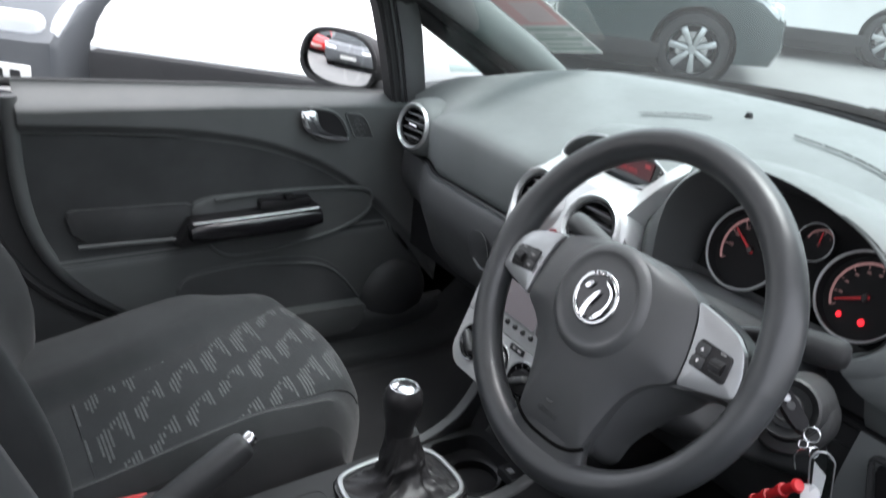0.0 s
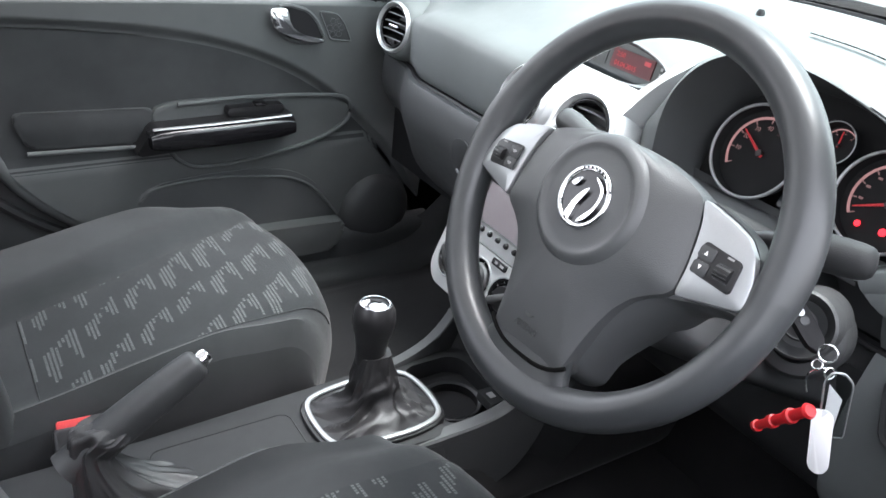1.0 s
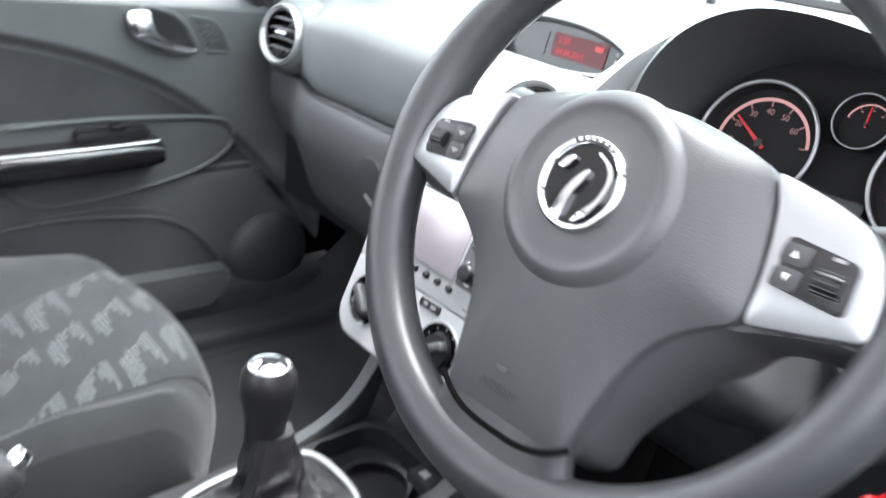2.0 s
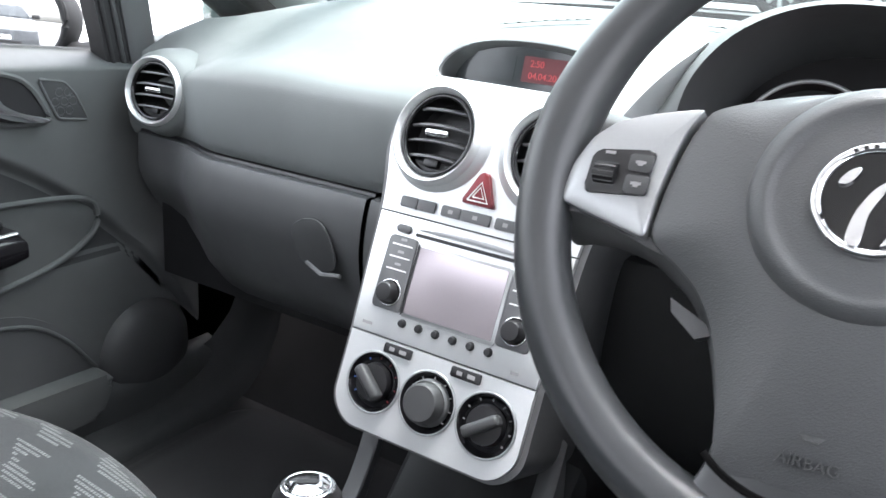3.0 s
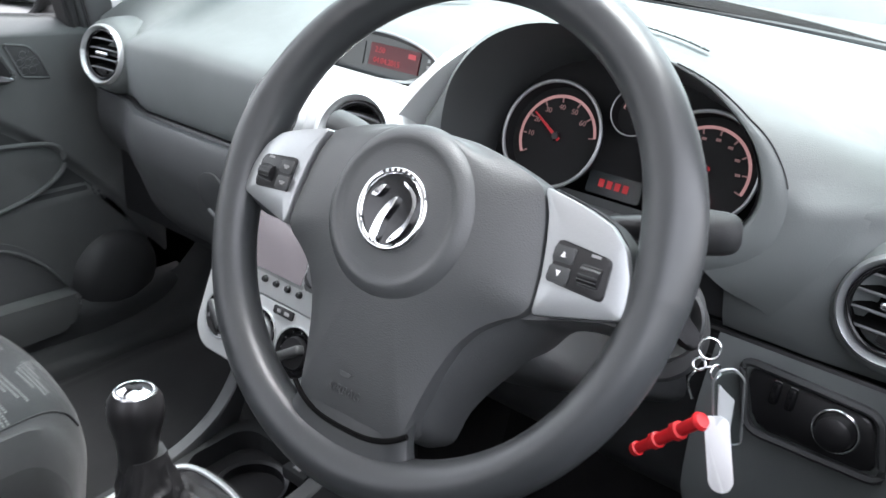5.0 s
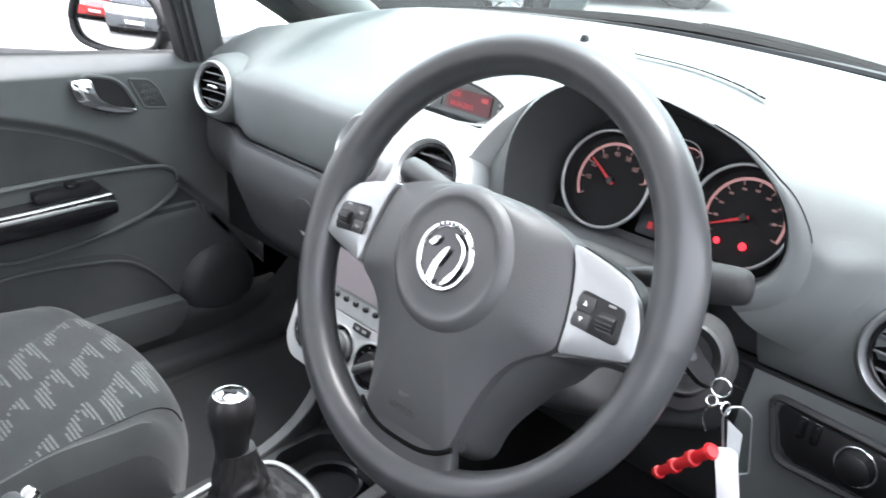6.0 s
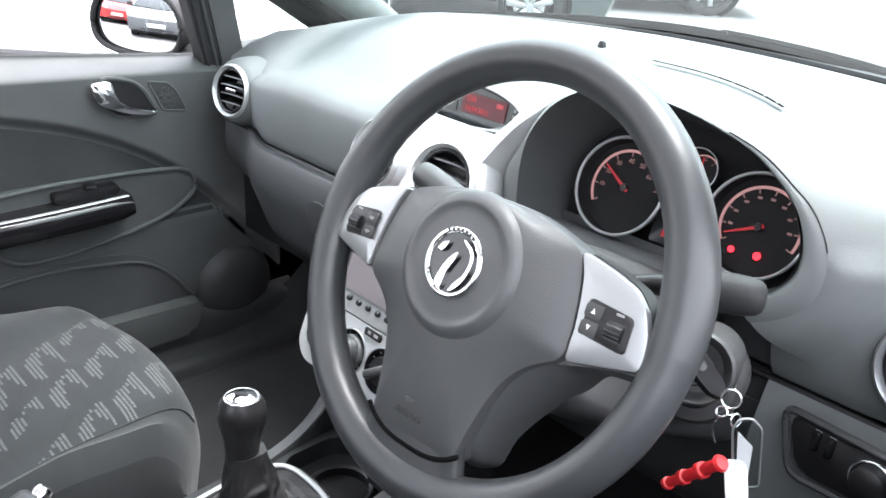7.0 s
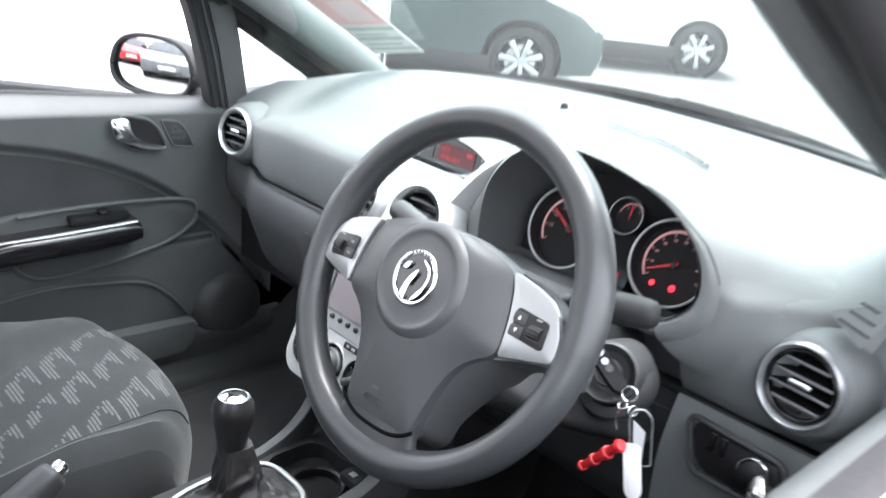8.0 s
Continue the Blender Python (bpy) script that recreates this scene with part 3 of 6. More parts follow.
# pull handle: gloss black bar with a bright top strip
bar = []
for t in [i / 14 for i in range(15)]:
    y = lerp(-0.125, 0.155, t)
    z = 0.645 + 0.004 * t
    out = -0.652 + 0.006 * math.sin(math.pi * t)
    h = 0.021 * (1 - 0.35 * (2 * t - 1) ** 8)
    w = 0.022
    bar.append([(out + w * c, y, z + h * s) for c, s in [(math.copysign(abs(math.cos(a)) ** 0.5, math.cos(a)), math.copysign(abs(math.sin(a)) ** 0.5, math.sin(a))) for a in [2 * math.pi * k / 16 for k in range(16)]]])
pull = part("pull_handle", loft(bar), M_GLOSS, door, "gloss black pull handle")
part("bright_strip", tube([(-0.647 + 0.004 * math.sin(math.pi * t), lerp(-0.118, 0.150, t), 0.666 + 0.004 * t) for t in [i / 8 for i in range(9)]], 0.0045, 8, flat=0.5), M_SATIN, pull)
part("handle_mount", prism(corner_round([(-0.15, 0.61), (-0.115, 0.665), (0.165, 0.668), (0.165, 0.625)], 0.012), 0.0, 0.045, DX, 0.006), M_BLACK, door)
sw = part("switch_panel", prism(round_rect(0.03, 0.668, 0.145, 0.686, 0.006), 0.0, 0.036, DX, 0.003), M_BLACK, door)
part("window_switch", box((0.022, 0.022, 0.008), (-0.675, 0.095, 0.69), bevel=0.003), M_GLOSS, sw)
# lower map pocket
mp_out = smooth_outline([(-0.14, 0.52), (0.0, 0.545), (0.15, 0.535), (0.23, 0.49), (0.275, 0.42), (0.29, 0.375), (0.12, 0.400), (-0.10, 0.41)], 5)
part("map_pocket", prism(mp_out, 0.0, 0.014, DX, 0.006), M_LOWER, door)
part("pocket_edge", tube(spline([(-0.690, y, z) for y, z in ((-0.14, 0.505), (-0.11, 0.528), (0.0, 0.536), (0.10, 0.526), (0.18, 0.510), (0.235, 0.470), (0.282, 0.408))], 5), 0.0032, 8), M_DOOR, door)
part("pocket_ledge", prism(corner_round([(-0.16, 0.398), (0.0, 0.418), (0.285, 0.407), (0.290, 0.388), (0.262, 0.338), (-0.16, 0.34)], 0.012), 0.0, 0.05, DX, 0.010, 3), M_DOOR, door)
part("speaker_cover", lathe([(0.0, 0.036), (0.05, 0.033), (0.075, 0.024), (0.090, 0.006), (0.093, -0.02)], 40, pose(-0.70, 0.380, 0.402, 0, 90, 0)), M_DARK, door, "round dark loudspeaker bulge")
# inner release lever in its bowl
bowl_m = Matrix(((0, 0, 1, -0.690), (1, 0, 0, 0), (0, 1, 0, 0), (0, 0, 0, 1)))
well = smooth_outline([(0.140, 0.873), (0.188, 0.868), (0.212, 0.852), (0.226, 0.83), (0.232, 0.805), (0.18, 0.803), (0.145, 0.822)], 4)
part("handle_recess", prism(well, 0.0, 0.003, bowl_m), M_BLACK, door)
part("recess_rim", tube([bowl_m @ Vector((y, z, 0.003)) for y, z in well + well[:1]], 0.004, 6), M_DOOR, door)
lever = smooth_outline([(0.118, 0.864), (0.124, 0.872), (0.148, 0.872), (0.155, 0.863), (0.160, 0.840), (0.184, 0.823), (0.222, 0.812), (0.224, 0.806), (0.182, 0.811), (0.144, 0.825), (0.124, 0.838)], 4)
part("release_lever", prism(lever, 0.006, 0.017, Matrix(((0, -0.10, 1, -0.690 + 0.10 * 0.84), (1, 0, 0, 0), (0, 1, 0, 0), (0, 0, 0, 1))), 0.0045, 4, both=True), M_CHROME, door, "polished chrome release lever")
twq = corner_round([(0.224, 0.862), (0.262, 0.856), (0.278, 0.838), (0.296, 0.800), (0.249, 0.806)], 0.006)
tw = part("tweeter_grille", prism(twq, 0.0, 0.0022, bowl_m, 0.0008), M_DARK, door, "fine grey tweeter grille with a flower mark")
part("tweeter_rim", tube([bowl_m @ Vector((y, z, 0.002)) for y, z in twq + twq[:1]], 0.0022, 6), M_DOOR, tw)
for k in range(6):
    a = math.pi / 3 * k
    c = Vector((0.260 + 0.0135 * math.cos(a), 0.829 + 0.0150 * math.sin(a), 0.0024))
    part("grille_petal", ring(0.0058, 0.0007, bowl_m @ Matrix.Translation(c), 14), M_DOOR, tw)
part("grille_petal", ring(0.0056, 0.0007, bowl_m @ Matrix.Translation((0.260, 0.829, 0.0024)), 14), M_DOOR, tw)
glz = [[(-0.752 + 0.17 * (t ** 1.3), lerp(-0.62, 0.36 - 0.26 * t, s), lerp(belt(lerp(-0.62, 0.36, s)) - 0.006, 1.385, t)) for s in (0, 0.25, 0.5, 0.75, 1.0)] for t in [i / 6 for i in range(7)]]
wp = part("window_pane", loft(glz, False), M_GLASS, door)
wp.visible_shadow = False

# door mirror outside the passenger window
mirror = thing("wing_mirror", (-0.82, 0.38, 0.88), "black wing mirror with oval glass", "wing mirror")
out = smooth_outline([(0.0, -0.07), (0.075, -0.055), (0.095, 0.0), (0.07, 0.055), (0.0, 0.072), (-0.07, 0.055), (-0.095, -0.005), (-0.075, -0.055)], 5)
MM = pose(-0.935, 0.32, 0.925, 87, 0, 25) @ Matrix.Diagonal((1.2, 0.95, 1, 1))
part("housing", loft([[MM @ Vector((x * k, y * k, -z)) for x, y in out] for k, z in ((0.98, 0.0), (1.0, 0.01), (0.98, 0.05), (0.8, 0.09), (0.4, 0.11))], cap0=False), M_RUBBER, mirror)
part("mirror_glass", loft([[MM @ Vector((x * 0.92 * k, y * 0.90 * k, -0.002 - (x * x + y * y) * k * k / 2.2)) for x, y in out] for k in (1.0, 0.85, 0.7, 0.55, 0.4, 0.25, 0.1, 0.01)], cap0=False), M_MIRROR, mirror, "slightly domed mirror glass")
part("mirror_rim", tube([MM @ Vector((x * 0.99, y * 0.99, 0)) for x, y in out + out[:1]], 0.006, 8), M_RUBBER, mirror)
part("mirror_foot", tube([(-0.94, 0.37, 0.86), (-0.84, 0.40, 0.86), (-0.74, 0.40, 0.87)], [0.035, 0.03, 0.04], 10), M_RUBBER, mirror)

# ---------------------------------------------------------------- driver's door, shut, its window wound down
ddoor = thing("driver_door", (0.75, -0.1, 0.33), "closed driver door with its window wound fully down", "car door")
prof = [(0.690, 0.36), (0.692, 0.70), (0.690, 0.86), (0.700, 0.905), (0.722, 0.930), (0.745, 0.936), (0.760, 0.936), (0.790, 0.925), (0.815, 0.88), (0.835, 0.72), (0.835, 0.50), (0.82, 0.33)]
smp = [(v.x, v.y) for v in spline([(x, z, 0) for x, z in prof], 4)]
ys = [lerp(-0.60, 0.43, i / 16) for i in range(17)]


def ddoor_strip(lo, hi):
    return loft([[(x, y, z - 0.055 * (y - 0.0) if z > 0.85 else z) for x, z in smp[lo:hi]] for y in ys], False)


part("inner_trim", ddoor_strip(0, 19), M_DOOR, ddoor)
part("belt_seal", ddoor_strip(18, 26), M_RUBBER, ddoor, "black rubber window seal")
part("outer_skin", ddoor_strip(25, len(smp)), M_BODY, ddoor, "silver painted door skin")
lv = []
for t, y, z, w in ((0, 0.105, 0.853, 0.004), (0.15, 0.11, 0.850, 0.015), (0.4, 0.13, 0.838, 0.0165), (0.6, 0.155, 0.822, 0.011), (0.8, 0.19, 0.810, 0.006), (1, 0.225, 0.800, 0.004)):
    o = 0.672 - 0.012 * math.sin(math.pi * min(1, t * 1.2))
    lv.append([(o + 0.006 * math.sin(a), y + 0.35 * w * math.cos(a), z + w * math.cos(a)) for a in [2 * math.pi * k / 12 for k in range(12)]])
part("release_lever", loft(lv), M_CHROME, ddoor, "polished chrome release lever")
part("window_frame", tube(spline([(0.735, 0.40, 0.905), (0.715, 0.31, 1.06), (0.68, 0.16, 1.20), (0.635, -0.02, 1.32), (0.59, -0.25, 1.405), (0.565, -0.62, 1.42)], 6), 0.030, 10), M_RUBBER, ddoor, "black window frame")
part("rear_frame", tube([(0.73, -0.60, 0.93), (0.66, -0.62, 1.2), (0.565, -0.64, 1.42)], 0.028, 8), M_RUBBER, ddoor)

# price card leaning in the corner of the windscreen, seen from behind
card = thing("price_card", (-0.46, 0.65, 1.03), "faded red and green printed card behind the windscreen", "card")
C0, CU, CV = Vector((-0.495, 0.610, 1.022)), Vector((0.078, 0.070, 0.014)), Vector((0.0, -0.200, 0.116))
CN = CU.cross(CV).normalized()


def card_patch(u0, u1, v0, v1, lift, thick):
    """A slab of the card between fractions of its width and height."""
    return loft([[C0 + CU * u + CV * v + CN * w for u, v in ((u0, v0), (u1, v0), (u1, v1), (u0, v1))] for w in (lift - thick, lift)])


part("card_sheet", card_patch(0, 1, 0, 1, 0.0, 0.0012), M_PAPER, card, smooth=False)
for side in (0.0009, -0.0016):
    part("red_print", card_patch(0.04, 0.97, 0.50, 0.97, side, 0.0004), M_PAPERRED, card, smooth=False)
    out_ = 0.0004 if side > 0 else -0.0004
    part("pink_patch", card_patch(0.30, 0.84, 0.55, 0.88, side + out_, 0.0004), M_PAPERPINK, card, smooth=False)
    for k in range(5):
        part("print_line", card_patch(0.05 + 0.04 * (k % 2), (0.96, 0.80, 0.93, 0.72, 0.96)[k], 0.06 + 0.085 * k, (0.11, 0.10, 0.12, 0.09, 0.11)[k] + 0.085 * k, side, 0.0004), M_PAPERGREEN, card, smooth=False)
# ---------------------------------------------------------------- dashboard
dash = thing("dashboard", (0, 0.35, 0.5), "two-tone grey moulded dashboard with soft upper pad", "dashboard")


def end_in(x):
    """How far the dashboard's passenger end steps back around its air vent."""
    return 0.038 * step(-0.465, -0.590, x)


def pad_profile(x):
    """Upper pad from the fascia seam over the top to the windscreen."""
    back = 0.980 - (1.2 if x < 0 else 0.45) * x * x
    end = step(0.52, 0.70, abs(x))
    crown = 0.012 * (1 - min(1, abs(x) / 0.6) ** 2)
    pts = [(0.338, 0.783), (0.330, 0.800), (0.326, 0.84), (0.328, 0.874), (0.334, 0.893), (0.350, 0.907), (0.395, 0.9235),
           (lerp(0.40, back, 0.33), 0.965 + crown), (lerp(0.40, back, 0.6), 0.988 + crown), (lerp(0.40, back, 0.82), 0.993 + crown * 0.6), (back, 0.975)]
    soft = step(0.36, 0.52, x)
    for i, q in enumerate(((0.338, 0.783), (0.332, 0.800), (0.328, 0.835), (0.329, 0.866), (0.337, 0.892), (0.357, 0.915), (0.405, 0.938))):
        pts[i] = (lerp(pts[i][0], q[0], soft), lerp(pts[i][1], q[1], soft))
    fall = 0.042 * step(-0.40, -0.66, x) + 0.055 * step(-0.645, -0.705, x)
    return [(x, y + (0.03 * end if x > 0 else end_in(x)) * (1 if i < 6 else 0), z - 0.012 * end - fall * step(0.85, 0.93, z)) for i, (y, z) in enumerate(pts)]


def smooth_profile(p, n=4):
    return [tuple(v) for v in spline(p, n)]


xs_l = [lerp(-0.70, -0.128, i / 18) for i in range(19)]
part("upper_pad", loft([smooth_profile(pad_profile(x)) for x in xs_l], False), M_DASH, dash, "grained grey-green soft pad")
part("screen_seal", tube([Vector(pad_profile(x)[-1]) + Vector((0, -0.004, 0.010)) for x in [lerp(-0.60, 0.62, i / 30) for i in range(31)]], 0.008, 8), M_BLACK, dash, "black seal along the foot of the windscreen")
# behind the centre stack and the instruments only the top runs on
def top_profile(x, y0):
    full = smooth_profile(pad_profile(x))
    n, out = 22, []
    for i in range(n):
        y = lerp(y0, full[-1][1], i / (n - 1))
        z = full[-1][2]
        for a, b in zip(full, full[1:]):
            if a[2] > 0.9 and a[1] <= y <= b[1]:
                z = lerp(a[2], b[2], (y - a[1]) / max(1e-6, b[1] - a[1]))
        out.append((x, y, z))
    return out


part("centre_top", loft([top_profile(x, 0.402) for x in [lerp(-0.128, 0.128, i / 8) for i in range(9)]], False), M_DASH, dash)
part("instrument_top", loft([top_profile(x, 0.405) for x in [lerp(0.128, 0.62, i / 14) for i in range(15)]], False), M_DASH, dash)


def between(table, v):
    """Straight-line reading of a table of (place, value)."""
    for (a, p), (b, q) in zip(table, table[1:]):
        if v <= b:
            return lerp(p, q, max(0.0, (v - a) / (b - a)))
    return table[-1][1]


def driver_face(x, y, z):
    """The driver's end of the dashboard, drawn forward to meet the instrument hood's lip."""
    edge = between([(0.80, 0.482), (0.868, 0.490), (0.890, 0.506), (0.930, 0.520), (0.978, 0.500)], z)
    front = between([(0.783, 0.338), (0.80, 0.327), (0.84, 0.308), (0.868, 0.294), (0.98, 0.298)], z)
    near = (1 - step(edge - 0.012, edge + 0.125, x)) * (1 - step(0.925, 0.975, z))
    return (x, y + (min(front, y) - y) * near, z)


part("driver_pad", loft([[driver_face(*p) for p in smooth_profile(pad_profile(x), 6)] for x in [lerp(0.495, 0.70, i / 30) for i in range(31)]], False), M_DASH, dash)
part("driver_fascia", loft([[driver_face(x, y, z) for y, z in ((0.338, 0.783), (0.331, 0.80), (0.3285, 0.82), (0.328, 0.84), (0.329, 0.850), (0.330, 0.858))] for x in [lerp(0.474, 0.510, i / 6) for i in range(7)]], False), M_DASH, dash)
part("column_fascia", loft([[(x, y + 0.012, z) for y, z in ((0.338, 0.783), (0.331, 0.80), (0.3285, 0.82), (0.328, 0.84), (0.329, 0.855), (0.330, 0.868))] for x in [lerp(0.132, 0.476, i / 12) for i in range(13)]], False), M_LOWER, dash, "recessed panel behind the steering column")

# lower fascia and glovebox
def low_profile(x, bulge=1.0):
    e = end_in(x)
    g = step(-0.13, -0.27, x)                                 # the lid leans back below its middle
    f = step(-0.47, -0.665, x)                                # tucked away towards the door below
    b = 0.008 if x > 0.4 else 0.0                              # flush under the driver's pad
    return [(x, 0.336 + e, 0.779 + b / 4), (x, 0.326 + e + b * 0.7, 0.7775 + b / 3), (x, 0.319 - 0.004 * bulge + e + 0.006 * f + b, 0.772 + b / 4), (x, 0.310 - 0.004 * bulge + e + 0.014 * f, 0.72), (x, 0.308 + e + 0.028 * f + 0.014 * g, 0.67), (x, 0.320 + 0.085 * f + 0.035 * g, 0.60 + 0.01 * f), (x, 0.365 + 0.08 * f + 0.045 * g, 0.545 + 0.03 * f), (x, 0.44 + 0.06 * f + 0.035 * g, 0.51 + 0.04 * f), (x, 0.52 + 0.05 * f, 0.50 + 0.05 * f), (x, 0.62, 0.51 + 0.04 * f)]


part("glovebox", loft([smooth_profile(low_profile(x, step(-0.66, -0.5, x) * (1 - 0.5 * step(-0.30, -0.20, x))), 3) for x in [lerp(-0.665, -0.20, i / 14) for i in range(15)]], False), M_LOWER, dash, "dark grey glovebox lid")
part("stack_cheek", loft([smooth_profile(low_profile(x, 0.5), 3) for x in [lerp(-0.193, -0.10, i / 4) for i in range(5)]], False), M_LOWER, dash)
part("knee_panel", loft([smooth_profile(low_profile(x, 0.3), 3) for x in [lerp(0.476, 0.69, i / 10) for i in range(11)]], False), M_DASH, dash)
# console black here stands in for the deep shade behind the wheel
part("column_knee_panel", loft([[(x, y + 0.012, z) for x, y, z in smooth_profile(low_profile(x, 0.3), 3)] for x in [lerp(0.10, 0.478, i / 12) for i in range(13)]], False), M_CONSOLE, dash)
part("driver_seam", tube([(x, 0.332, 0.7800) for x in [lerp(0.44, 0.69, i / 8) for i in range(9)]], 0.0035, 6), M_BLACK, dash)
part("seam_bead", tube([(x, 0.333 + end_in(x), 0.779) for x in [lerp(-0.665, -0.195, i / 12) for i in range(13)]], 0.004, 6), M_BLACK, dash)
# unseen plate added to stop daylight showing through the dashboard's gaps
part("gap_backing", box((1.30, 0.02, 0.22), (0, 0.40, 0.66)), M_BLACK, dash)
# recessed finger latch in the lid
lat = part("glovebox_latch", prism(smooth_outline([(-0.302, 0.722), (-0.276, 0.741), (-0.248, 0.734), (-0.230, 0.690), (-0.255, 0.674), (-0.285, 0.686)], 4), 0.0, 0.0022,
                                   Matrix(((1, 0, 0, 0), (0, 0, -1, 0.3035), (0, 1, 0, 0), (0, 0, 0, 1))), 0.001), M_DARK, dash)
part("latch_lip", tube([(-0.275, 0.302, 0.684), (-0.250, 0.300, 0.674), (-0.222, 0.302, 0.678)], 0.0035, 8), M_FACE, lat)
part("dash_sensor", lathe([(0.0, 0.010), (0.004, 0.0095), (0.007, 0.005), (0.008, -0.01)], 16, pose(-0.045, 0.70, 0.995)), M_BLACK, dash)


def grille(points, width, count, name):
    """A slatted demister slot let into the pad."""
    line = spline(points, 8)
    g = part(name, loft([[p + Vector((0, -width, 0.004)), p + Vector((0, 0, 0.005)), p + Vector((0, width, 0.0045))] for p in line], False), M_FRIT, dash, "slim slatted demister slot")
    for i in range(count):
        p = line[round((i + 0.5) * (len(line) - 1) / count)]
        part("slat", box((0.004, width * 2.2, 0.0016), (0, 0, 0), Matrix.Translation(p + Vector((0, 0, 0.0055))) @ Matrix.Rotation(-0.25, 4, "Z"), 0.001, 1), M_DASH, g)
    return g


def pad_z(x, y):
    full = smooth_profile(pad_profile(x), 6)
    for a, b in zip(full, full[1:]):
        if a[2] > 0.9 and a[1] <= y <= b[1]:
            return lerp(a[2], b[2], (y - a[1]) / max(1e-6, b[1] - a[1]))
    return full[-1][2]


grille([(x, y, pad_z(x, y) + 0.001) for x, y in ((0.070, 0.672), (0.145, 0.668), (0.201, 0.657), (0.26, 0.636), (0.308, 0.611))], 0.0034, 8, "demister_slot")
grille([(x, y, pad_z(x, y) + 0.001) for x, y in ((-0.176, 0.565), (-0.121, 0.610), (-0.075, 0.640))], 0.004, 8, "demister_slot")


def air_vent(name, radius, m, parent, slats=4, ringmat=M_SATIN, bezel=0.008, deep=0.030, collar=M_LOWER, fine=False):
    """Round air vent: bezel, dark barrel, curved slats, bright tab and thumb wheel."""
    v = part(name, lathe([(radius * 0.98, -0.006), (radius, -0.004), (radius + 0.001, 0.004), (radius + bezel * 0.6, 0.008), (radius + bezel, 0.005), (radius + bezel + 0.0008, 0.0)], 56, m), ringmat, parent)
    part("collar", lathe([(radius + bezel - 0.001, 0.001), (radius + bezel + 0.004, -0.002), (radius + bezel + 0.009, -0.009), (radius + bezel + 0.014, -0.026), (radius + bezel + 0.018, -0.055)], 56, m), collar, v)
    part("gloss_rim", ring(radius * 0.93, radius * 0.065, m, 56), M_GLOSS, v)
    part("barrel", lathe([(radius * 0.93, 0.0), (radius * 0.92, -deep * 0.8), (radius * 0.80, -deep * 0.97), (0.0, -deep)], 40, m), M_FRIT if fine else M_BLACK, v)
    for i in range(slats):
        y = radius * (0.60 - 1.12 * i / (slats - 1))
        half = math.sqrt(max(0.05, 0.90 ** 2 - (y / radius) ** 2)) * radius
        rings = []
        for j in range(13):
            x = lerp(-half, half, j / 12)
            zz = -0.001 - 0.009 * (x / radius) ** 2
            yy = y - 0.003 * (x / radius) ** 2
            rings.append([m @ Vector((x, yy + a, zz + b)) for a, b in ((-0.0018, 0.0), (-0.0010, 0.0026), (0.0012, 0.0026), (0.0020, 0.0), (0.0050, -0.013), (0.0034, -0.013))])
        part("slat", loft(rings), M_FRIT if fine else M_SLAT, v)
        if fine:
            # paler tube on the black slat paints the light its edge catches
            part("slat_glint", tube([(r[1] + r[2]) / 2 for r in rings], 0.0014, 6), M_SLATGLINT, v, "highlight along the slat's front edge")
    part("tab", box((radius * 0.66, radius * 0.17, 0.008), (0, 0.04 * radius, 0.0015), m, 0.0032, 3), M_CHROME, v, "bright adjuster tab")
    part("lower_lip", prism([(x, y) for x, y in circle(0, 0, radius * 0.86, 40) if y < -radius * 0.52], -0.014, -0.006, m, 0.002), M_DARK, v)
    part("thumb_wheel", box((radius * 0.42, radius * 0.2, 0.008), (0, -radius * 0.66, -0.004), m, 0.002), M_BLACK, v)
    return v


air_vent("side_vent", 0.0422, pose(-0.604, 0.346, 0.848, 80, 0, 8), dash, ringmat=M_SILVER, bezel=0.0068, deep=0.020, collar=M_DASH, fine=True)
air_vent("side_vent", 0.0407, pose(0.612, 0.316, 0.860, 80, 0, -6), dash, ringmat=M_SATIN, bezel=0.0068, deep=0.020, collar=M_DASH, fine=True)
# triangular side demister by the driver's door
tri = part("door_demister", prism(corner_round([(-0.035, -0.015), (0.03, -0.03), (0.03, 0.03)], 0.006), -0.01, 0.004, pose(0.642, 0.345, 0.948, 60, 0, -30), 0.002), M_DASH, dash)
for k in range(3):
    part("slat", box((0.045 - 0.01 * k, 0.003, 0.006), (0.005, -0.016 + 0.013 * k, 0.002), pose(0.642, 0.345, 0.948, 60, 0, -30)), M_BLACK, tri)
# lamp switch panel on the driver's knee side
SWP = pose(0.575, 0.300, 0.7555, 84, 0, -4)
panel = part("lamp_switch_panel", prism(corner_round([(-0.060, 0.017), (0.050, 0.017), (0.064, -0.03), (-0.04, -0.035)], 0.012), -0.01, 0.008, SWP, 0.003), M_BLACK, dash, "black lamp switch panel")
part("panel_frame", tube([SWP @ Vector((x, y, 0.007)) for x, y in (lambda o: o + o[:1])(corner_round([(-0.067, 0.022), (0.054, 0.022), (0.071, -0.035), (-0.046, -0.042)], 0.014))], 0.004, 6), M_DARK, panel)
knob = part("rotary_switch", lathe([(0.0, 0.022), (0.012, 0.022), (0.015, 0.020), (0.017, 0.008), (0.019, 0.008)], 32, SWP @ pose(0.025, -0.006, 0)), M_BLACK, panel)
part("rotary_ring", ring(0.0185, 0.0018, SWP @ pose(0.025, -0.006, 0.010), 40), M_CHROME, knob)
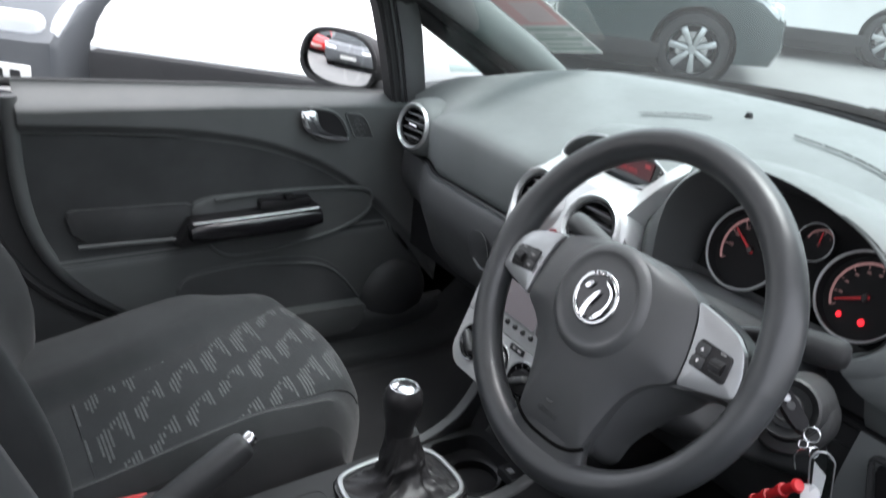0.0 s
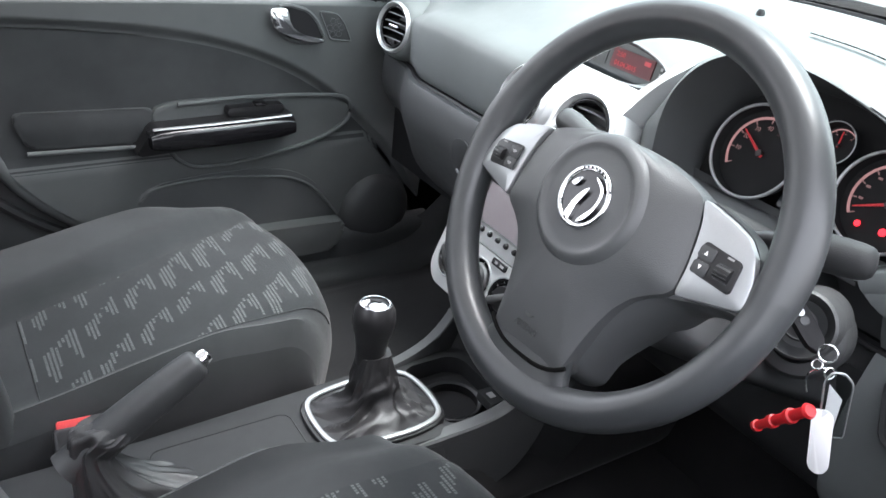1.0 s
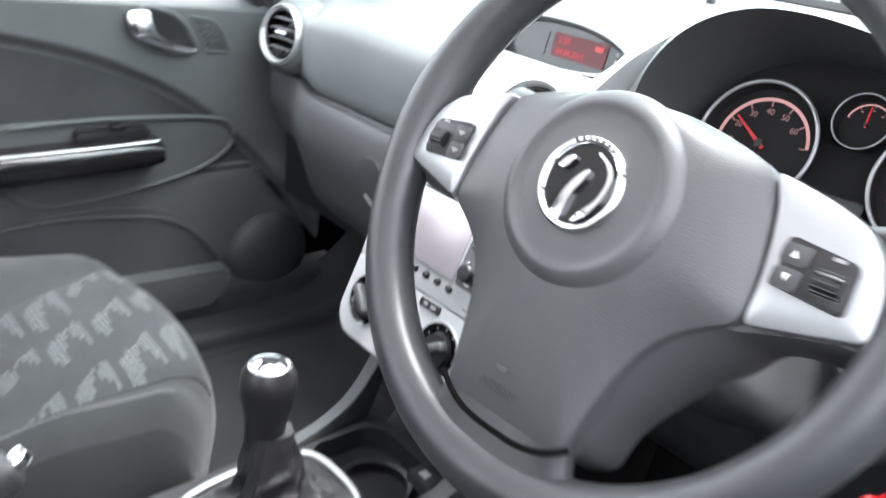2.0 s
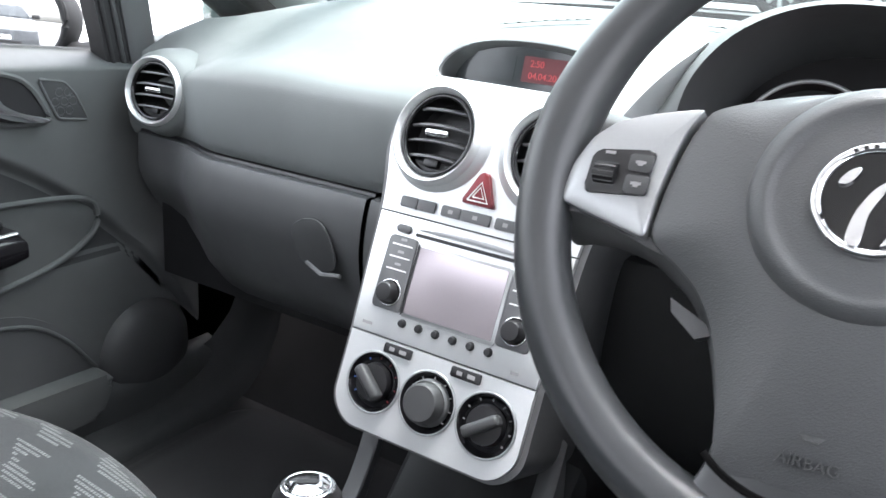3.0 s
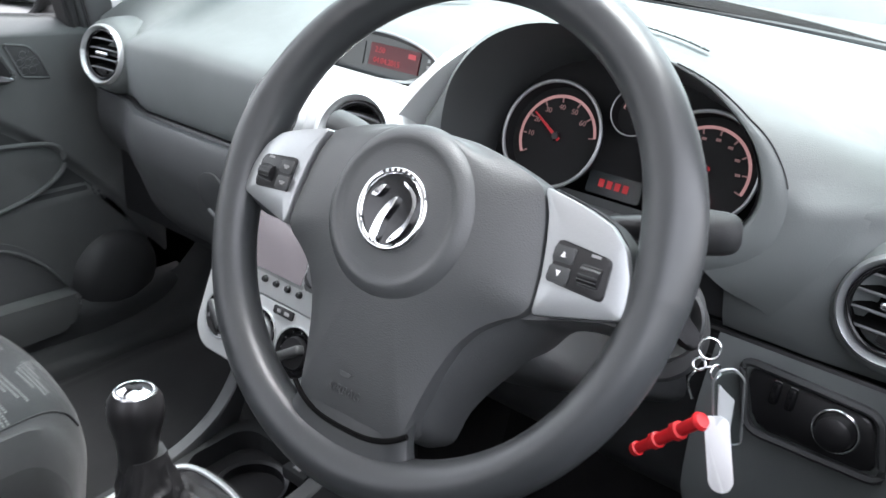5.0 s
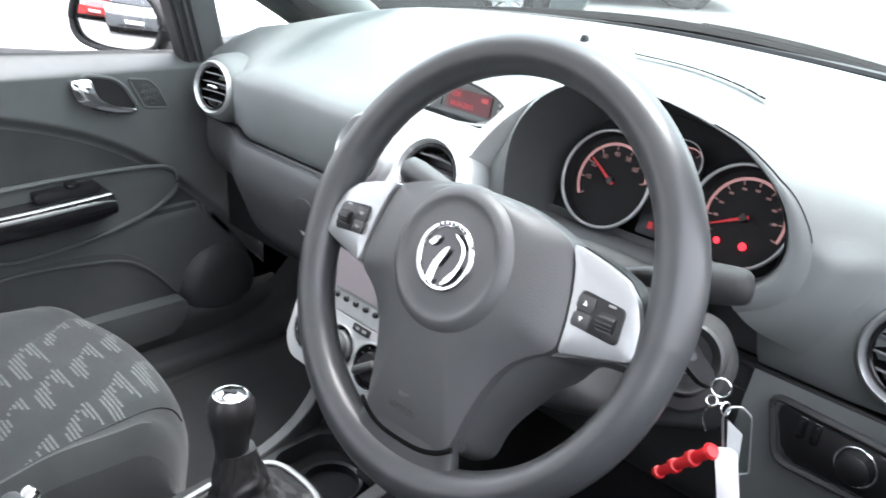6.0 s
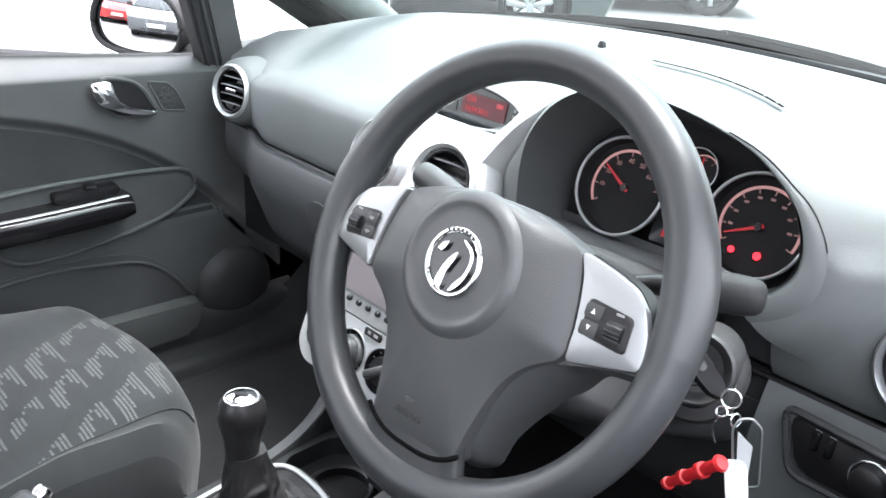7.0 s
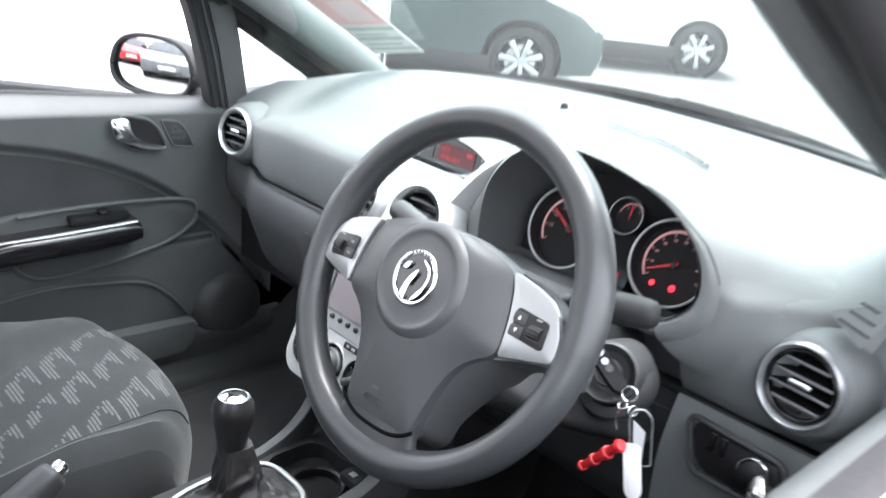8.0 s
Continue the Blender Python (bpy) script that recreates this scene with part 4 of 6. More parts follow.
for i in range(2):
    part("thumb_dial", box((0.008, 0.022, 0.010), (-0.030 + 0.014 * i, 0.004, 0.008), SWP, 0.003), M_GLOSS, panel)
    part("print_mark", box((0.006, 0.002, 0.001), (-0.030 + 0.014 * i, 0.0145, 0.0085), SWP), M_PRINT, panel)

# ---------------------------------------------------------------- instrument hood and cluster
cluster = thing("instrument_cluster", (0.335, 0.36, 0.90), "hooded instrument cluster with lit red dials", "instrument cluster")
ARCH = [(0.162, 0.868), (0.157, 0.93), (0.167, 0.974), (0.200, 1.013), (0.255, 1.036), (0.33, 1.036), (0.41, 1.017), (0.450, 0.996), (0.476, 0.971), (0.489, 0.940), (0.487, 0.914), (0.472, 0.893), (0.448, 0.877)]
arch = [(v.x, v.y) for v in spline([(a, b, 0) for a, b in ARCH], 5)]


def on_pad(p, lift):
    """The nearest point of the pad's surface at the same x, lifted off it."""
    full = [driver_face(*q) if p.x > 0.49 else q for q in smooth_profile(pad_profile(p.x), 10)]
    k = min(range(1, len(full) - 1), key=lambda i: (full[i][1] - p.y) ** 2 + (full[i][2] - p.z) ** 2)
    a, b = Vector(full[k - 1]), Vector(full[k + 1])
    d = (b - a).normalized()
    return Vector(full[k]) + Vector((0, -d.z, d.y)) * lift


def arch_front(x, z):
    """How far back the hood's lip lies, leaning with height."""
    return 0.287 + 0.10 * (z - 0.95)


lip_pts = [Vector((x, arch_front(x, z), z)) for x, z in arch]
outer, inner, lip_roll, seam = [], [], [], []
flank = spline([(0.33, 0.57, 0), (0.44, 0.56, 0), (0.525, 0.51, 0), (0.580, 0.45, 0), (0.600, 0.405, 0)], 8)
first = min(i for i, p in enumerate(lip_pts) if p.x >= 0.33)
last = max(i for i, p in enumerate(lip_pts) if p.z >= 0.935)


def face_y(x, z):
    """Depth of the driver's face of the dashboard at a place below its roll."""
    full = [driver_face(*q) for q in smooth_profile(pad_profile(x), 6)]
    for a, b in zip(full, full[1:]):
        if a[2] <= z <= b[2]:
            return lerp(a[1], b[1], (z - a[2]) / max(1e-6, b[2] - a[2]))
    return full[0][1]


for i, p in enumerate(lip_pts):
    cx = 0.33
    if i >= first:
        # a broad rounded lip that widens down the driver's side, then the shoulder behind it
        d = lip_pts[min(i + 1, len(lip_pts) - 1)] - lip_pts[i - 1]
        out = Vector((-d.z, 0, d.x)).normalized()
        w = between([(0, 0.0), (0.12, 0.003), (0.35, 0.008), (0.55, 0.022), (0.75, 0.030), (1, 0.026)], (i - first) / (len(lip_pts) - 1 - first))
        b = min(1.0, w / 0.012)
        s = p + out * w + Vector((0, 0.003 * b, 0))
        lip_roll.append([p + Vector((0, 0.010, 0)), p + out * w * 0.05 + Vector((0, 0.003 * b, 0)), p + out * w * 0.22 - Vector((0, 0.002 * b, 0)), p + out * w * 0.5 - Vector((0, 0.003 * b, 0)), p + out * w * 0.8 - Vector((0, 0.0015 * b, 0)), s])
        if i <= last:
            k = (i - first) / (last - first) * (len(flank) - 1)
            j = min(int(k), len(flank) - 2)
            far = flank[j].lerp(flank[j + 1], k - j)
            far.z = pad_z(far.x, far.y) - 0.002
            up = step(0.90, 1.0, p.z)
            c1 = s + out * (0.012 + 0.008 * b) + Vector((0.004 * (1 - up), 0.022, 0.006 * up))
            c2 = on_pad(s.lerp(far, 0.70), 0.0025)
            far = on_pad(far, -0.001)
            row = [s]
            for v in (0.06, 0.14, 0.24, 0.36, 0.5, 0.64, 0.8, 0.92, 1.0):
                row.append(s * (1 - v) ** 3 + c1 * 3 * v * (1 - v) ** 2 + c2 * 3 * v * v * (1 - v) + far * v ** 3)
        else:
            k = (i - last) / (len(lip_pts) - 1 - last)
            end = outer[last][-1].lerp(Vector((0.535, 0, 0.80)), step(0.0, 1.0, k))
            row = []
            for v in (0, 0.06, 0.14, 0.24, 0.36, 0.5, 0.64, 0.8, 0.92, 1.0):
                q = s.lerp(end, v)
                q.y = lerp(s.y, face_y(q.x, q.z) - 0.004 * (1 - v) + 0.002 * v, step(0.0, 0.7, v))
                row.append(q)
        if first + 4 <= i <= last:
            seam.append(s + out * 0.0004 - Vector((0, 0.0004, 0)))
        outer.append(row)
    else:
        u = step(0.91, 1.01, p.z)
        fx = lerp(lerp(p.x, 0.108, step(0.24, 0.16, p.x)), p.x - 0.030 * step(cx, 0.20, p.x), u)
        fy = lerp(0.318, 0.57, u)
        fz = lerp(p.z - 0.012, pad_z(fx, max(fy, 0.405)) - 0.003, step(0.905, 0.95, p.z))
        far = Vector((fx, fy, fz))
        push = Vector(((p.x - cx) * 0.05, -0.006, 0.014 * step(0.93, 1.0, p.z)))
        outer.append([p] + [p.lerp(far, v) + push * w for v, w in ((0.05, 0.45), (0.13, 0.8), (0.22, 1.0), (0.36, 1.0), (0.5, 0.9), (0.64, 0.65), (0.8, 0.35), (0.92, 0.12))] + [far])
    gz = 0.905 + (p.z - 0.93) * 0.82
    gx = 0.335 + (p.x - 0.33) * 0.89
    inner.append([p, p + Vector(((cx - p.x) * 0.02, 0.012, -0.004)), Vector((gx, 0.365 + 0.4 * (gz - 0.905), gz))])
part("hood_seam", tube(seam, 0.0007, 5), M_BLACK, cluster)
part("hood", loft(outer, False), M_DASH, cluster, "grey grained hood")
part("hood_lip", loft(lip_roll, False), M_DASH, cluster, "broad rounded lip of the hood")
part("hood_lining", loft(inner, False), M_LOWER, cluster)
GM = pose(0.335, 0.352, 0.905, 90 - 21.8, 0, 0)
part("backing", loft([[r[-1] for r in inner], [Vector((0.335 + (r[-1].x - 0.335) * 0.5, r[-1].y - 0.4 * (r[-1].z - 0.89), 0.89)) for r in inner]], False), M_DIAL, cluster)
part("cluster_sill", loft([[(0.150, y, z), (0.335, y, z + 0.002), (0.452, y, z)] for y, z in ((0.281, 0.858), (0.279, 0.864), (0.30, 0.866), (0.36, 0.852))], False), M_FACE, cluster)


def dial(name, cx, cy, r, needle, ticks, a0, a1, marks=False):
    """A round gauge: bright ring, black face, lit arc, ticks and needle."""
    m = GM @ Matrix.Translation((cx, cy, 0))
    g = part(name, lathe([(0.0, -0.003), (r * 0.95, -0.003)], 48, m), M_DIAL, cluster)
    part("bezel", ring(r, r * 0.036, m @ pose(0, 0, 0.013), 64), M_SATIN, g, "satin silver dial ring")
    part("dial_wall", lathe([(r * 0.985, 0.013), (r * 0.95, -0.003)], 48, m), M_DIAL, g)
    part("arc", lathe([(r * 0.74, -0.0015), (r * 0.80, -0.0012)], 40, m, arc=(radians(a0), radians(a1))), M_ARC, g)
    for i in range(ticks):
        a = radians(lerp(a0, a1, i / (ticks - 1)))
        t = m @ Matrix.Rotation(a, 4, "Z")
        part("tick", box((r * 0.10, r * 0.028, 0.0006), (r * 0.70, 0, -0.001), t), M_TICK, g)
        if marks and 0 < i < ticks - 1:
            lettering(str(10 * i), r * 0.14, m @ pose(r * 0.56 * math.cos(a), r * 0.56 * math.sin(a), -0.0014), M_TICK, g, "numeral")
        elif 0 < i < ticks - 1:
            part("numeral_bar", box((r * 0.09, r * 0.05, 0.0005), (r * 0.57 * math.cos(a), r * 0.57 * math.sin(a), -0.0014), m), M_TICK, g)
    t = m @ Matrix.Rotation(radians(needle), 4, "Z")
    part("needle", prism([(-0.1 * r, -0.035 * r), (0.66 * r, -0.012 * r), (0.66 * r, 0.012 * r), (-0.1 * r, 0.035 * r)], 0.001, 0.003, t), M_NEEDLE, g, "red needle")
    part("boss", lathe([(0.0, 0.004), (0.07 * r, 0.004), (0.09 * r, 0.0)], 20, m), M_BLACK, g)
    return g


g1 = dial("tachometer", -0.079, 0.010, 0.056, 148, 8, 215, 10, True)
g2 = dial("speedometer", 0.083, 0.016, 0.054, 206, 10, 215, -20)
g3 = dial("fuel_gauge", 0.002, 0.052, 0.024, 95, 5, 170, 10)
for px, py, rr in ((0.092, -0.012, 0.0042), (0.064, -0.014, 0.0035)):
    part("warning_lamp", lathe([(0.0, 0.0005), (rr, 0.0003)], 18, GM @ pose(px, py, 0)), M_REDLAMP, g2, "lit red warning lamp")
part("odometer", prism(round_rect(-0.03, -0.035, 0.03, -0.012, 0.003), -0.006, -0.003, GM), M_LCDDARK, cluster)
for i in range(4):
    part("lcd_bar", box((0.006, 0.008, 0.0005), (-0.014 + 0.009 * i, -0.023, -0.0025), GM), M_NEEDLE, cluster)

# ---------------------------------------------------------------- centre panel
PM = pose(0, 0.160, 0.647, 90 - 21.8, 0, 0)      # local x across, y up the panel, z towards the seats
stack = thing("radio_console", (0, 0.2, 0.60), "silver console with air vents, radio and heater dials", "radio console")
left_side = [(v.x, v.y) for v in spline([(-0.074, 0.312, 0), (-0.102, 0.288, 0), (-0.1175, 0.262, 0), (-0.1185, 0.236, 0), (-0.1125, 0.206, 0), (-0.108, 0.170, 0), (-0.106, 0.11, 0), (-0.104, 0.05, 0)], 4)]
bottom = corner_round([(-0.104, 0.04), (-0.104, -0.026), (-0.084, -0.047), (0.084, -0.047), (0.104, -0.026), (0.104, 0.04)], 0.024, 6)[7:-7]
shell = left_side + bottom + [(-x, y) for x, y in left_side[::-1]]
part("side_shell", pierced([(x * 1.06, y * 1.03 - 0.002 if y < 0 else y - 0.006) for x, y in shell], [circle(cx, 0.2545, 0.0460, 40) for cx in (-0.0645, 0.0645)], -0.14, -0.006, PM), M_FACE, stack, "dark grey surround")


def band(y0, y1):
    """The panel's outline between two heights."""
    pts = [(x, y) for x, y in shell]
    out = []
    k = len(pts)
    for i in range(k):
        a, b = pts[i], pts[(i + 1) % k]
        if y0 <= a[1] <= y1:
            out.append(a)
        for lim in (y0, y1):
            if (a[1] - lim) * (b[1] - lim) < 0:
                t = (lim - a[1]) / (b[1] - a[1])
                out.append((lerp(a[0], b[0], t), lim, t))
        out = [(o[0], o[1]) for o in out]
    return out


def ordered(pts):
    c = Vector((sum(p[0] for p in pts) / len(pts), sum(p[1] for p in pts) / len(pts)))
    return sorted(set((round(p[0], 5), round(p[1], 5)) for p in pts), key=lambda p: math.atan2(p[1] - c.y, p[0] - c.x))


part("heater_panel", pierced(ordered(band(-0.06, 0.0455)), [circle(cx, 0.001, 0.0310, 40) for cx in (-0.0625, 0.0015, 0.066)], -0.008, 0.0, PM), M_SILVER, stack)
part("radio_panel", prism(ordered(band(0.0470, 0.170)), -0.008, 0.0005, PM, 0.0012), M_SILVER, stack)
part("vent_panel", pierced(ordered(band(0.1715, 0.33)), [circle(cx, 0.2545, 0.0445, 40) for cx in (-0.0645, 0.0645)], -0.008, 0.0, PM), M_SILVER, stack)
# silver brow that carries the display
brow = []
for i in range(25):
    x = lerp(-0.103, 0.103, i / 24)
    top = lerp(0.312, 0.288, max(0.0, (abs(x) - 0.074) / 0.028))
    lo = PM @ Vector((x, top - 0.001, 0.0))
    hi = Vector((lerp(-0.130, 0.058, i / 24), 0.356, 0.9285 - 0.003 * i / 24))
    mid = lo.lerp(hi, 0.5)
    brow.append([lo, lo + Vector((0, 0.003, 0.0015)), mid + Vector((0, -0.002, 0.0025)), hi + Vector((0, -0.006, 0.001)), hi, hi + Vector((0, 0.012, -0.004))])
part("display_brow", loft(brow, False), M_SILVER, stack)
for sx in (1,):
    inn = spline([(0.050, 0.354, 0.926), (0.058, 0.376, 0.943), (0.067, 0.396, 0.963), (0.086, 0.432, 0.982)], 4)
    outw = spline([(0.106, 0.272, 0.917), (0.122, 0.286, 0.945), (0.143, 0.295, 0.972), (0.168, 0.312, 0.998)], 4)
    part("brow_wing", loft([[Vector((sx * p.x, p.y, p.z)) for p in (i_, i_.lerp(o_, 0.5) + Vector((0, -0.003, 0.003)), o_, o_ + Vector((0.006, 0.02, -0.03)))] for i_, o_ in zip(inn, outw)], False), M_SILVER, stack)

for sx in (-1, 1):
    air_vent("centre_vent", 0.0430, PM @ pose(sx * 0.0645, 0.2545, 0.004, 0, sx * 4, 0), stack, ringmat=M_SILVER, bezel=0.008, collar=M_SILVER)
# hazard switch
HZ = PM @ pose(-0.001, 0.209, 0)
hz = part("hazard_switch", prism(corner_round([(-0.018, -0.0135), (0.018, -0.0135), (0.0035, 0.019), (-0.0035, 0.019)], 0.004), -0.002, 0.006, HZ, 0.002), M_HAZARD, stack, "dark red hazard warning switch")
for k, w in ((1.0, 0.0009), (0.55, 0.0008)):
    tri_pts = [HZ @ Vector((x * k, y * k - 0.002, 0.0062)) for x, y in ((-0.011, -0.008), (0.011, -0.008), (0.0, 0.011), (-0.011, -0.008))]
    part("triangle_mark", tube(tri_pts, w, 5), M_WHITE, hz)
# push button row
for x0, x1, marks in ((-0.086, -0.067, 0), (-0.066, -0.046, 0), (-0.038, -0.017, 1), (-0.016, 0.016, 1), (0.022, 0.044, 1), (0.045, 0.066, 0), (0.067, 0.086, 0)):
    b = part("push_button", prism(round_rect(x0, 0.178, x1, 0.189, 0.0015), -0.002, 0.0035, PM, 0.001), M_FACE, stack)
    if marks:
        part("button_mark", box((0.005, 0.004, 0.0004), ((x0 + x1) / 2, 0.1835, 0.0037), PM), M_PRINT, b)
# radio
radio = part("radio_bezel", prism(round_rect(-0.053, 0.072, 0.053, 0.146, 0.003), -0.002, 0.0022, PM, 0.001), M_SATIN, stack)
part("radio_screen", prism(round_rect(-0.0495, 0.076, 0.0495, 0.143, 0.001), -0.002, 0.0028, PM), M_SCREEN, radio, "unlit navigation screen reflecting pale sky")
part("screen_shadow_gap", prism([(-0.0525, 0.073), (-0.0497, 0.076), (-0.0497, 0.143), (-0.0525, 0.146)], 0.0022, 0.003, PM), M_BLACK, radio)
part("disc_slot", prism(round_rect(-0.060, 0.152, 0.060, 0.1555, 0.0016), -0.004, 0.0012, PM), M_BLACK, stack)
part("slot_hood", prism(smooth_outline([(-0.055, 0.1585), (0.055, 0.1585), (0.03, 0.163), (-0.02, 0.163)], 4), 0.0, 0.0025, PM, 0.001), M_SATIN, stack)
for sx in (-1, 1):
    bank = part("button_bank", prism(corner_round([(sx * 0.0535, 0.074), (sx * 0.088, 0.074), (sx * 0.087, 0.149), (sx * 0.0545, 0.149)][::sx], 0.005), -0.002, 0.003, PM, 0.001), M_FACE, stack, "dark radio button bank")
    for k in range(3):
        part("button_gap", box((0.024, 0.0014, 0.0006), (sx * 0.070, 0.140 - 0.0125 * k, 0.0031), PM), M_WHITE if k < 3 else M_BLACK, bank)
        part("button_print", box((0.007, 0.0025, 0.0004), (sx * 0.070, 0.1455 - 0.0125 * k, 0.0031), PM), M_PRINT, bank)
    kn = part("radio_knob", lathe([(0.0, 0.016), (0.0085, 0.0155), (0.0105, 0.013), (0.011, 0.003), (0.0135, 0.003)], 32, PM @ pose(sx * 0.0705, 0.0915, 0)), M_BLACK, bank)
    part("knob_ring", ring(0.0128, 0.0009, PM @ pose(sx * 0.0705, 0.0915, 0.0035), 32), M_CHROME, kn)
part("eject_button", prism(round_rect(-0.082, 0.1525, -0.066, 0.1605, 0.003), -0.001, 0.004, PM, 0.0015), M_FACE, stack)
for i in range(6):
    part("preset_button", lathe([(0.0, 0.0055), (0.0030, 0.005), (0.0040, 0.003), (0.0046, 0.0)], 16, PM @ pose(-0.048 + 0.0195 * i, 0.0655, 0)), M_BLACK, stack)
part("badge_bar", box((0.012, 0.003, 0.0003), (-0.088, 0.056, 0.0006), PM), M_PRINT, stack)
part("badge_bar", box((0.008, 0.003, 0.0003), (0.08, 0.055, 0.0006), PM), M_PRINT, stack)
for x0, x1 in ((-0.060, -0.028), (0.018, 0.050)):
    rb2 = part("rocker_button", prism(round_rect(x0, 0.0335, x1, 0.0435, 0.0015), -0.002, 0.0025, PM, 0.001), M_BLACK, stack)
    part("rocker_mark", box((0.006, 0.004, 0.0004), (lerp(x0, x1, 0.3), 0.0385, 0.0027), PM), M_PRINT, rb2)
    part("rocker_mark", box((0.008, 0.004, 0.0004), (lerp(x0, x1, 0.7), 0.0385, 0.0027), PM), M_PRINT, rb2)
for i, (cx, turn) in enumerate(((-0.0625, -40), (0.0015, 0), (0.066, 35))):
    KM = PM @ pose(cx, 0.001, 0) @ Matrix.Diagonal((1.16, 1.16, 1.0, 1))
    d = part("heater_dial", lathe([(0.0, -0.004), (0.021, -0.004), (0.0245, 0.0005), (0.0255, 0.0015), (0.0265, 0.0005), (0.027, -0.002)], 48, KM), M_GLOSS, stack)
    part("dial_ring", ring(0.0262, 0.0010, KM @ pose(0, 0, 0.001), 48), M_SATIN, d)
    if i == 1:
        part("fan_knob", lathe([(0.0, 0.016), (0.0145, 0.0155), (0.0165, 0.013), (0.018, -0.003)], 40, KM), M_DARK, d)
        part("grip_skirt", lathe([(0.018, 0.004), (0.0195, 0.002), (0.020, -0.003)], 40, KM), M_FACE, d)
    else:
        part("knob_base", lathe([(0.0, 0.005), (0.0155, 0.0045), (0.017, -0.003)], 40, KM), M_BLACK, d)
        part("knob_grip", box((0.034, 0.010, 0.014), (0, 0, 0.009), KM @ Matrix.Rotation(radians(turn), 4, "Z"), 0.004, 3), M_DARK, d)
    for k in range(9):
        a = radians(215 - 250 * k / 8)
        mat = M_PRINT if i else (M_BLUE if k < 4 else M_HAZARD)
        part("dial_mark", box((0.003, 0.0012, 0.0004), (0.0215, 0, -0.0028), KM @ Matrix.Rotation(a, 4, "Z")), mat, d)
# display under its brow
DM = pose(-0.038, 0.372, 0.948, 90 - 35, 0, 0) @ Matrix.Diagonal((0.92, 1.08, 1, 1))
LM = pose(-0.003, 0.392, 0.9430, 90 - 12, 0, 0)
disp = thing("information_display", (-0.03, 0.39, 0.93), "hooded dashboard display with red lit clock and date", "display")
dout = smooth_outline([(-0.098, -0.0245), (-0.05, -0.0262), (0.0, -0.0265), (0.05, -0.0250), (0.104, -0.0180), (0.1245, -0.002), (0.113, 0.0110), (0.080, 0.0215), (0.04, 0.0275), (0.0, 0.029), (-0.04, 0.0275), (-0.076, 0.0205), (-0.098, 0.006), (-0.1075, -0.012)], 3)
part("housing", loft([[DM @ Vector((x * k, y * k + dy, z)) for x, y in dout] for k, dy, z in ((1.04, 0.0, -0.004), (1.02, 0.0, 0.002), (0.99, 0.0, 0.0), (0.97, -0.001, -0.045))], cap0=False, cap1=False), M_DARK, disp, "dark display frame")
part("frame_lip", tube([DM @ Vector((x * 1.03, y * 1.03, 0.001)) for x, y in dout + dout[:1]], 0.0018, 6), M_SATIN, disp)
part("cover_glass", prism([(x * 0.93 - 0.030, y * 1.15) for x, y in dout], -0.006, -0.002, LM), M_LCDDARK, disp)
cowl = []
for x, y in dout:
    if y > -0.024:
        p = DM @ Vector((x * 1.04, y * 1.04, 0.0))
        k = (y + 0.026) / 0.053
        q = Vector((-0.038 + x * lerp(1.12, 1.35, k), lerp(0.43, 0.56, k), 0))
        q.z = pad_z(q.x, q.y) - 0.003
        lift = Vector((x * 0.05, 0.0, 0.012 * k))
        cowl.append([p, p.lerp(q, 0.08) + lift * 0.6, p.lerp(q, 0.35) + lift, p.lerp(q, 0.7) + lift * 0.6, q])
cowl.sort(key=lambda r: math.atan2(r[0].z - 0.925, r[0].x + 0.038))
part("display_cowl", loft(cowl, False), M_DASH, disp, "grey pad sweeping over the display")
part("lit_panel", prism(round_rect(-0.046, -0.0125, 0.036, 0.0155, 0.001), -0.002, -0.0005, LM), M_LCD, disp, "red lit display panel")
lettering("2:50", 0.0100, LM @ pose(-0.038, 0.0075, 0.0), M_LCDTEXT, disp, align="LEFT")
lettering("04.04.2015", 0.0100, LM @ pose(-0.038, -0.0055, 0.0), M_LCDTEXT, disp, align="LEFT")
part("status_bar", box((0.012, 0.006, 0.0003), (0.024, 0.008, 0.0), LM), M_LCDTEXT, disp)
for k in range(3):
    part("icon_bar", box((0.004, 0.004, 0.0003), (0.050, -0.008 + 0.008 * k, -0.0012), LM), M_PRINT, disp)
part("dark_window", prism(round_rect(-0.108, -0.014, -0.056, 0.015, 0.002), -0.002, -0.0008, LM), M_LCDDARK, disp)
# ---------------------------------------------------------------- steering wheel
WM = pose(0.340, 0.029, 0.934, 64, 0, 0) @ Matrix.Rotation(radians(2.2), 4, "Z")         # local x right, y up the wheel, z towards the driver
wheel = thing("steering_wheel", (0.34, 0.03, 0.93), "dark grey three-spoke steering wheel with silver spoke trims", "steering wheel")
R0 = 0.179
rim_rings = []
for i in range(96):
    a = 2 * math.pi * i / 96
    deg = math.degrees(a) % 360
    thick = 0.0172 + 0.0018 * (math.exp(-((deg - 12) / 14) ** 2) + math.exp(-((deg - 168) / 14) ** 2)) + 0.002 * math.exp(-((deg - 270) / 22) ** 2)
    c = Vector((math.cos(a), math.sin(a), 0))
    rim_rings.append([WM @ (c * (R0 + thick * math.cos(b)) + Vector((0, 0, thick * 1.08 * math.sin(b)))) for b in [2 * math.pi * k / 18 for k in range(18)]])
part("rim", loft(rim_rings + rim_rings[:1], True, False, False), M_RIM, wheel, "moulded dark grey rim")
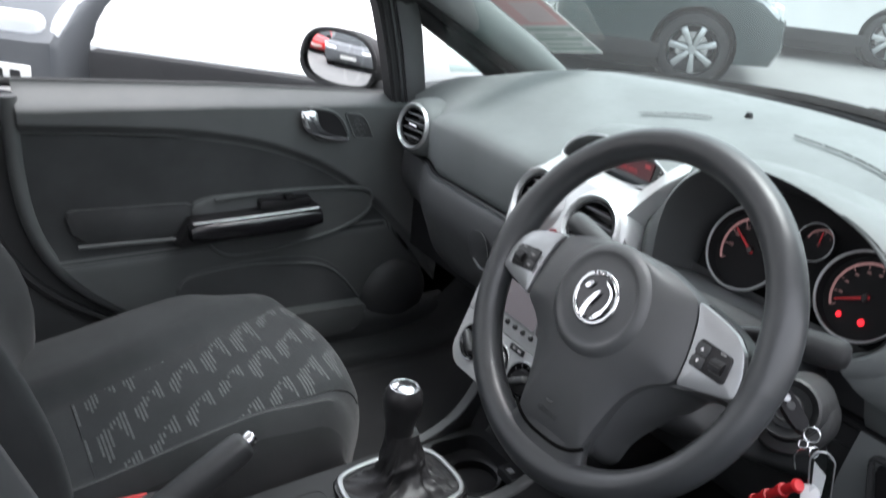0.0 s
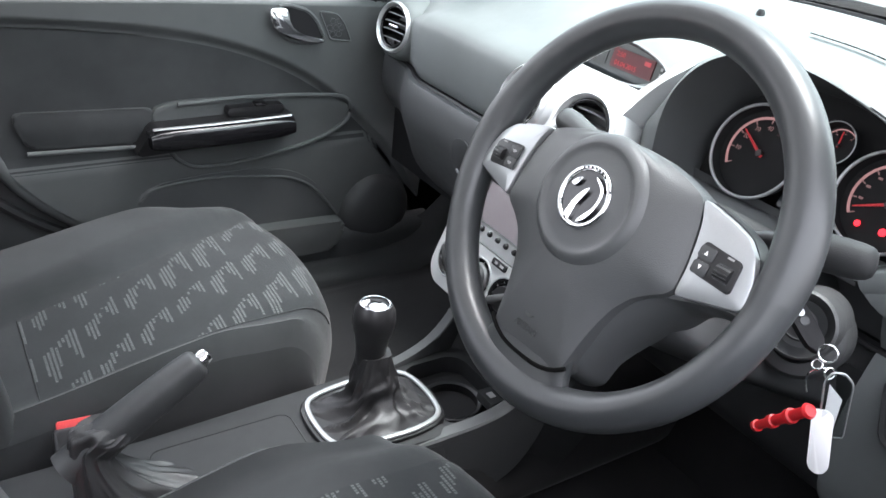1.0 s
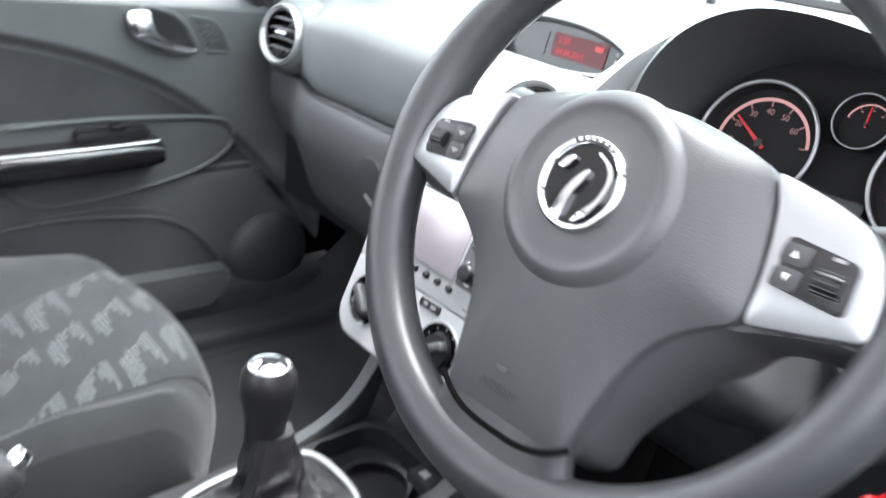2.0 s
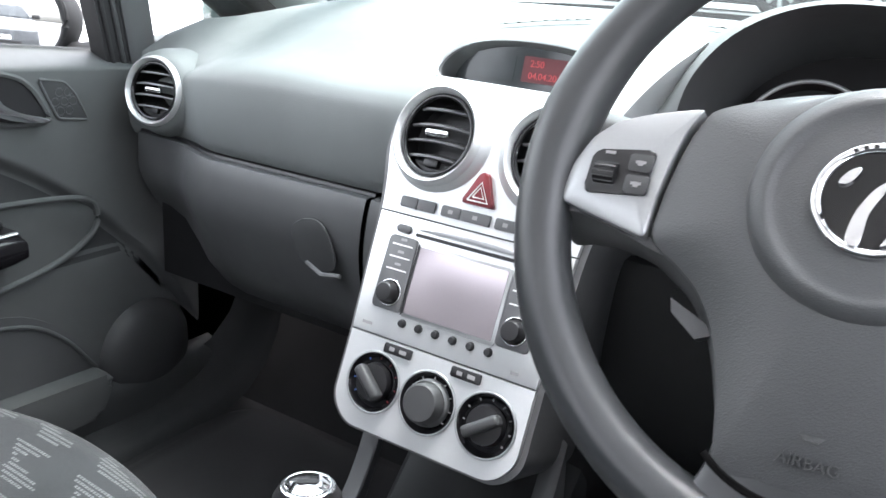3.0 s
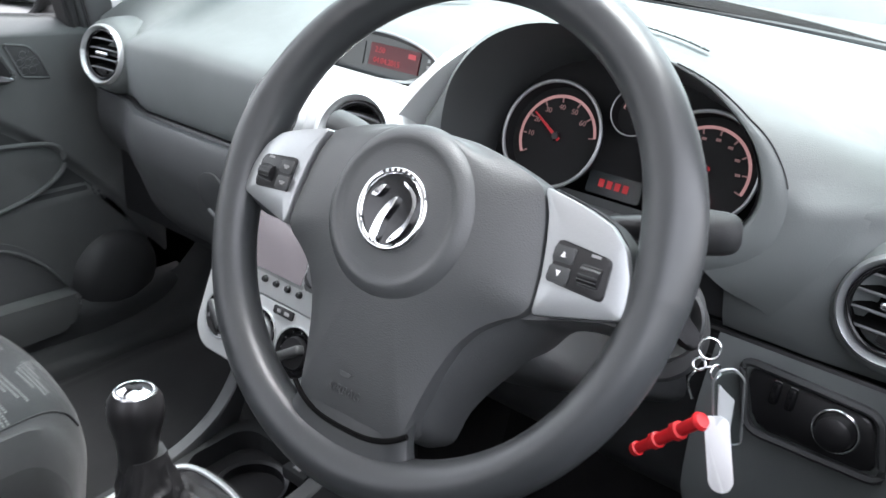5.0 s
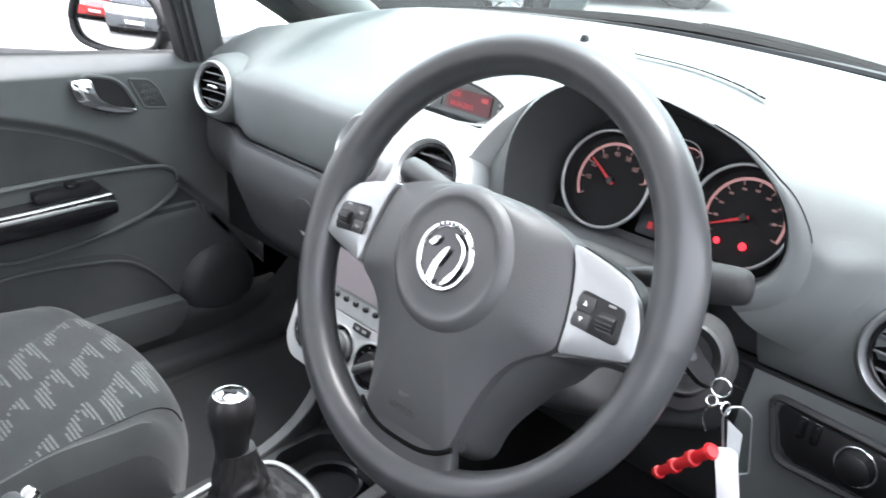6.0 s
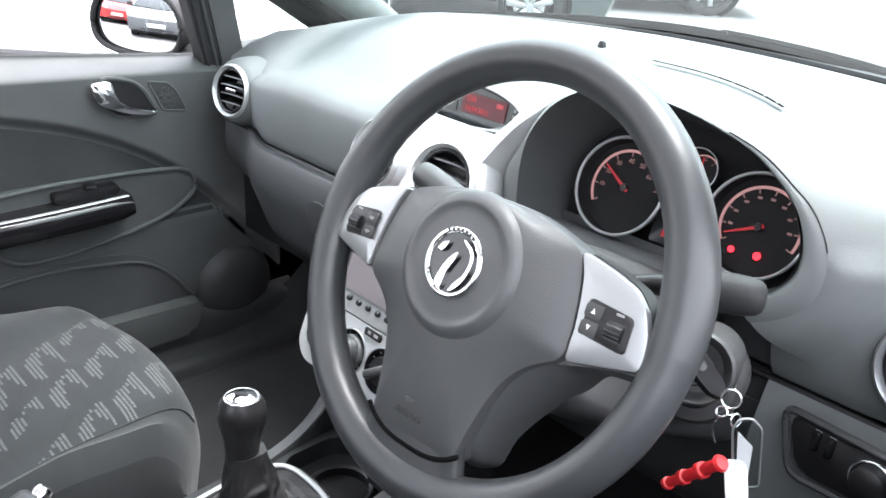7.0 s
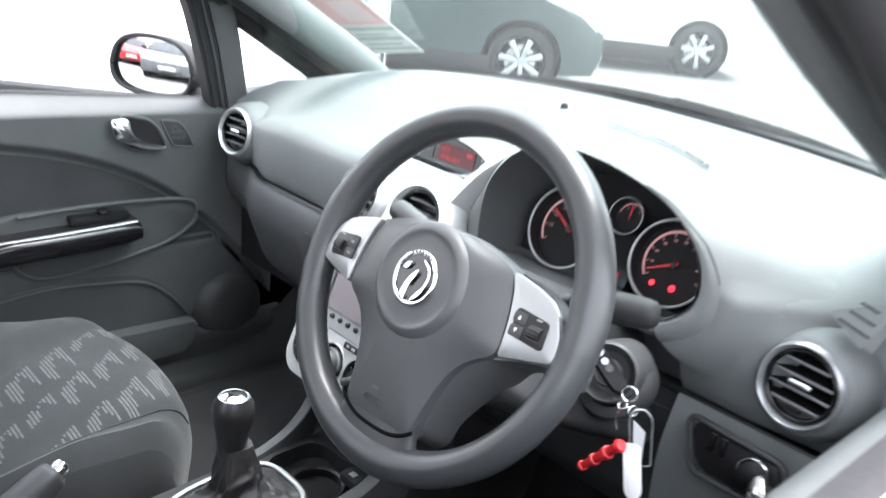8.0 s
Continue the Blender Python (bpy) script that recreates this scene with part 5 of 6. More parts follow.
half = [(0.0, 0.0625), (0.016, 0.0625), (0.034, 0.0615), (0.054, 0.0575), (0.074, 0.052), (0.0915, 0.0455), (0.0985, 0.030), (0.103, 0.012), (0.1065, -0.008), (0.108, -0.030), (0.102, -0.0375), (0.090, -0.044), (0.0765, -0.0545), (0.0655, -0.070), (0.058, -0.090), (0.0525, -0.113), (0.049, -0.134), (0.047, -0.1435), (0.034, -0.1475), (0.017, -0.1495)]
cover = half + [(0.0, -0.150)] + [(-x, y) for x, y in half[:0:-1]]
cover = corner_round(cover, 0.006, 2)


def cover_z(k):
    return 0.032 * (1 - 0.66 * k ** 2.6)


rings = []
for k in (1.0, 1.0, 0.99, 0.97, 0.94, 0.90, 0.85, 0.79, 0.72, 0.64, 0.54, 0.42, 0.28, 0.12):
    z = cover_z(k) if rings else -0.012
    if len(rings) == 1:
        z = cover_z(1) - 0.003
    blend = step(0.0, 1.0, 2.0 * (1 - k))             # inner contours grow rounder
    row = []
    for x, y in cover:
        r = math.hypot(x, y)
        g = lerp(1.0, 0.100 / r, blend)
        row.append(WM @ Vector((x * k * g, y * k * g + 0.004 * (1 - k), z)))
    rings.append(row)
part("airbag_cover", loft(rings), M_HUB, wheel, "grained grey airbag cover")
boss = WM @ pose(0, 0.002, 0.002)
part("boss_ring", lathe([(0.0615, 0.0190), (0.0600, 0.0235), (0.0575, 0.0270), (0.0545, 0.0295), (0.0515, 0.0310), (0.0500, 0.0312), (0.0485, 0.0308), (0.0465, 0.0297), (0.0440, 0.0292), (0.041, 0.0293), (0.030, 0.0304), (0.0, 0.0308)], 64, boss), M_HUB, wheel)
em = part("badge", lathe([(0.0, 0.0325), (0.0255, 0.0325), (0.0265, 0.030)], 48, boss), M_GLOSS, wheel, "round chrome badge with plain swirl")
part("badge_ring", ring(0.0262, 0.0026, boss @ pose(0, 0, 0.0325), 56), M_CHROME, em)
for pts_ in ([(-0.0090, -0.0220), (-0.0080, -0.010), (-0.004, 0.000), (0.000, 0.006), (0.004, 0.009), (0.0030, 0.003), (-0.0015, -0.008), (-0.0030, -0.0230)],
             [(0.006, -0.022), (0.0135, -0.0165), (0.0185, -0.007), (0.0205, 0.006), (0.0170, 0.014), (0.007, 0.0198), (0.006, 0.0185), (0.0150, 0.0125), (0.0180, 0.004), (0.0160, -0.006), (0.0110, -0.013)],
             [(-0.0175, 0.006), (-0.0130, 0.013), (-0.0085, 0.0140), (-0.0110, 0.008), (-0.0150, 0.005)]):
    part("badge_swirl", prism(smooth_outline(pts_, 5), 0.031, 0.0358, boss, 0.0022, 4), M_CHROME, em)
for k in range(7):
    a = radians(60 + 10 * k)
    part("badge_bar", box((0.0022, 0.0020, 0.0006), (0.0262, 0, 0.0350), boss @ Matrix.Rotation(a, 4, "Z")), M_BLACK, em)
lettering("AIRBAG", 0.0085, WM @ pose(-0.004, -0.127, cover_z(0.83) - 0.0010, -10, 0, 0), M_DARK, wheel, "embossed_text", 0.0005)
part("airbag_mark", prism([(-0.006, 0.001), (0.006, 0.001), (0.003, -0.002), (-0.003, -0.002)], 0, 0.0008, WM @ pose(-0.004, -0.1145, cover_z(0.75) - 0.0010, -10, 0, 0)), M_DARK, wheel)
for sx in (-1, 1):
    o = [(0.0930, 0.0455), (0.108, 0.0425), (0.124, 0.039), (0.142, 0.033), (0.155, 0.0215), (0.163, 0.004), (0.165, -0.012), (0.164, -0.0195), (0.145, -0.0245), (0.1095, -0.0335), (0.1085, -0.010), (0.1050, 0.012), (0.1005, 0.030)]
    o = [(sx * x, y) for x, y in o][::sx]
    part("spoke_core", prism([(x * 1.0, y * 1.04) for x, y in corner_round(o, 0.006)], -0.016, 0.004, WM, 0.003), M_RIM, wheel)
    rr = []
    oo = corner_round(o, 0.004, 3)
    cx, cy = sx * 0.128, 0.005
    for k, z in ((1.0, 0.002), (1.0, 0.0105), (0.985, 0.0121), (0.955, 0.0127), (0.5, 0.0134)):
        rr.append([WM @ Vector((cx + (x - cx) * k, cy + (y - cy) * k, z + 0.05 * (0.128 - abs(cx + (x - cx) * k)))) for x, y in oo])
    trim = part("spoke_trim", loft(rr), M_SATIN, wheel, "satin silver spoke trim")
    # dark web below the trim, running from the hub to the rim
    web = [(0.030, -0.050), (0.090, -0.026), (0.150, -0.012), (0.172, -0.010), (0.172, -0.034), (0.158, -0.0330), (0.140, -0.0325), (0.116, -0.038), (0.099, -0.048), (0.086, -0.058), (0.071, -0.080), (0.059, -0.115), (0.052, -0.145), (0.030, -0.145)]
    if sx > 0:
        web[8:12] = [(0.104, -0.054), (0.089, -0.071), (0.074, -0.091), (0.059, -0.118)]
    crest = [(0.030, -0.050), (0.088, -0.024), (0.150, -0.010), (0.166, -0.008), (0.166, -0.022), (0.150, -0.024), (0.128, -0.030), (0.110, -0.036), (0.092, -0.042), (0.076, -0.054), (0.062, -0.072), (0.052, -0.100), (0.046, -0.125), (0.030, -0.125)]
    low_, high_ = (smooth_outline([(sx * x, y) for x, y in o_][::sx], 4) for o_ in (web, crest))
    part("spoke_web", loft([[WM @ Vector((lerp(p[0], q[0], v), lerp(p[1], q[1], v), z)) for p, q in zip(low_, high_)] for v, z in ((0.0, -0.050), (0.0, -0.044), (0.04, -0.036), (0.14, -0.026), (0.30, -0.017), (0.50, -0.009), (0.72, -0.002), (1.0, 0.004))]), M_HUB, wheel)
    pm = WM @ pose(sx * 0.131, 0.002, 0.0125, 0, sx * 2.5, 0)
    pod = part("switch_pod", prism(corner_round([(sx * x, y) for x, y in ((-0.0155, -0.012), (0.0205, -0.0148), (0.0190, 0.0115), (-0.0180, 0.0150))][::sx], 0.0045), -0.004, 0.003, pm, 0.0015), M_BLACK, wheel, "black switch cluster")
    part("switch_key", prism(round_rect(-0.0175 if sx > 0 else 0.0035, 0.001, -0.0035 if sx > 0 else 0.0175, 0.0115, 0.002), 0.002, 0.0042, pm, 0.0008), M_DARK, pod)
    part("switch_key", prism(round_rect(-0.0175 if sx > 0 else 0.0035, -0.012, -0.0035 if sx > 0 else 0.0175, -0.001, 0.002), 0.002, 0.0042, pm, 0.0008), M_DARK, pod)
    for k in range(2):
        if sx > 0:
            up = 1 - 2 * k
            part("key_print", prism([(-0.0122, 0.006 - 0.0115 * k - 0.0016 * up), (-0.0092, 0.006 - 0.0115 * k - 0.0016 * up), (-0.0107, 0.006 - 0.0115 * k + 0.0022 * up)][::up], 0.0040, 0.0046, pm), M_WHITE, pod)
        else:
            part("key_print", box((0.006, 0.0016, 0.0003), (0.0105, 0.0065 - 0.0125 * k, 0.0044), pm), M_PRINT, pod)
            part("key_print", box((0.003, 0.0030, 0.0003), (0.0105, 0.0060 - 0.0125 * k, 0.0044), pm), M_PRINT, pod)
    part("roller_print", box((0.006, 0.0018, 0.0003), (sx * 0.009, 0.0105, 0.0032), pm), M_PRINT, pod)
    roll = part("roller", lathe([(0.0, -0.0065), (0.0062, -0.0065), (0.0066, 0.0), (0.0062, 0.0065), (0.0, 0.0065)], 28, pm @ pose(sx * 0.009, -0.002, 0.0015, 0, 90, 0)), M_BLACK, pod)
    for k in range(7):
        a = radians(-80 + 160 * k / 6)
        part("roller_rib", box((0.0125, 0.0007, 0.0010), (sx * 0.009, -0.002 + 0.0066 * math.sin(a), 0.0015 + 0.0066 * math.cos(a)), pm), M_DARK, roll)
part("cover_tab", loft([[WM @ Vector((x, y, z)) for x, y in ((-0.092, -0.060), (-0.070, -0.070), (-0.066, -0.076), (-0.074, -0.080), (-0.090, -0.068))] for z in (-0.020, -0.012, -0.008)]), M_FACE, wheel, "grey release tab beside the airbag cover")
part("cover_gap", tube([WM @ Vector((x, -0.1515 + 0.013 * abs(x / 0.05) ** 3, 0.0125)) for x in [lerp(-0.0525, 0.0525, k / 24) for k in range(25)]], 0.0021, 6), M_FRIT, wheel, "dark gap along the foot of the airbag cover")
# bottom spoke flaring into the rim
bs = []
for t in [i / 10 for i in range(11)]:
    y = lerp(-0.120, -0.176, t)
    w = 0.050 + 0.024 * t ** 2.6
    h = lerp(0.010, 0.012, t)
    bs.append([WM @ Vector((w * math.copysign(abs(math.cos(b)) ** 0.6, math.cos(b)), y, h * math.copysign(abs(math.sin(b)) ** 0.7, math.sin(b)) + 0.004 * (1 - t))) for b in [2 * math.pi * k / 20 for k in range(20)]])
part("lower_spoke", loft(bs), M_RIM, wheel)

# ---------------------------------------------------------------- column, stalks, key
col = thing("steering_column", (0.34, 0.2, 0.85), "dark plastic steering column shroud with stalks", "steering column")
CM = pose(0.340, 0.029, 0.934, 64, 0, 0)
shr = smooth_outline([(0.0, 0.055), (0.05, 0.048), (0.076, 0.012), (0.098, -0.030), (0.114, -0.066), (0.088, -0.082), (0.05, -0.091), (0.0, -0.095), (-0.05, -0.085), (-0.062, -0.04), (-0.06, 0.02), (-0.04, 0.05)], 4)
part("shroud", loft([[CM @ Vector((x * k, y * k - 0.005, z)) for x, y in shr] for k, z in ((0.75, -0.035), (0.9, -0.05), (1.0, -0.10), (1.05, -0.20), (1.1, -0.34))]), M_DARK, col)
part("hub_boss", lathe([(0.045, -0.012), (0.05, -0.04), (0.055, -0.06)], 32, CM), M_BLACK, col)
st = part("wiper_stalk", tube([(0.40, 0.125, 0.915), (0.44, 0.132, 0.932), (0.462, 0.137, 0.937), (0.466, 0.138, 0.938)], [0.008, 0.009, 0.010, 0.016], 16), M_BLACK, col)
part("stalk_grip", tube([(0.464, 0.138, 0.938), (0.470, 0.140, 0.939), (0.500, 0.146, 0.9435), (0.512, 0.1485, 0.9455), (0.518, 0.1497, 0.9465), (0.5215, 0.1505, 0.947), (0.523, 0.151, 0.9472)], [0.0145, 0.0165, 0.0162, 0.0152, 0.0135, 0.0105, 0.006], 20), M_CONSOLE, st, "ribbed stalk grip")
for k in range(3):
    part("stalk_print", box((0.003, 0.001, 0.006), (0.480, 0.1225, 0.934 + 0.007 * k)), M_PRINT, st)
st2 = part("indicator_stalk", tube([(0.28, 0.125, 0.905), (0.23, 0.135, 0.915), (0.20, 0.140, 0.920)], [0.008, 0.009, 0.011], 16), M_BLACK, col)
part("stalk_grip", tube([(0.225, 0.140, 0.922), (0.216, 0.141, 0.924), (0.150, 0.150, 0.934), (0.136, 0.152, 0.936), (0.131, 0.153, 0.937)], [0.012, 0.0148, 0.0150, 0.0135, 0.009], 20), M_DARK, st2)
LOCK = pose(0.475, 0.165, 0.859, 70, 0, 18) @ Matrix.Scale(0.80, 4)
lock = part("ignition_surround", lathe([(0.017, 0.004), (0.027, 0.006), (0.034, 0.016), (0.037, 0.019), (0.040, 0.016), (0.0415, 0.0), (0.041, -0.09)], 48, LOCK), M_DARK, col, "round ignition lock surround")
part("lock_bowl", lathe([(0.030, 0.002), (0.044, -0.001), (0.049, -0.008), (0.051, -0.020), (0.051, -0.09)], 48, LOCK @ pose(-0.002, -0.020, -0.020)), M_DARK, col, "rounded lower shroud under the lock")
part("lock_barrel", lathe([(0.0, 0.016), (0.012, 0.018), (0.016, 0.020), (0.019, 0.016)], 32, LOCK), M_BLACK, lock)
part("lock_ring", ring(0.0165, 0.0014, LOCK @ pose(0, 0, 0.019), 32), M_DARK, lock)
# near-black colour carries the shade seen through the wheel's openings
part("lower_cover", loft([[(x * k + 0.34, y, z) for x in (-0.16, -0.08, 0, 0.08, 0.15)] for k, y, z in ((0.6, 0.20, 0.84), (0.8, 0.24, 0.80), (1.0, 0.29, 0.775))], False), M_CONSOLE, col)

key = thing("ignition_key", (0.485, 0.14, 0.875), "black ignition key turned in its lock", "car key")
KK = pose(0.493, 0.124, 0.886, 70, 0, 18) @ Matrix.Rotation(radians(50), 4, "Z") @ Matrix.Rotation(radians(35), 4, "Y") @ Matrix.Scale(0.80, 4)
part("key_head", prism(smooth_outline([(-0.011, 0.020), (0.0, 0.024), (0.011, 0.020), (0.013, 0.0), (0.012, -0.026), (0.006, -0.038), (-0.006, -0.038), (-0.012, -0.026), (-0.013, 0.0)], 4), -0.005, 0.006, KK @ Matrix.Diagonal((0.8, 1, 1, 1)), 0.003, 3, both=True), M_KEY, key)
part("key_button", lathe([(0.0, 0.0075), (0.005, 0.007), (0.006, 0.0055)], 20, KK @ pose(0, -0.004, 0)), M_DARK, key)
part("key_badge", lathe([(0.0, 0.0072), (0.0045, 0.0068), (0.005, 0.0058)], 20, KK @ pose(0, 0.006, 0.001)), M_SATIN, key)
part("key_cap", lathe([(0.0, 0.004), (0.007, 0.003), (0.0085, 0.0), (0.007, -0.003)], 24, KK @ pose(0.0, 0.021, 0.005)), M_SATIN, key, "bright end of the folding key")
part("key_blade", box((0.009, 0.003, 0.03), (0, 0.016, -0.012), KK @ pose(0, 0, 0)), M_STEEL, key)
fob = thing("key_fob", (0.525, 0.112, 0.80), "key ring with white tag, clear tag and red plastic whistle", "key ring")
RC = Vector((0.530, 0.114, 0.877))
part("split_ring", ring(0.0072, 0.0009, Matrix.Translation(RC) @ pose(0, 0, 0, 70, 30, 10), 28), M_CHROME, fob)
part("small_link", ring(0.0048, 0.0009, Matrix.Translation(RC + Vector((0.008, -0.002, -0.014))) @ pose(0, 0, 0, 20, 70, 0), 20), M_CHROME, fob)
part("small_link", ring(0.0042, 0.0009, Matrix.Translation(RC + Vector((-0.004, -0.002, -0.013))) @ pose(0, 0, 0, 60, 10, 0), 20), M_CHROME, fob)
TG = pose(0.551, 0.113, 0.838, 84, -8, 42) @ Matrix.Diagonal((0.80, 0.72, 0.7, 1))
part("clear_tag", prism(corner_round([(-0.010, -0.038), (0.012, -0.038), (0.013, 0.030), (0.004, 0.042), (-0.006, 0.042), (-0.012, 0.030)], 0.004), -0.0045, 0.0045, TG, 0.001), M_CLEARTAG, fob)
part("clear_tag_frame", tube([TG @ Vector((x, y, 0)) for x, y in (lambda o: o + o[:1])(corner_round([(-0.011, -0.039), (0.013, -0.039), (0.014, 0.031), (0.005, 0.043), (-0.007, 0.043), (-0.013, 0.031)], 0.004))], 0.0008, 6), M_SATIN, fob)
# white slab put in for the reflections in the clear plastic
part("tag_glint", prism([(-0.008, -0.034), (0.002, -0.034), (0.006, 0.010), (-0.008, 0.028)], -0.0006, 0.0006, TG), M_TAG, fob, "white patch for the bright facets of the clear tag")
part("wire_clip", tube(spline([RC + Vector(v) for v in ((0.004, 0.0, -0.012), (-0.006, -0.002, -0.020), (-0.008, -0.003, -0.030), (-0.003, -0.004, -0.040))], 4), 0.0009, 6), M_CHROME, fob)
TW = pose(0.551, 0.105, 0.820, 72, -14, 26) @ Matrix.Diagonal((0.72, 0.80, 0.8, 1))
part("white_tag", prism(corner_round([(-0.011, -0.042), (-0.004, -0.049), (0.006, -0.049), (0.012, -0.042), (0.012, 0.012), (0.006, 0.018), (-0.008, 0.018), (-0.011, 0.012)], 0.004), -0.0015, 0.0015, TW, 0.0008), M_TAG, fob, "plain white plastic tag")
w0, w1 = Vector((0.541, 0.099, 0.832)), Vector((0.494, 0.112, 0.774))
wp_ = [w0.lerp(w1, t) for t in (0, 0.04, 0.05, 0.30, 0.31, 0.38, 0.39, 0.62, 0.63, 0.70, 0.71, 0.93, 0.94, 1.0)]
part("whistle", tube(wp_, [0.0055, 0.0070, 0.0048, 0.0048, 0.0068, 0.0068, 0.0048, 0.0046, 0.0062, 0.0062, 0.0044, 0.0040, 0.0056, 0.0050], 14), M_RED, fob, "red plastic whistle")

# ---------------------------------------------------------------- centre console
cons = thing("centre_console", (0, 0, 0.42), "dark floor console with cup holder and gear surround", "centre console")


def cons_ring(y, w, z, drop=0.13):
    return [(-w - 0.01, y, z - drop), (-w, y, z - 0.012), (-w + 0.008, y, z), (-w + 0.02, y, z + 0.002), (0, y, z), (w - 0.02, y, z + 0.002), (w - 0.008, y, z), (w, y, z - 0.012), (w + 0.01, y, z - drop)]


part("console_body", loft([cons_ring(*a) for a in ((-0.62, 0.085, 0.455), (-0.30, 0.088, 0.452), (-0.12, 0.092, 0.456), (0.08, 0.098, 0.458))], False), M_CONSOLE, cons)
part("console_nose", loft([cons_ring(*a) for a in ((0.08, 0.098, 0.400), (0.16, 0.105, 0.402), (0.24, 0.108, 0.42), (0.34, 0.11, 0.52))], False), M_CONSOLE, cons)
for sx in (-1, 1):
    strip = []
    for p in spline([(0.084, 0.02, 0.455), (0.088, 0.08, 0.460), (0.094, 0.13, 0.468), (0.100, 0.17, 0.484), (0.104, 0.20, 0.512), (0.106, 0.225, 0.555), (0.106, 0.245, 0.61)], 5):
        strip.append([(sx * (p.x + a), p.y, p.z + b) for a, b in ((-0.012, -0.030), (-0.012, -0.003), (-0.010, 0.0), (0.007, -0.001), (0.010, -0.004), (0.013, -0.05), (0.016, -0.13))])
    part("console_rail", loft(strip, False), M_RAIL, cons, "grey flat rail rising to the radio console")
CUP = pose(0.012, 0.138, 0.436)
part("cup_holder", lathe([(0.048, 0.004), (0.046, 0.006), (0.041, 0.004), (0.039, -0.05), (0.0, -0.052)], 40, CUP), M_BLACK, cons, "round black cup holder")
part("cup_tray", pierced(round_rect(-0.088, 0.080, 0.092, 0.215, 0.02), [round_rect(-0.072, 0.090, 0.078, 0.200, 0.03, 6)], 0.398, 0.455), M_CONSOLE, cons, "dark open tray around the cup holder")
sock = part("accessory_socket", box((0.040, 0.030, 0.018), (0.062, 0.175, 0.466), bevel=0.004), M_CONSOLE, cons)
part("socket_mark", box((0.012, 0.010, 0.001), (0.062, 0.172, 0.4755)), M_PRINT, sock)
part("coin_tray", prism(round_rect(-0.046, -0.300, 0.042, -0.106, 0.016), 0.4550, 0.4585), M_CONSOLE, cons)
part("tray_rim", tube([Vector((x, y, 0.4585)) for x, y in (lambda o: o + o[:1])(round_rect(-0.046, -0.300, 0.042, -0.106, 0.016))], 0.0012, 6), M_CONSOLE, cons)

gear = thing("gear_lever", (0.0, 0.0, 0.46), "gear lever with leatherette gaiter and chrome surround", "gear lever")
sur = smooth_outline([(-0.062, 0.0), (-0.060, 0.045), (-0.045, 0.075), (0.0, 0.082), (0.045, 0.075), (0.060, 0.045), (0.062, 0.0), (0.055, -0.055), (0.040, -0.078), (0.0, -0.084), (-0.040, -0.078), (-0.055, -0.055)], 4)
SUR = pose(0.003, 0.006, 0.458) @ Matrix.Scale(1.08, 4)
part("surround_base", prism([(x * 1.12, y * 1.10) for x, y in sur], -0.008, 0.006, SUR, 0.004), M_BLACK, gear)
part("surround_ring", tube([SUR @ Vector((x, y, 0.008)) for x, y in sur + sur[:1]], 0.0042, 8, flat=0.7), M_SATIN, gear, "satin silver gaiter ring")


def creases(p, size, sharp=1.0):
    """Irregular folds of thin leatherette: ridges where noise crosses zero."""
    a = 1 - math.sqrt(noise.noise(p / size) ** 2 + 0.004) * 2.2 * sharp
    b = 1 - math.sqrt(noise.noise(p / size * 1.9 + Vector((7.3, 1.1, 4.2))) ** 2 + 0.006) * 2.2 * sharp
    return max(-0.6, a) + 0.40 * max(-0.6, b)


gt = []
for i in range(41):
    t = i / 40
    row = []
    for k in range(96):
        a = 2 * math.pi * k / 96
        x, y = (Vector((*sur[int(k * len(sur) / 96)], 0)) * 0.5 + Vector((*sur[int(k * len(sur) / 96 + 0.5) % len(sur)], 0)) * 0.5).xy
        s = lerp(0.95, 0.35, step(0.0, 0.55, t) ** 0.8) - 0.05 * step(0.6, 1.0, t)
        z = 0.002 + 0.090 * t ** 1.7
        c = Vector((math.cos(a + 1.2 * t) * 1.2, math.sin(a + 1.2 * t) * 1.2, t * 2.0 + 0.6 * math.cos(a)))
        fold = creases(c, 0.70) * math.sin(math.pi * min(1.0, 0.08 + 0.88 * t)) ** 0.7
        f = 1 + lerp(0.10, 0.24, step(0.15, 0.5, t)) * fold
        row.append(SUR @ Vector((x * s * f, y * s * f * lerp(1, 0.80, t) + 0.006 * t, z + 0.009 * fold * (1 - 0.6 * t))) + Vector((-0.010 * t, -0.006 * t, 0)))
    gt.append(row)
part("gaiter", loft(gt, True, False, True), M_LEATHER, gear, "creased black leatherette gaiter")
for k in range(3):
    part("gaiter_band", ring(0.0195 + 0.0006 * k, 0.0013, pose(-0.008, 0.000, 0.531 - 0.0045 * k, -4, -3, 0), 28), M_BLACK, gear)
KN = pose(-0.008, 0.000, 0.535, -4, -3, 0)
kb = part("knob", lathe([(0.0185, 0.0), (0.0205, 0.006), (0.0215, 0.03), (0.024, 0.046), (0.0285, 0.062), (0.0300, 0.076), (0.0285, 0.089), (0.023, 0.0985), (0.0, 0.101)], 40, KN), M_KNOB, gear, "black gear knob")
part("knob_collar", lathe([(0.0185, -0.004), (0.0195, 0.0), (0.0185, 0.004)], 32, KN), M_BLACK, kb)
part("knob_ring", ring(0.0205, 0.0026, KN @ pose(0, 0, 0.0985), 40, 0.7), M_CHROME, kb)
part("knob_cap", lathe([(0.0, 0.1035), (0.012, 0.103), (0.0185, 0.1005)], 32, KN), M_CHROME, kb, "chrome knob cap")
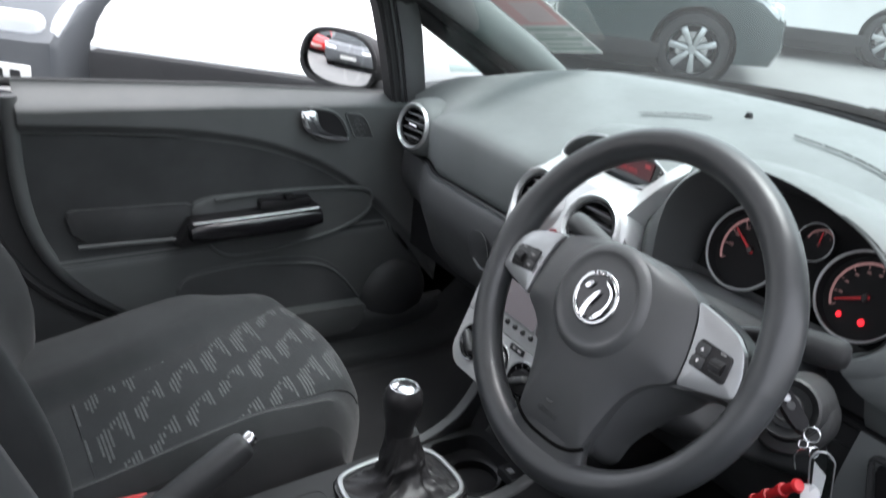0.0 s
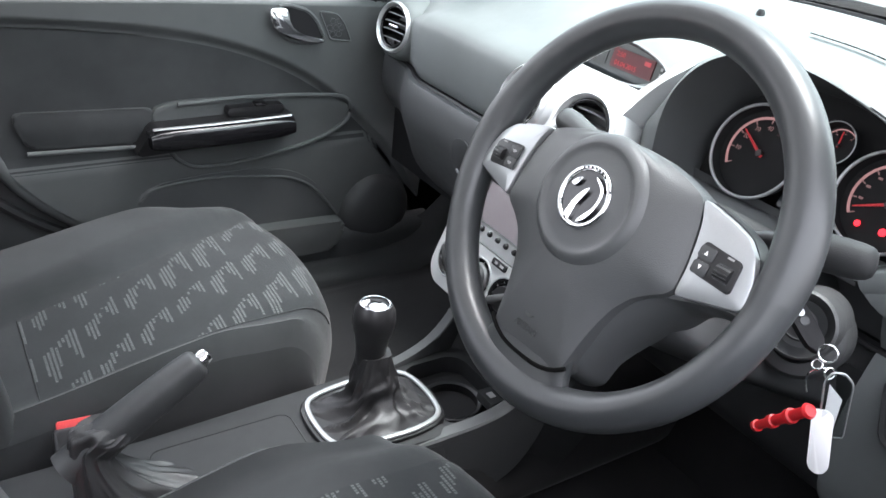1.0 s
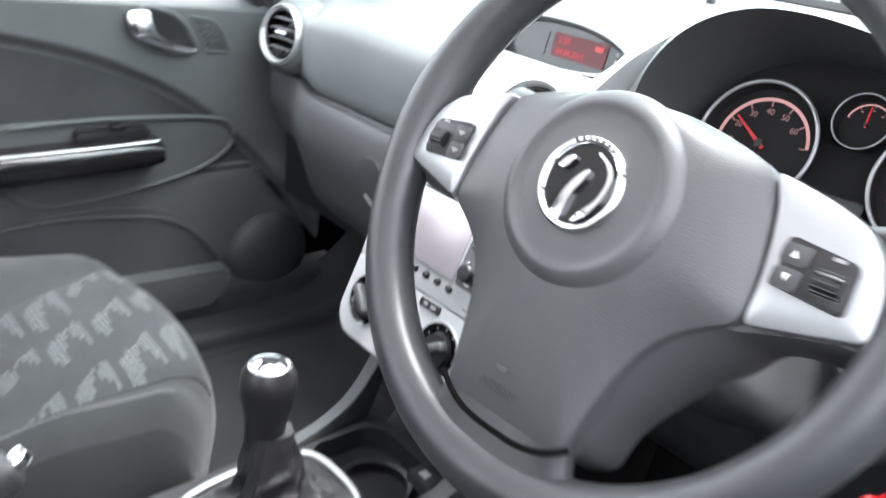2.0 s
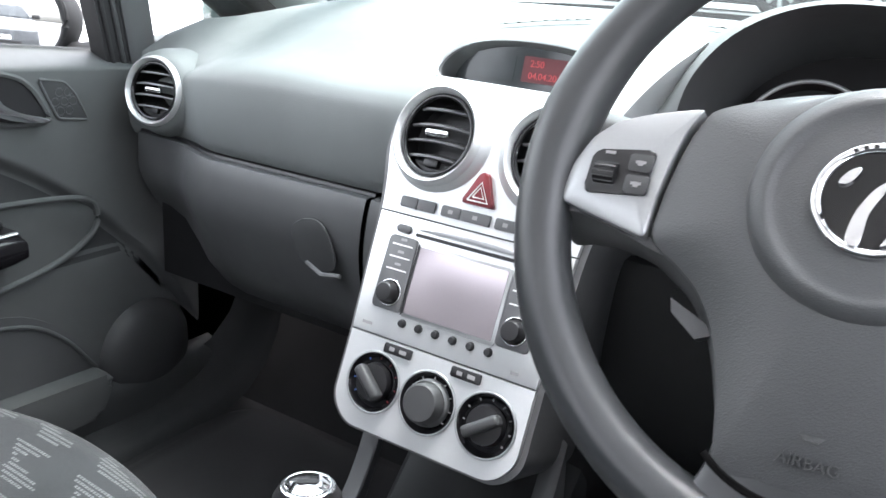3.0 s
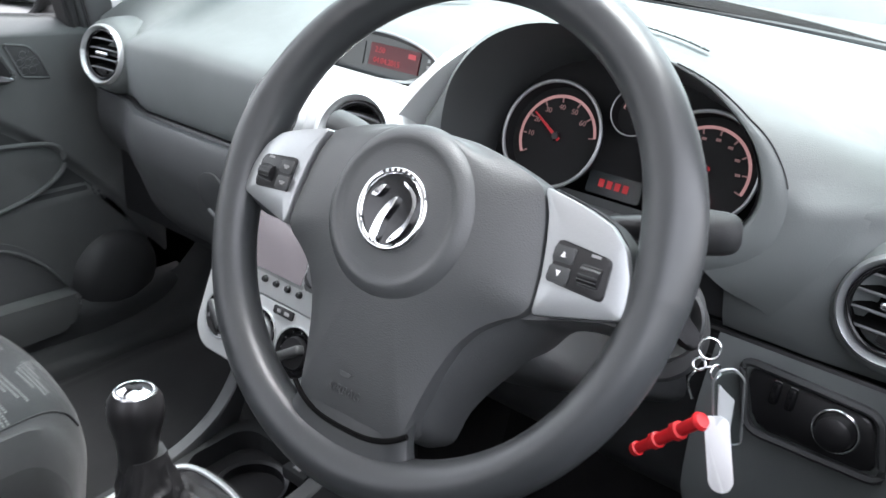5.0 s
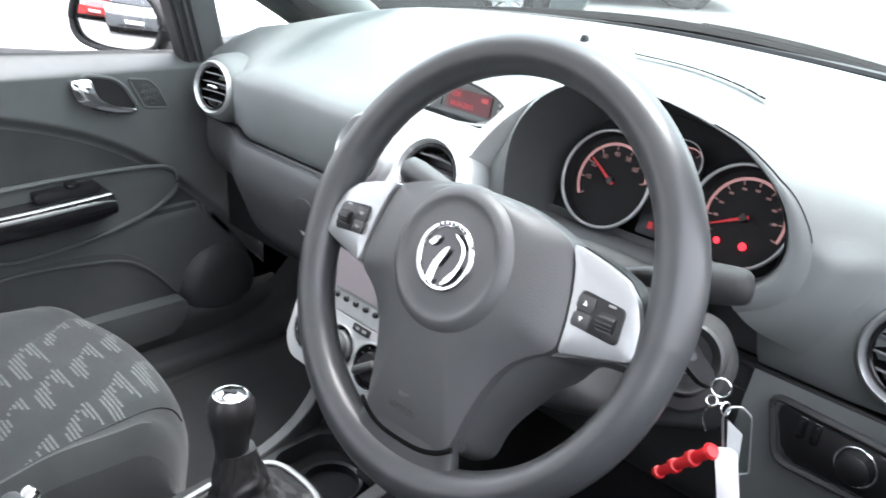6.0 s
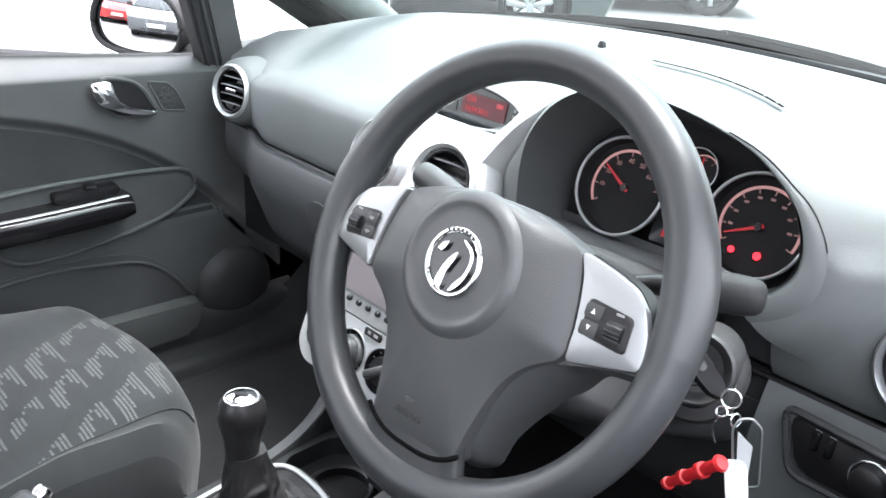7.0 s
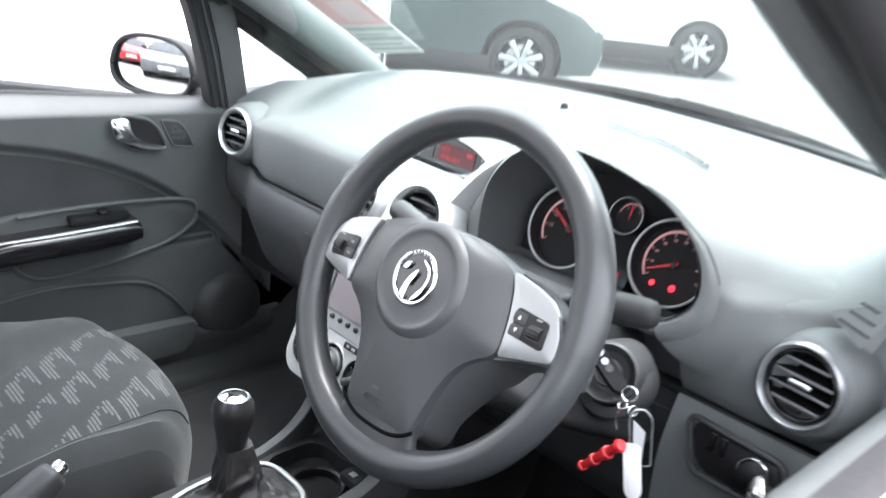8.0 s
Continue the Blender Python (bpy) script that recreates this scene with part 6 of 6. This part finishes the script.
part("cap_swirl", prism(smooth_outline([(-0.008, -0.005), (-0.002, 0.0), (0.006, 0.006), (0.009, 0.0), (0.003, -0.004), (-0.002, -0.009)], 4), 0.102, 0.1045, KN), M_BLACK, kb)

brake = thing("handbrake", (0.0, -0.36, 0.46), "lowered handbrake lever with chrome button and leatherette gaiter", "handbrake")
axis = spline([(-0.004, -0.400, 0.505), (-0.008, -0.35, 0.538), (-0.012, -0.29, 0.574), (-0.016, -0.250, 0.597), (-0.018, -0.234, 0.606)], 6)
grip = []
for i, p in enumerate(axis):
    t = i / (len(axis) - 1)
    d = (axis[min(i + 1, len(axis) - 1)] - axis[max(i - 1, 0)]).normalized()
    side = d.cross(Vector((0, 0, 1))).normalized()
    top = side.cross(d)
    w = lerp(0.0225, 0.0180, t) - 0.004 * step(0.93, 1.0, t)
    h = lerp(0.0240, 0.0165, t) - 0.004 * step(0.93, 1.0, t) + 0.003 * math.sin(math.pi * t)
    grip.append([p + side * w * math.copysign(abs(math.cos(a)) ** 0.8, math.cos(a)) + top * h * math.copysign(abs(math.sin(a)) ** 0.8, math.sin(a)) for a in [2 * math.pi * k / 24 for k in range(24)]])
part("grip", loft(grip), M_DARK, brake, "black leatherette lever grip")
part("release_button", tube([axis[-1], axis[-1] + Vector((-0.002, 0.006, 0.0035)), axis[-1] + Vector((-0.003, 0.010, 0.0055)), axis[-1] + Vector((-0.0035, 0.0115, 0.0065))], [0.0105, 0.0110, 0.0095, 0.006], 18), M_CHROME, brake, "chrome release button")
bg = []
for i in range(49):
    t = i / 48
    # climbs off the console and draws in round the lower half of the lever
    up = step(0.0, 0.45, t)
    v = lerp(1, 8, t)
    c = Vector((0.018 - 0.012 * t, -0.328, 0.456)).lerp(axis[int(v)].lerp(axis[int(v) + 1], v - int(v)), up)
    row = []
    for k in range(110):
        a = 2 * math.pi * k / 110
        w = lerp(0.046, 0.0250, up ** 0.7) - 0.0065 * step(0.70, 1.0, t)
        ll = lerp(0.078, 0.027, up ** 0.7) - 0.006 * step(0.70, 1.0, t)
        q = Vector((math.cos(a) * 1.3, math.sin(a) * 1.3, t * 1.5 - 0.9 * math.sin(a)))
        fold = creases(q, 0.85) * math.sin(math.pi * min(1.0, 0.06 + 0.86 * t)) ** 0.6
        f = 1 + 0.15 * fold
        tilt = 0.62 * up * ll * f * math.sin(a)
        row.append(c + Vector((w * f * math.cos(a), ll * f * math.sin(a) * lerp(0.9, 0.78, up), 0.010 * fold * (1 - 0.5 * t) - tilt * 0.9)))
    bg.append(row)
part("gaiter", loft(bg, True, False, True), M_LEATHER, brake, "crumpled black leatherette gaiter")

# ---------------------------------------------------------------- seats and buckles
def seat(name, cx, label, front=0.03, top=0.53, lean=-0.50, inset=0.79, plump=0.0):
    """Front seat: cushion with side bolsters, patterned insert, backrest."""
    s = thing(name, (cx, -0.2, 0.28), label, "car seat", "front seats")

    sg = 1 if cx < 0 else -1

    def far_edge(v):
        """Where the wide outer bolster begins, widest at the back."""
        return 0.02 + 0.54 * v ** 2.5

    def surf(u, s, lift=0.0):
        """u across -1..1; s from the back 0 to where the nose begins 1, then over the nose to 2."""
        v, th = min(s, 1.0), radians(100) * max(0.0, s - 1.0)
        au = abs(u)
        z = top - 0.060 + 0.060 * step(0.0, 0.85, v) + 0.008 * math.cos(u * 2.2)
        un = u * sg                                           # positive towards the tunnel
        z += 0.030 * step(far_edge(v), far_edge(v) + 0.25, -un) + 0.018 * step(0.76, 0.88, un) - 0.052 * step(0.84, 1.03, au) - 0.020 * step(0.70, 1.0, v) * step(0.62, 0.9, au)
        w = hw * (1 - 0.07 * step(0.55, 1.0, v) ** 2)
        y = lerp(y0, y1 - 0.070, v) + 0.045 * step(0.35, 1.0, v) * (1 - u * u) - 0.035 * step(0.60, 1.02, au) * step(0.5, 1.0, v)
        y += (0.062 + lift) * math.sin(th)
        z += -0.105 * (1 - math.cos(th)) + lift * math.cos(th)
        return Vector((cx + u * w, y, z))

    us = [lerp(-1, 1, i / 40) for i in range(41)]
    y0, y1, hw = -0.52, front, 0.243
    rows = []
    for sv in [i / 22 for i in range(22)] + [1 + i / 12 for i in range(13)]:
        mid = [surf(u, sv) for u in us]
        a, e = mid[0], mid[-1]
        za = min(a.z - 0.012, top - 0.11)
        rows.append([Vector((a.x - 0.002, a.y, top - 0.22)), Vector((a.x - 0.009, a.y, za))] + mid + [Vector((e.x + 0.009, e.y, za)), Vector((e.x + 0.002, e.y, top - 0.22))])
    rows.append([Vector((p.x, p.y - 0.015, top - 0.22)) for p in rows[-1]])
    part("cushion", loft([r[3:-3] for r in rows], False), M_CLOTH, s, "plain dark grey cloth cushion")
    for strip in ([r[:4] for r in rows], [r[-4:] for r in rows]):
        part("side_facing", loft(strip, False), M_SHADECLOTH, s, "cushion side facing with its shade in the cloth colour")
    ins = []
    for j in range(41):
        sv = lerp(0.245, 1.62, j / 40)
        near = lerp(inset, inset - 0.05, min(1.0, sv)) - 0.05 * step(1.0, 1.6, sv)
        far = -far_edge(min(1.0, sv))
        ins.append([surf(sg * lerp(far, near, i / 22), sv, 0.0016) for i in range(23)])
    part("seat_insert", loft(ins, False), M_PATTERN, s, "dark cloth insert with pale slanting stitch pattern")
    part("piping", tube([p + Vector((0, 0, -0.001)) for p in ins[0]], 0.0012, 6), M_CLOTH, s)
    for e in (0, -1):
        part("piping", tube([r[e] + Vector((0, 0, -0.001)) for r in ins], 0.0012, 6), M_CLOTH, s)
    back = []
    for j in range(13):
        t = j / 12
        c = Vector((cx, lean - 0.20 * t ** 1.4 - 0.015 * math.sin(math.pi * t), 0.45 + 0.62 * t))
        w = lerp(0.235, 0.20, t)
        d = 0.055
        row = []
        for a in [2 * math.pi * k / 28 for k in range(28)]:
            px = math.copysign(abs(math.cos(a)) ** 0.45, math.cos(a))
            py = math.copysign(abs(math.sin(a)) ** 0.6, math.sin(a))
            bol = (0.04 + plump * math.sin(math.pi * min(1, t * 1.6)) * (1 if px * cx > 0 else 0.35)) * step(0.50, 0.95, abs(px)) if py > 0 else 0
            row.append(c + Vector((px * w * (1 - 0.12 * step(0.8, 1, t)), py * d + bol, 0.02 * py)))
        back.append(row)
    part("backrest", loft(back), M_CLOTH, s)
    part("side_valance", box((0.02, 0.48, 0.10), (cx + (0.235 if cx < 0 else -0.235), -0.25, top - 0.20), bevel=0.006), M_DARK, s)
    part("seat_base", box((0.40, 0.45, 0.10), (cx, -0.26, 0.327), bevel=0.01), M_BLACK, s)
    return s


seat("passenger_seat", -0.365, "dark grey cloth passenger seat with patterned cushion insert", lean=-0.515, plump=0.05)
seat("driver_seat", 0.352, "dark grey cloth driver seat with patterned cushion insert", front=-0.02, top=0.582, inset=0.54)
for x, y, z, rx in ((-0.090, -0.373, 0.473, -38), (0.090, -0.44, 0.478, -38)):
    bk = thing("seat_belt_buckle", (x, y, 0.40), "black seat belt buckle with red release button", "seat belt buckle", "seat belt buckles")
    BM = pose(x, y, z, rx, 0, 84)
    part("buckle_body", box((0.046, 0.024, 0.075), (0, 0, -0.022), BM @ Matrix.Scale(1.25, 4), 0.006, 3), M_BLACK, bk)
    part("release_button", box((0.038, 0.019, 0.018), (0, 0.003, 0.014), BM @ Matrix.Scale(1.25, 4), 0.003), M_BELTRED, bk, "red release button")
    part("buckle_stalk", box((0.022, 0.010, 0.09), (0, 0, -0.07), BM, 0.003), M_BLACK, bk)
mat_b = prism(round_rect(-0.58, 0.05, -0.16, 0.50, 0.05), 0.279, 0.287, I4, 0.003)
tagged(solo("floor_mat", mat_b, M_CARPET, "black carpet mat in the passenger footwell", "floor mat"))

# ---------------------------------------------------------------- parked cars outside
def parked_car(name, at, heading, mat, label, tall=1.46, lamp=None, dark_front=False, base=0.0, lamp_z=0.67, lamp_h=0.16, plate_y=0.0):
    """A hatchback at rest: body, glasshouse, arches, wheels, lamps and plate. Its nose points along +x before turning."""
    c = thing(name, (at[0], at[1], base), label, "car", "parked cars")
    m = pose(at[0], at[1], base, 0, 0, heading)
    W = 0.86
    side = [(-1.98, 0.32), (-2.0, 0.75), (-1.93, 0.98), (-1.2, 1.0), (0.0, 0.97), (0.75, 0.98), (1.35, 0.90), (1.80, 0.76), (1.98, 0.62), (2.0, 0.40), (1.93, 0.24), (1.62, 0.22)]
    for cx in (1.27, -1.25):
        if cx < 0:
            side += [(0.9, 0.20), (-0.85, 0.20)]
        side += [(cx + 0.36 * math.cos(a), 0.32 + 0.36 * math.sin(a)) for a in [radians(d) for d in range(-10, 191, 10)]]
    side += [(-1.65, 0.24)]
    S = m @ Matrix(((1, 0, 0, 0), (0, 0, -1, 0), (0, 1, 0, 0), (0, 0, 0, 1)))
    rows_ = []
    for w, k in ((-W, 0.965), (-W * 0.985, 0.985), (-W * 0.90, 1.0), (W * 0.90, 1.0), (W * 0.985, 0.985), (W, 0.965)):
        rows_.append([S @ Vector((x * (k if abs(x) > 1.7 else 1.0), lerp(0.55, y, k), -w)) for x, y in side])
    body_ = part("body", loft(rows_), mat, c)
    gh = [(-1.85, 0.95), (-1.55, 1.38), (-0.9, tall), (-0.1, tall - 0.03), (0.35, 1.30), (0.95, 0.97)]
    rows_ = [[S @ Vector((x, y, s * (W - 0.05 - 0.24 * max(0, (y - 0.95)) / 0.5))) for x, y in gh] for s in (-1, 1)]
    part("glasshouse", loft(rows_), M_CARGLASS, c)
    roofp = [(-1.60, 1.385), (-0.9, tall + 0.012), (-0.1, tall - 0.018), (0.30, 1.325)]
    part("roof", loft([[S @ Vector((x, y, s * 0.60)) for x, y in roofp] for s in (-1, -0.5, 0, 0.5, 1)], False), mat, c)
    for sx in (-1, 1):
        part("pillar", tube([m @ Vector((1.0, sx * 0.80, 0.96)), m @ Vector((0.32, sx * 0.64, 1.31)), m @ Vector((-0.9, sx * 0.60, tall - 0.01)), m @ Vector((-1.75, sx * 0.74, 1.05))], 0.035, 8), mat, c)
        part("b_post", tube([m @ Vector((-0.25, sx * 0.82, 0.96)), m @ Vector((-0.35, sx * 0.62, tall - 0.04))], 0.035, 6), M_RUBBER, c)
        part("door_mirror", box((0.13, 0.20, 0.13), (0.72, sx * 0.95, 1.02), m, 0.04, 3), M_RUBBER, c)
        part("headlamp", prism(smooth_outline([(1.35, 0.84), (1.62, 0.82), (1.86, 0.72), (1.90, 0.62), (1.70, 0.62), (1.45, 0.70)], 4), -0.02, 0.01,
                               m @ Matrix(((1, 0, 0, 0), (0, 0, sx, sx * (W - 0.015)), (0, 1, 0, 0), (0, 0, 0, 1))), 0.01), lamp or M_LAMP, c, "clear headlamp")
        part("headlamp", box((0.08, 0.36, lamp_h), (1.905, sx * 0.62, lamp_z), m, 0.04, 3), lamp or M_LAMP, c, "clear headlamp")
        part("fog_recess", box((0.04, 0.16, 0.10), (1.93, sx * 0.66, 0.36), m, 0.02), M_RUBBER, c)
        part("sill_strip", box((2.0, 0.03, 0.14), (0.0, sx * (W - 0.005), 0.27), m, 0.01), M_RUBBER, c)
        for cx in (1.27, -1.25):
            part("arch_liner", lathe([(0.355, 0.0), (0.355, -0.22), (0.0, -0.22)], 28, m @ pose(cx, sx * (W - 0.012), 0.32, -90 * sx, 0, 0)), M_RUBBER, c)
            wm = m @ pose(cx, sx * (W - 0.02), 0.31, -90 * sx, 0, 0)
            tyre = part("wheel", lathe([(0.205, -0.02), (0.225, 0.005), (0.27, 0.008), (0.30, -0.01), (0.31, -0.04), (0.31, -0.18), (0.2, -0.19)], 40, wm), M_RUBBER, c, "black tyre on silver alloy rim")
            part("rim_band", lathe([(0.208, 0.0), (0.212, -0.01), (0.20, -0.05), (0.19, -0.16)], 40, wm), M_ALLOY, tyre)
            part("brake_disc", lathe([(0.0, -0.10), (0.14, -0.10)], 24, wm), M_STEEL, tyre)
            for k in range(7):
                t = wm @ Matrix.Rotation(radians(360 / 7 * k + 18), 4, "Z")
                part("spoke", prism(corner_round([(0.035, -0.020), (0.20, -0.030), (0.207, 0.0), (0.20, 0.030), (0.035, 0.020)], 0.01, 2), -0.045, -0.008, t, 0.008), M_ALLOY, tyre)
            part("hub_cap", lathe([(0.0, 0.0), (0.035, -0.003), (0.045, -0.03)], 20, wm), M_ALLOY, tyre)
    # dark slab added to deepen the shade beneath the car
    part("underbody", box((3.1, 1.62, 0.13), (-0.05, 0, 0.175), m, 0.02), M_RUBBER, c)
    part("grille", box((0.03, 0.90, 0.12), (1.965, 0, 0.52), m, 0.015), M_RUBBER, c)
    part("lower_intake", box((0.03, 0.95, 0.11), (1.955, 0, 0.33), m, 0.015), M_RUBBER, c)
    if dark_front:
        part("bumper_insert", box((0.16, 1.66, 0.412), (1.937, 0, 0.406), m, 0.03), M_RUBBER, c)
    pl = part("number_plate", box((0.02, 0.52, 0.112), (1.995, plate_y, 0.43 + 0.08 * plate_y), m, 0.004), M_PLATE, c)
    for k in range(6):
        part("plate_bar", box((0.004, 0.045, 0.07), (2.006, plate_y - 0.20 + 0.08 * k, 0.43 + 0.08 * plate_y), m), M_RUBBER, pl)
    return c


HD = 44
def nose_wheel(wx, wy, heading):
    """Centre of a car whose right front wheel touches the ground at (wx, wy)."""
    h = radians(heading)
    return wx - 1.27 * math.cos(h) - 0.85 * math.sin(h), wy - 1.27 * math.sin(h) + 0.85 * math.cos(h)


parked_car("parked_car", nose_wheel(-3.97, 5.12, HD), HD, M_PTEAL, "dark green-grey hatchback parked in the yard", 1.55)
parked_car("parked_car", nose_wheel(-4.25, 8.65, HD), HD, M_PWHITE, "white hatchback parked behind the dark one")
parked_car("parked_car", (-3.626, 2.037), -43, M_PWHITE, "white car parked nose towards the passenger side", lamp=M_PWHITE, dark_front=True)
parked_car("parked_car", (-4.789, 0.646), -43, M_PGREY, "blue-grey car facing the passenger door", lamp_z=0.63, lamp_h=0.20, plate_y=0.52)
parked_car("parked_car", (-4.7, -9.8), 74, M_REDPAINT, "red car standing behind, seen in the mirror")
parked_car("parked_car", (-3.26, 12.7), 0, M_PTEAL, "dark green tall car parked on the raised yard", 1.72, base=0.8)
parked_car("parked_car", (-1.6, 23.0), -60, M_PGREY, "blue-grey car far up the raised yard", base=0.8)
parked_car("parked_car", (1.4, 24.5), -60, M_REDPAINT, "red car far up the raised yard", base=0.8)
parked_car("parked_car", (-2.2, -7.2), 82, M_PGREY, "dark grey car standing behind, seen in the mirror")
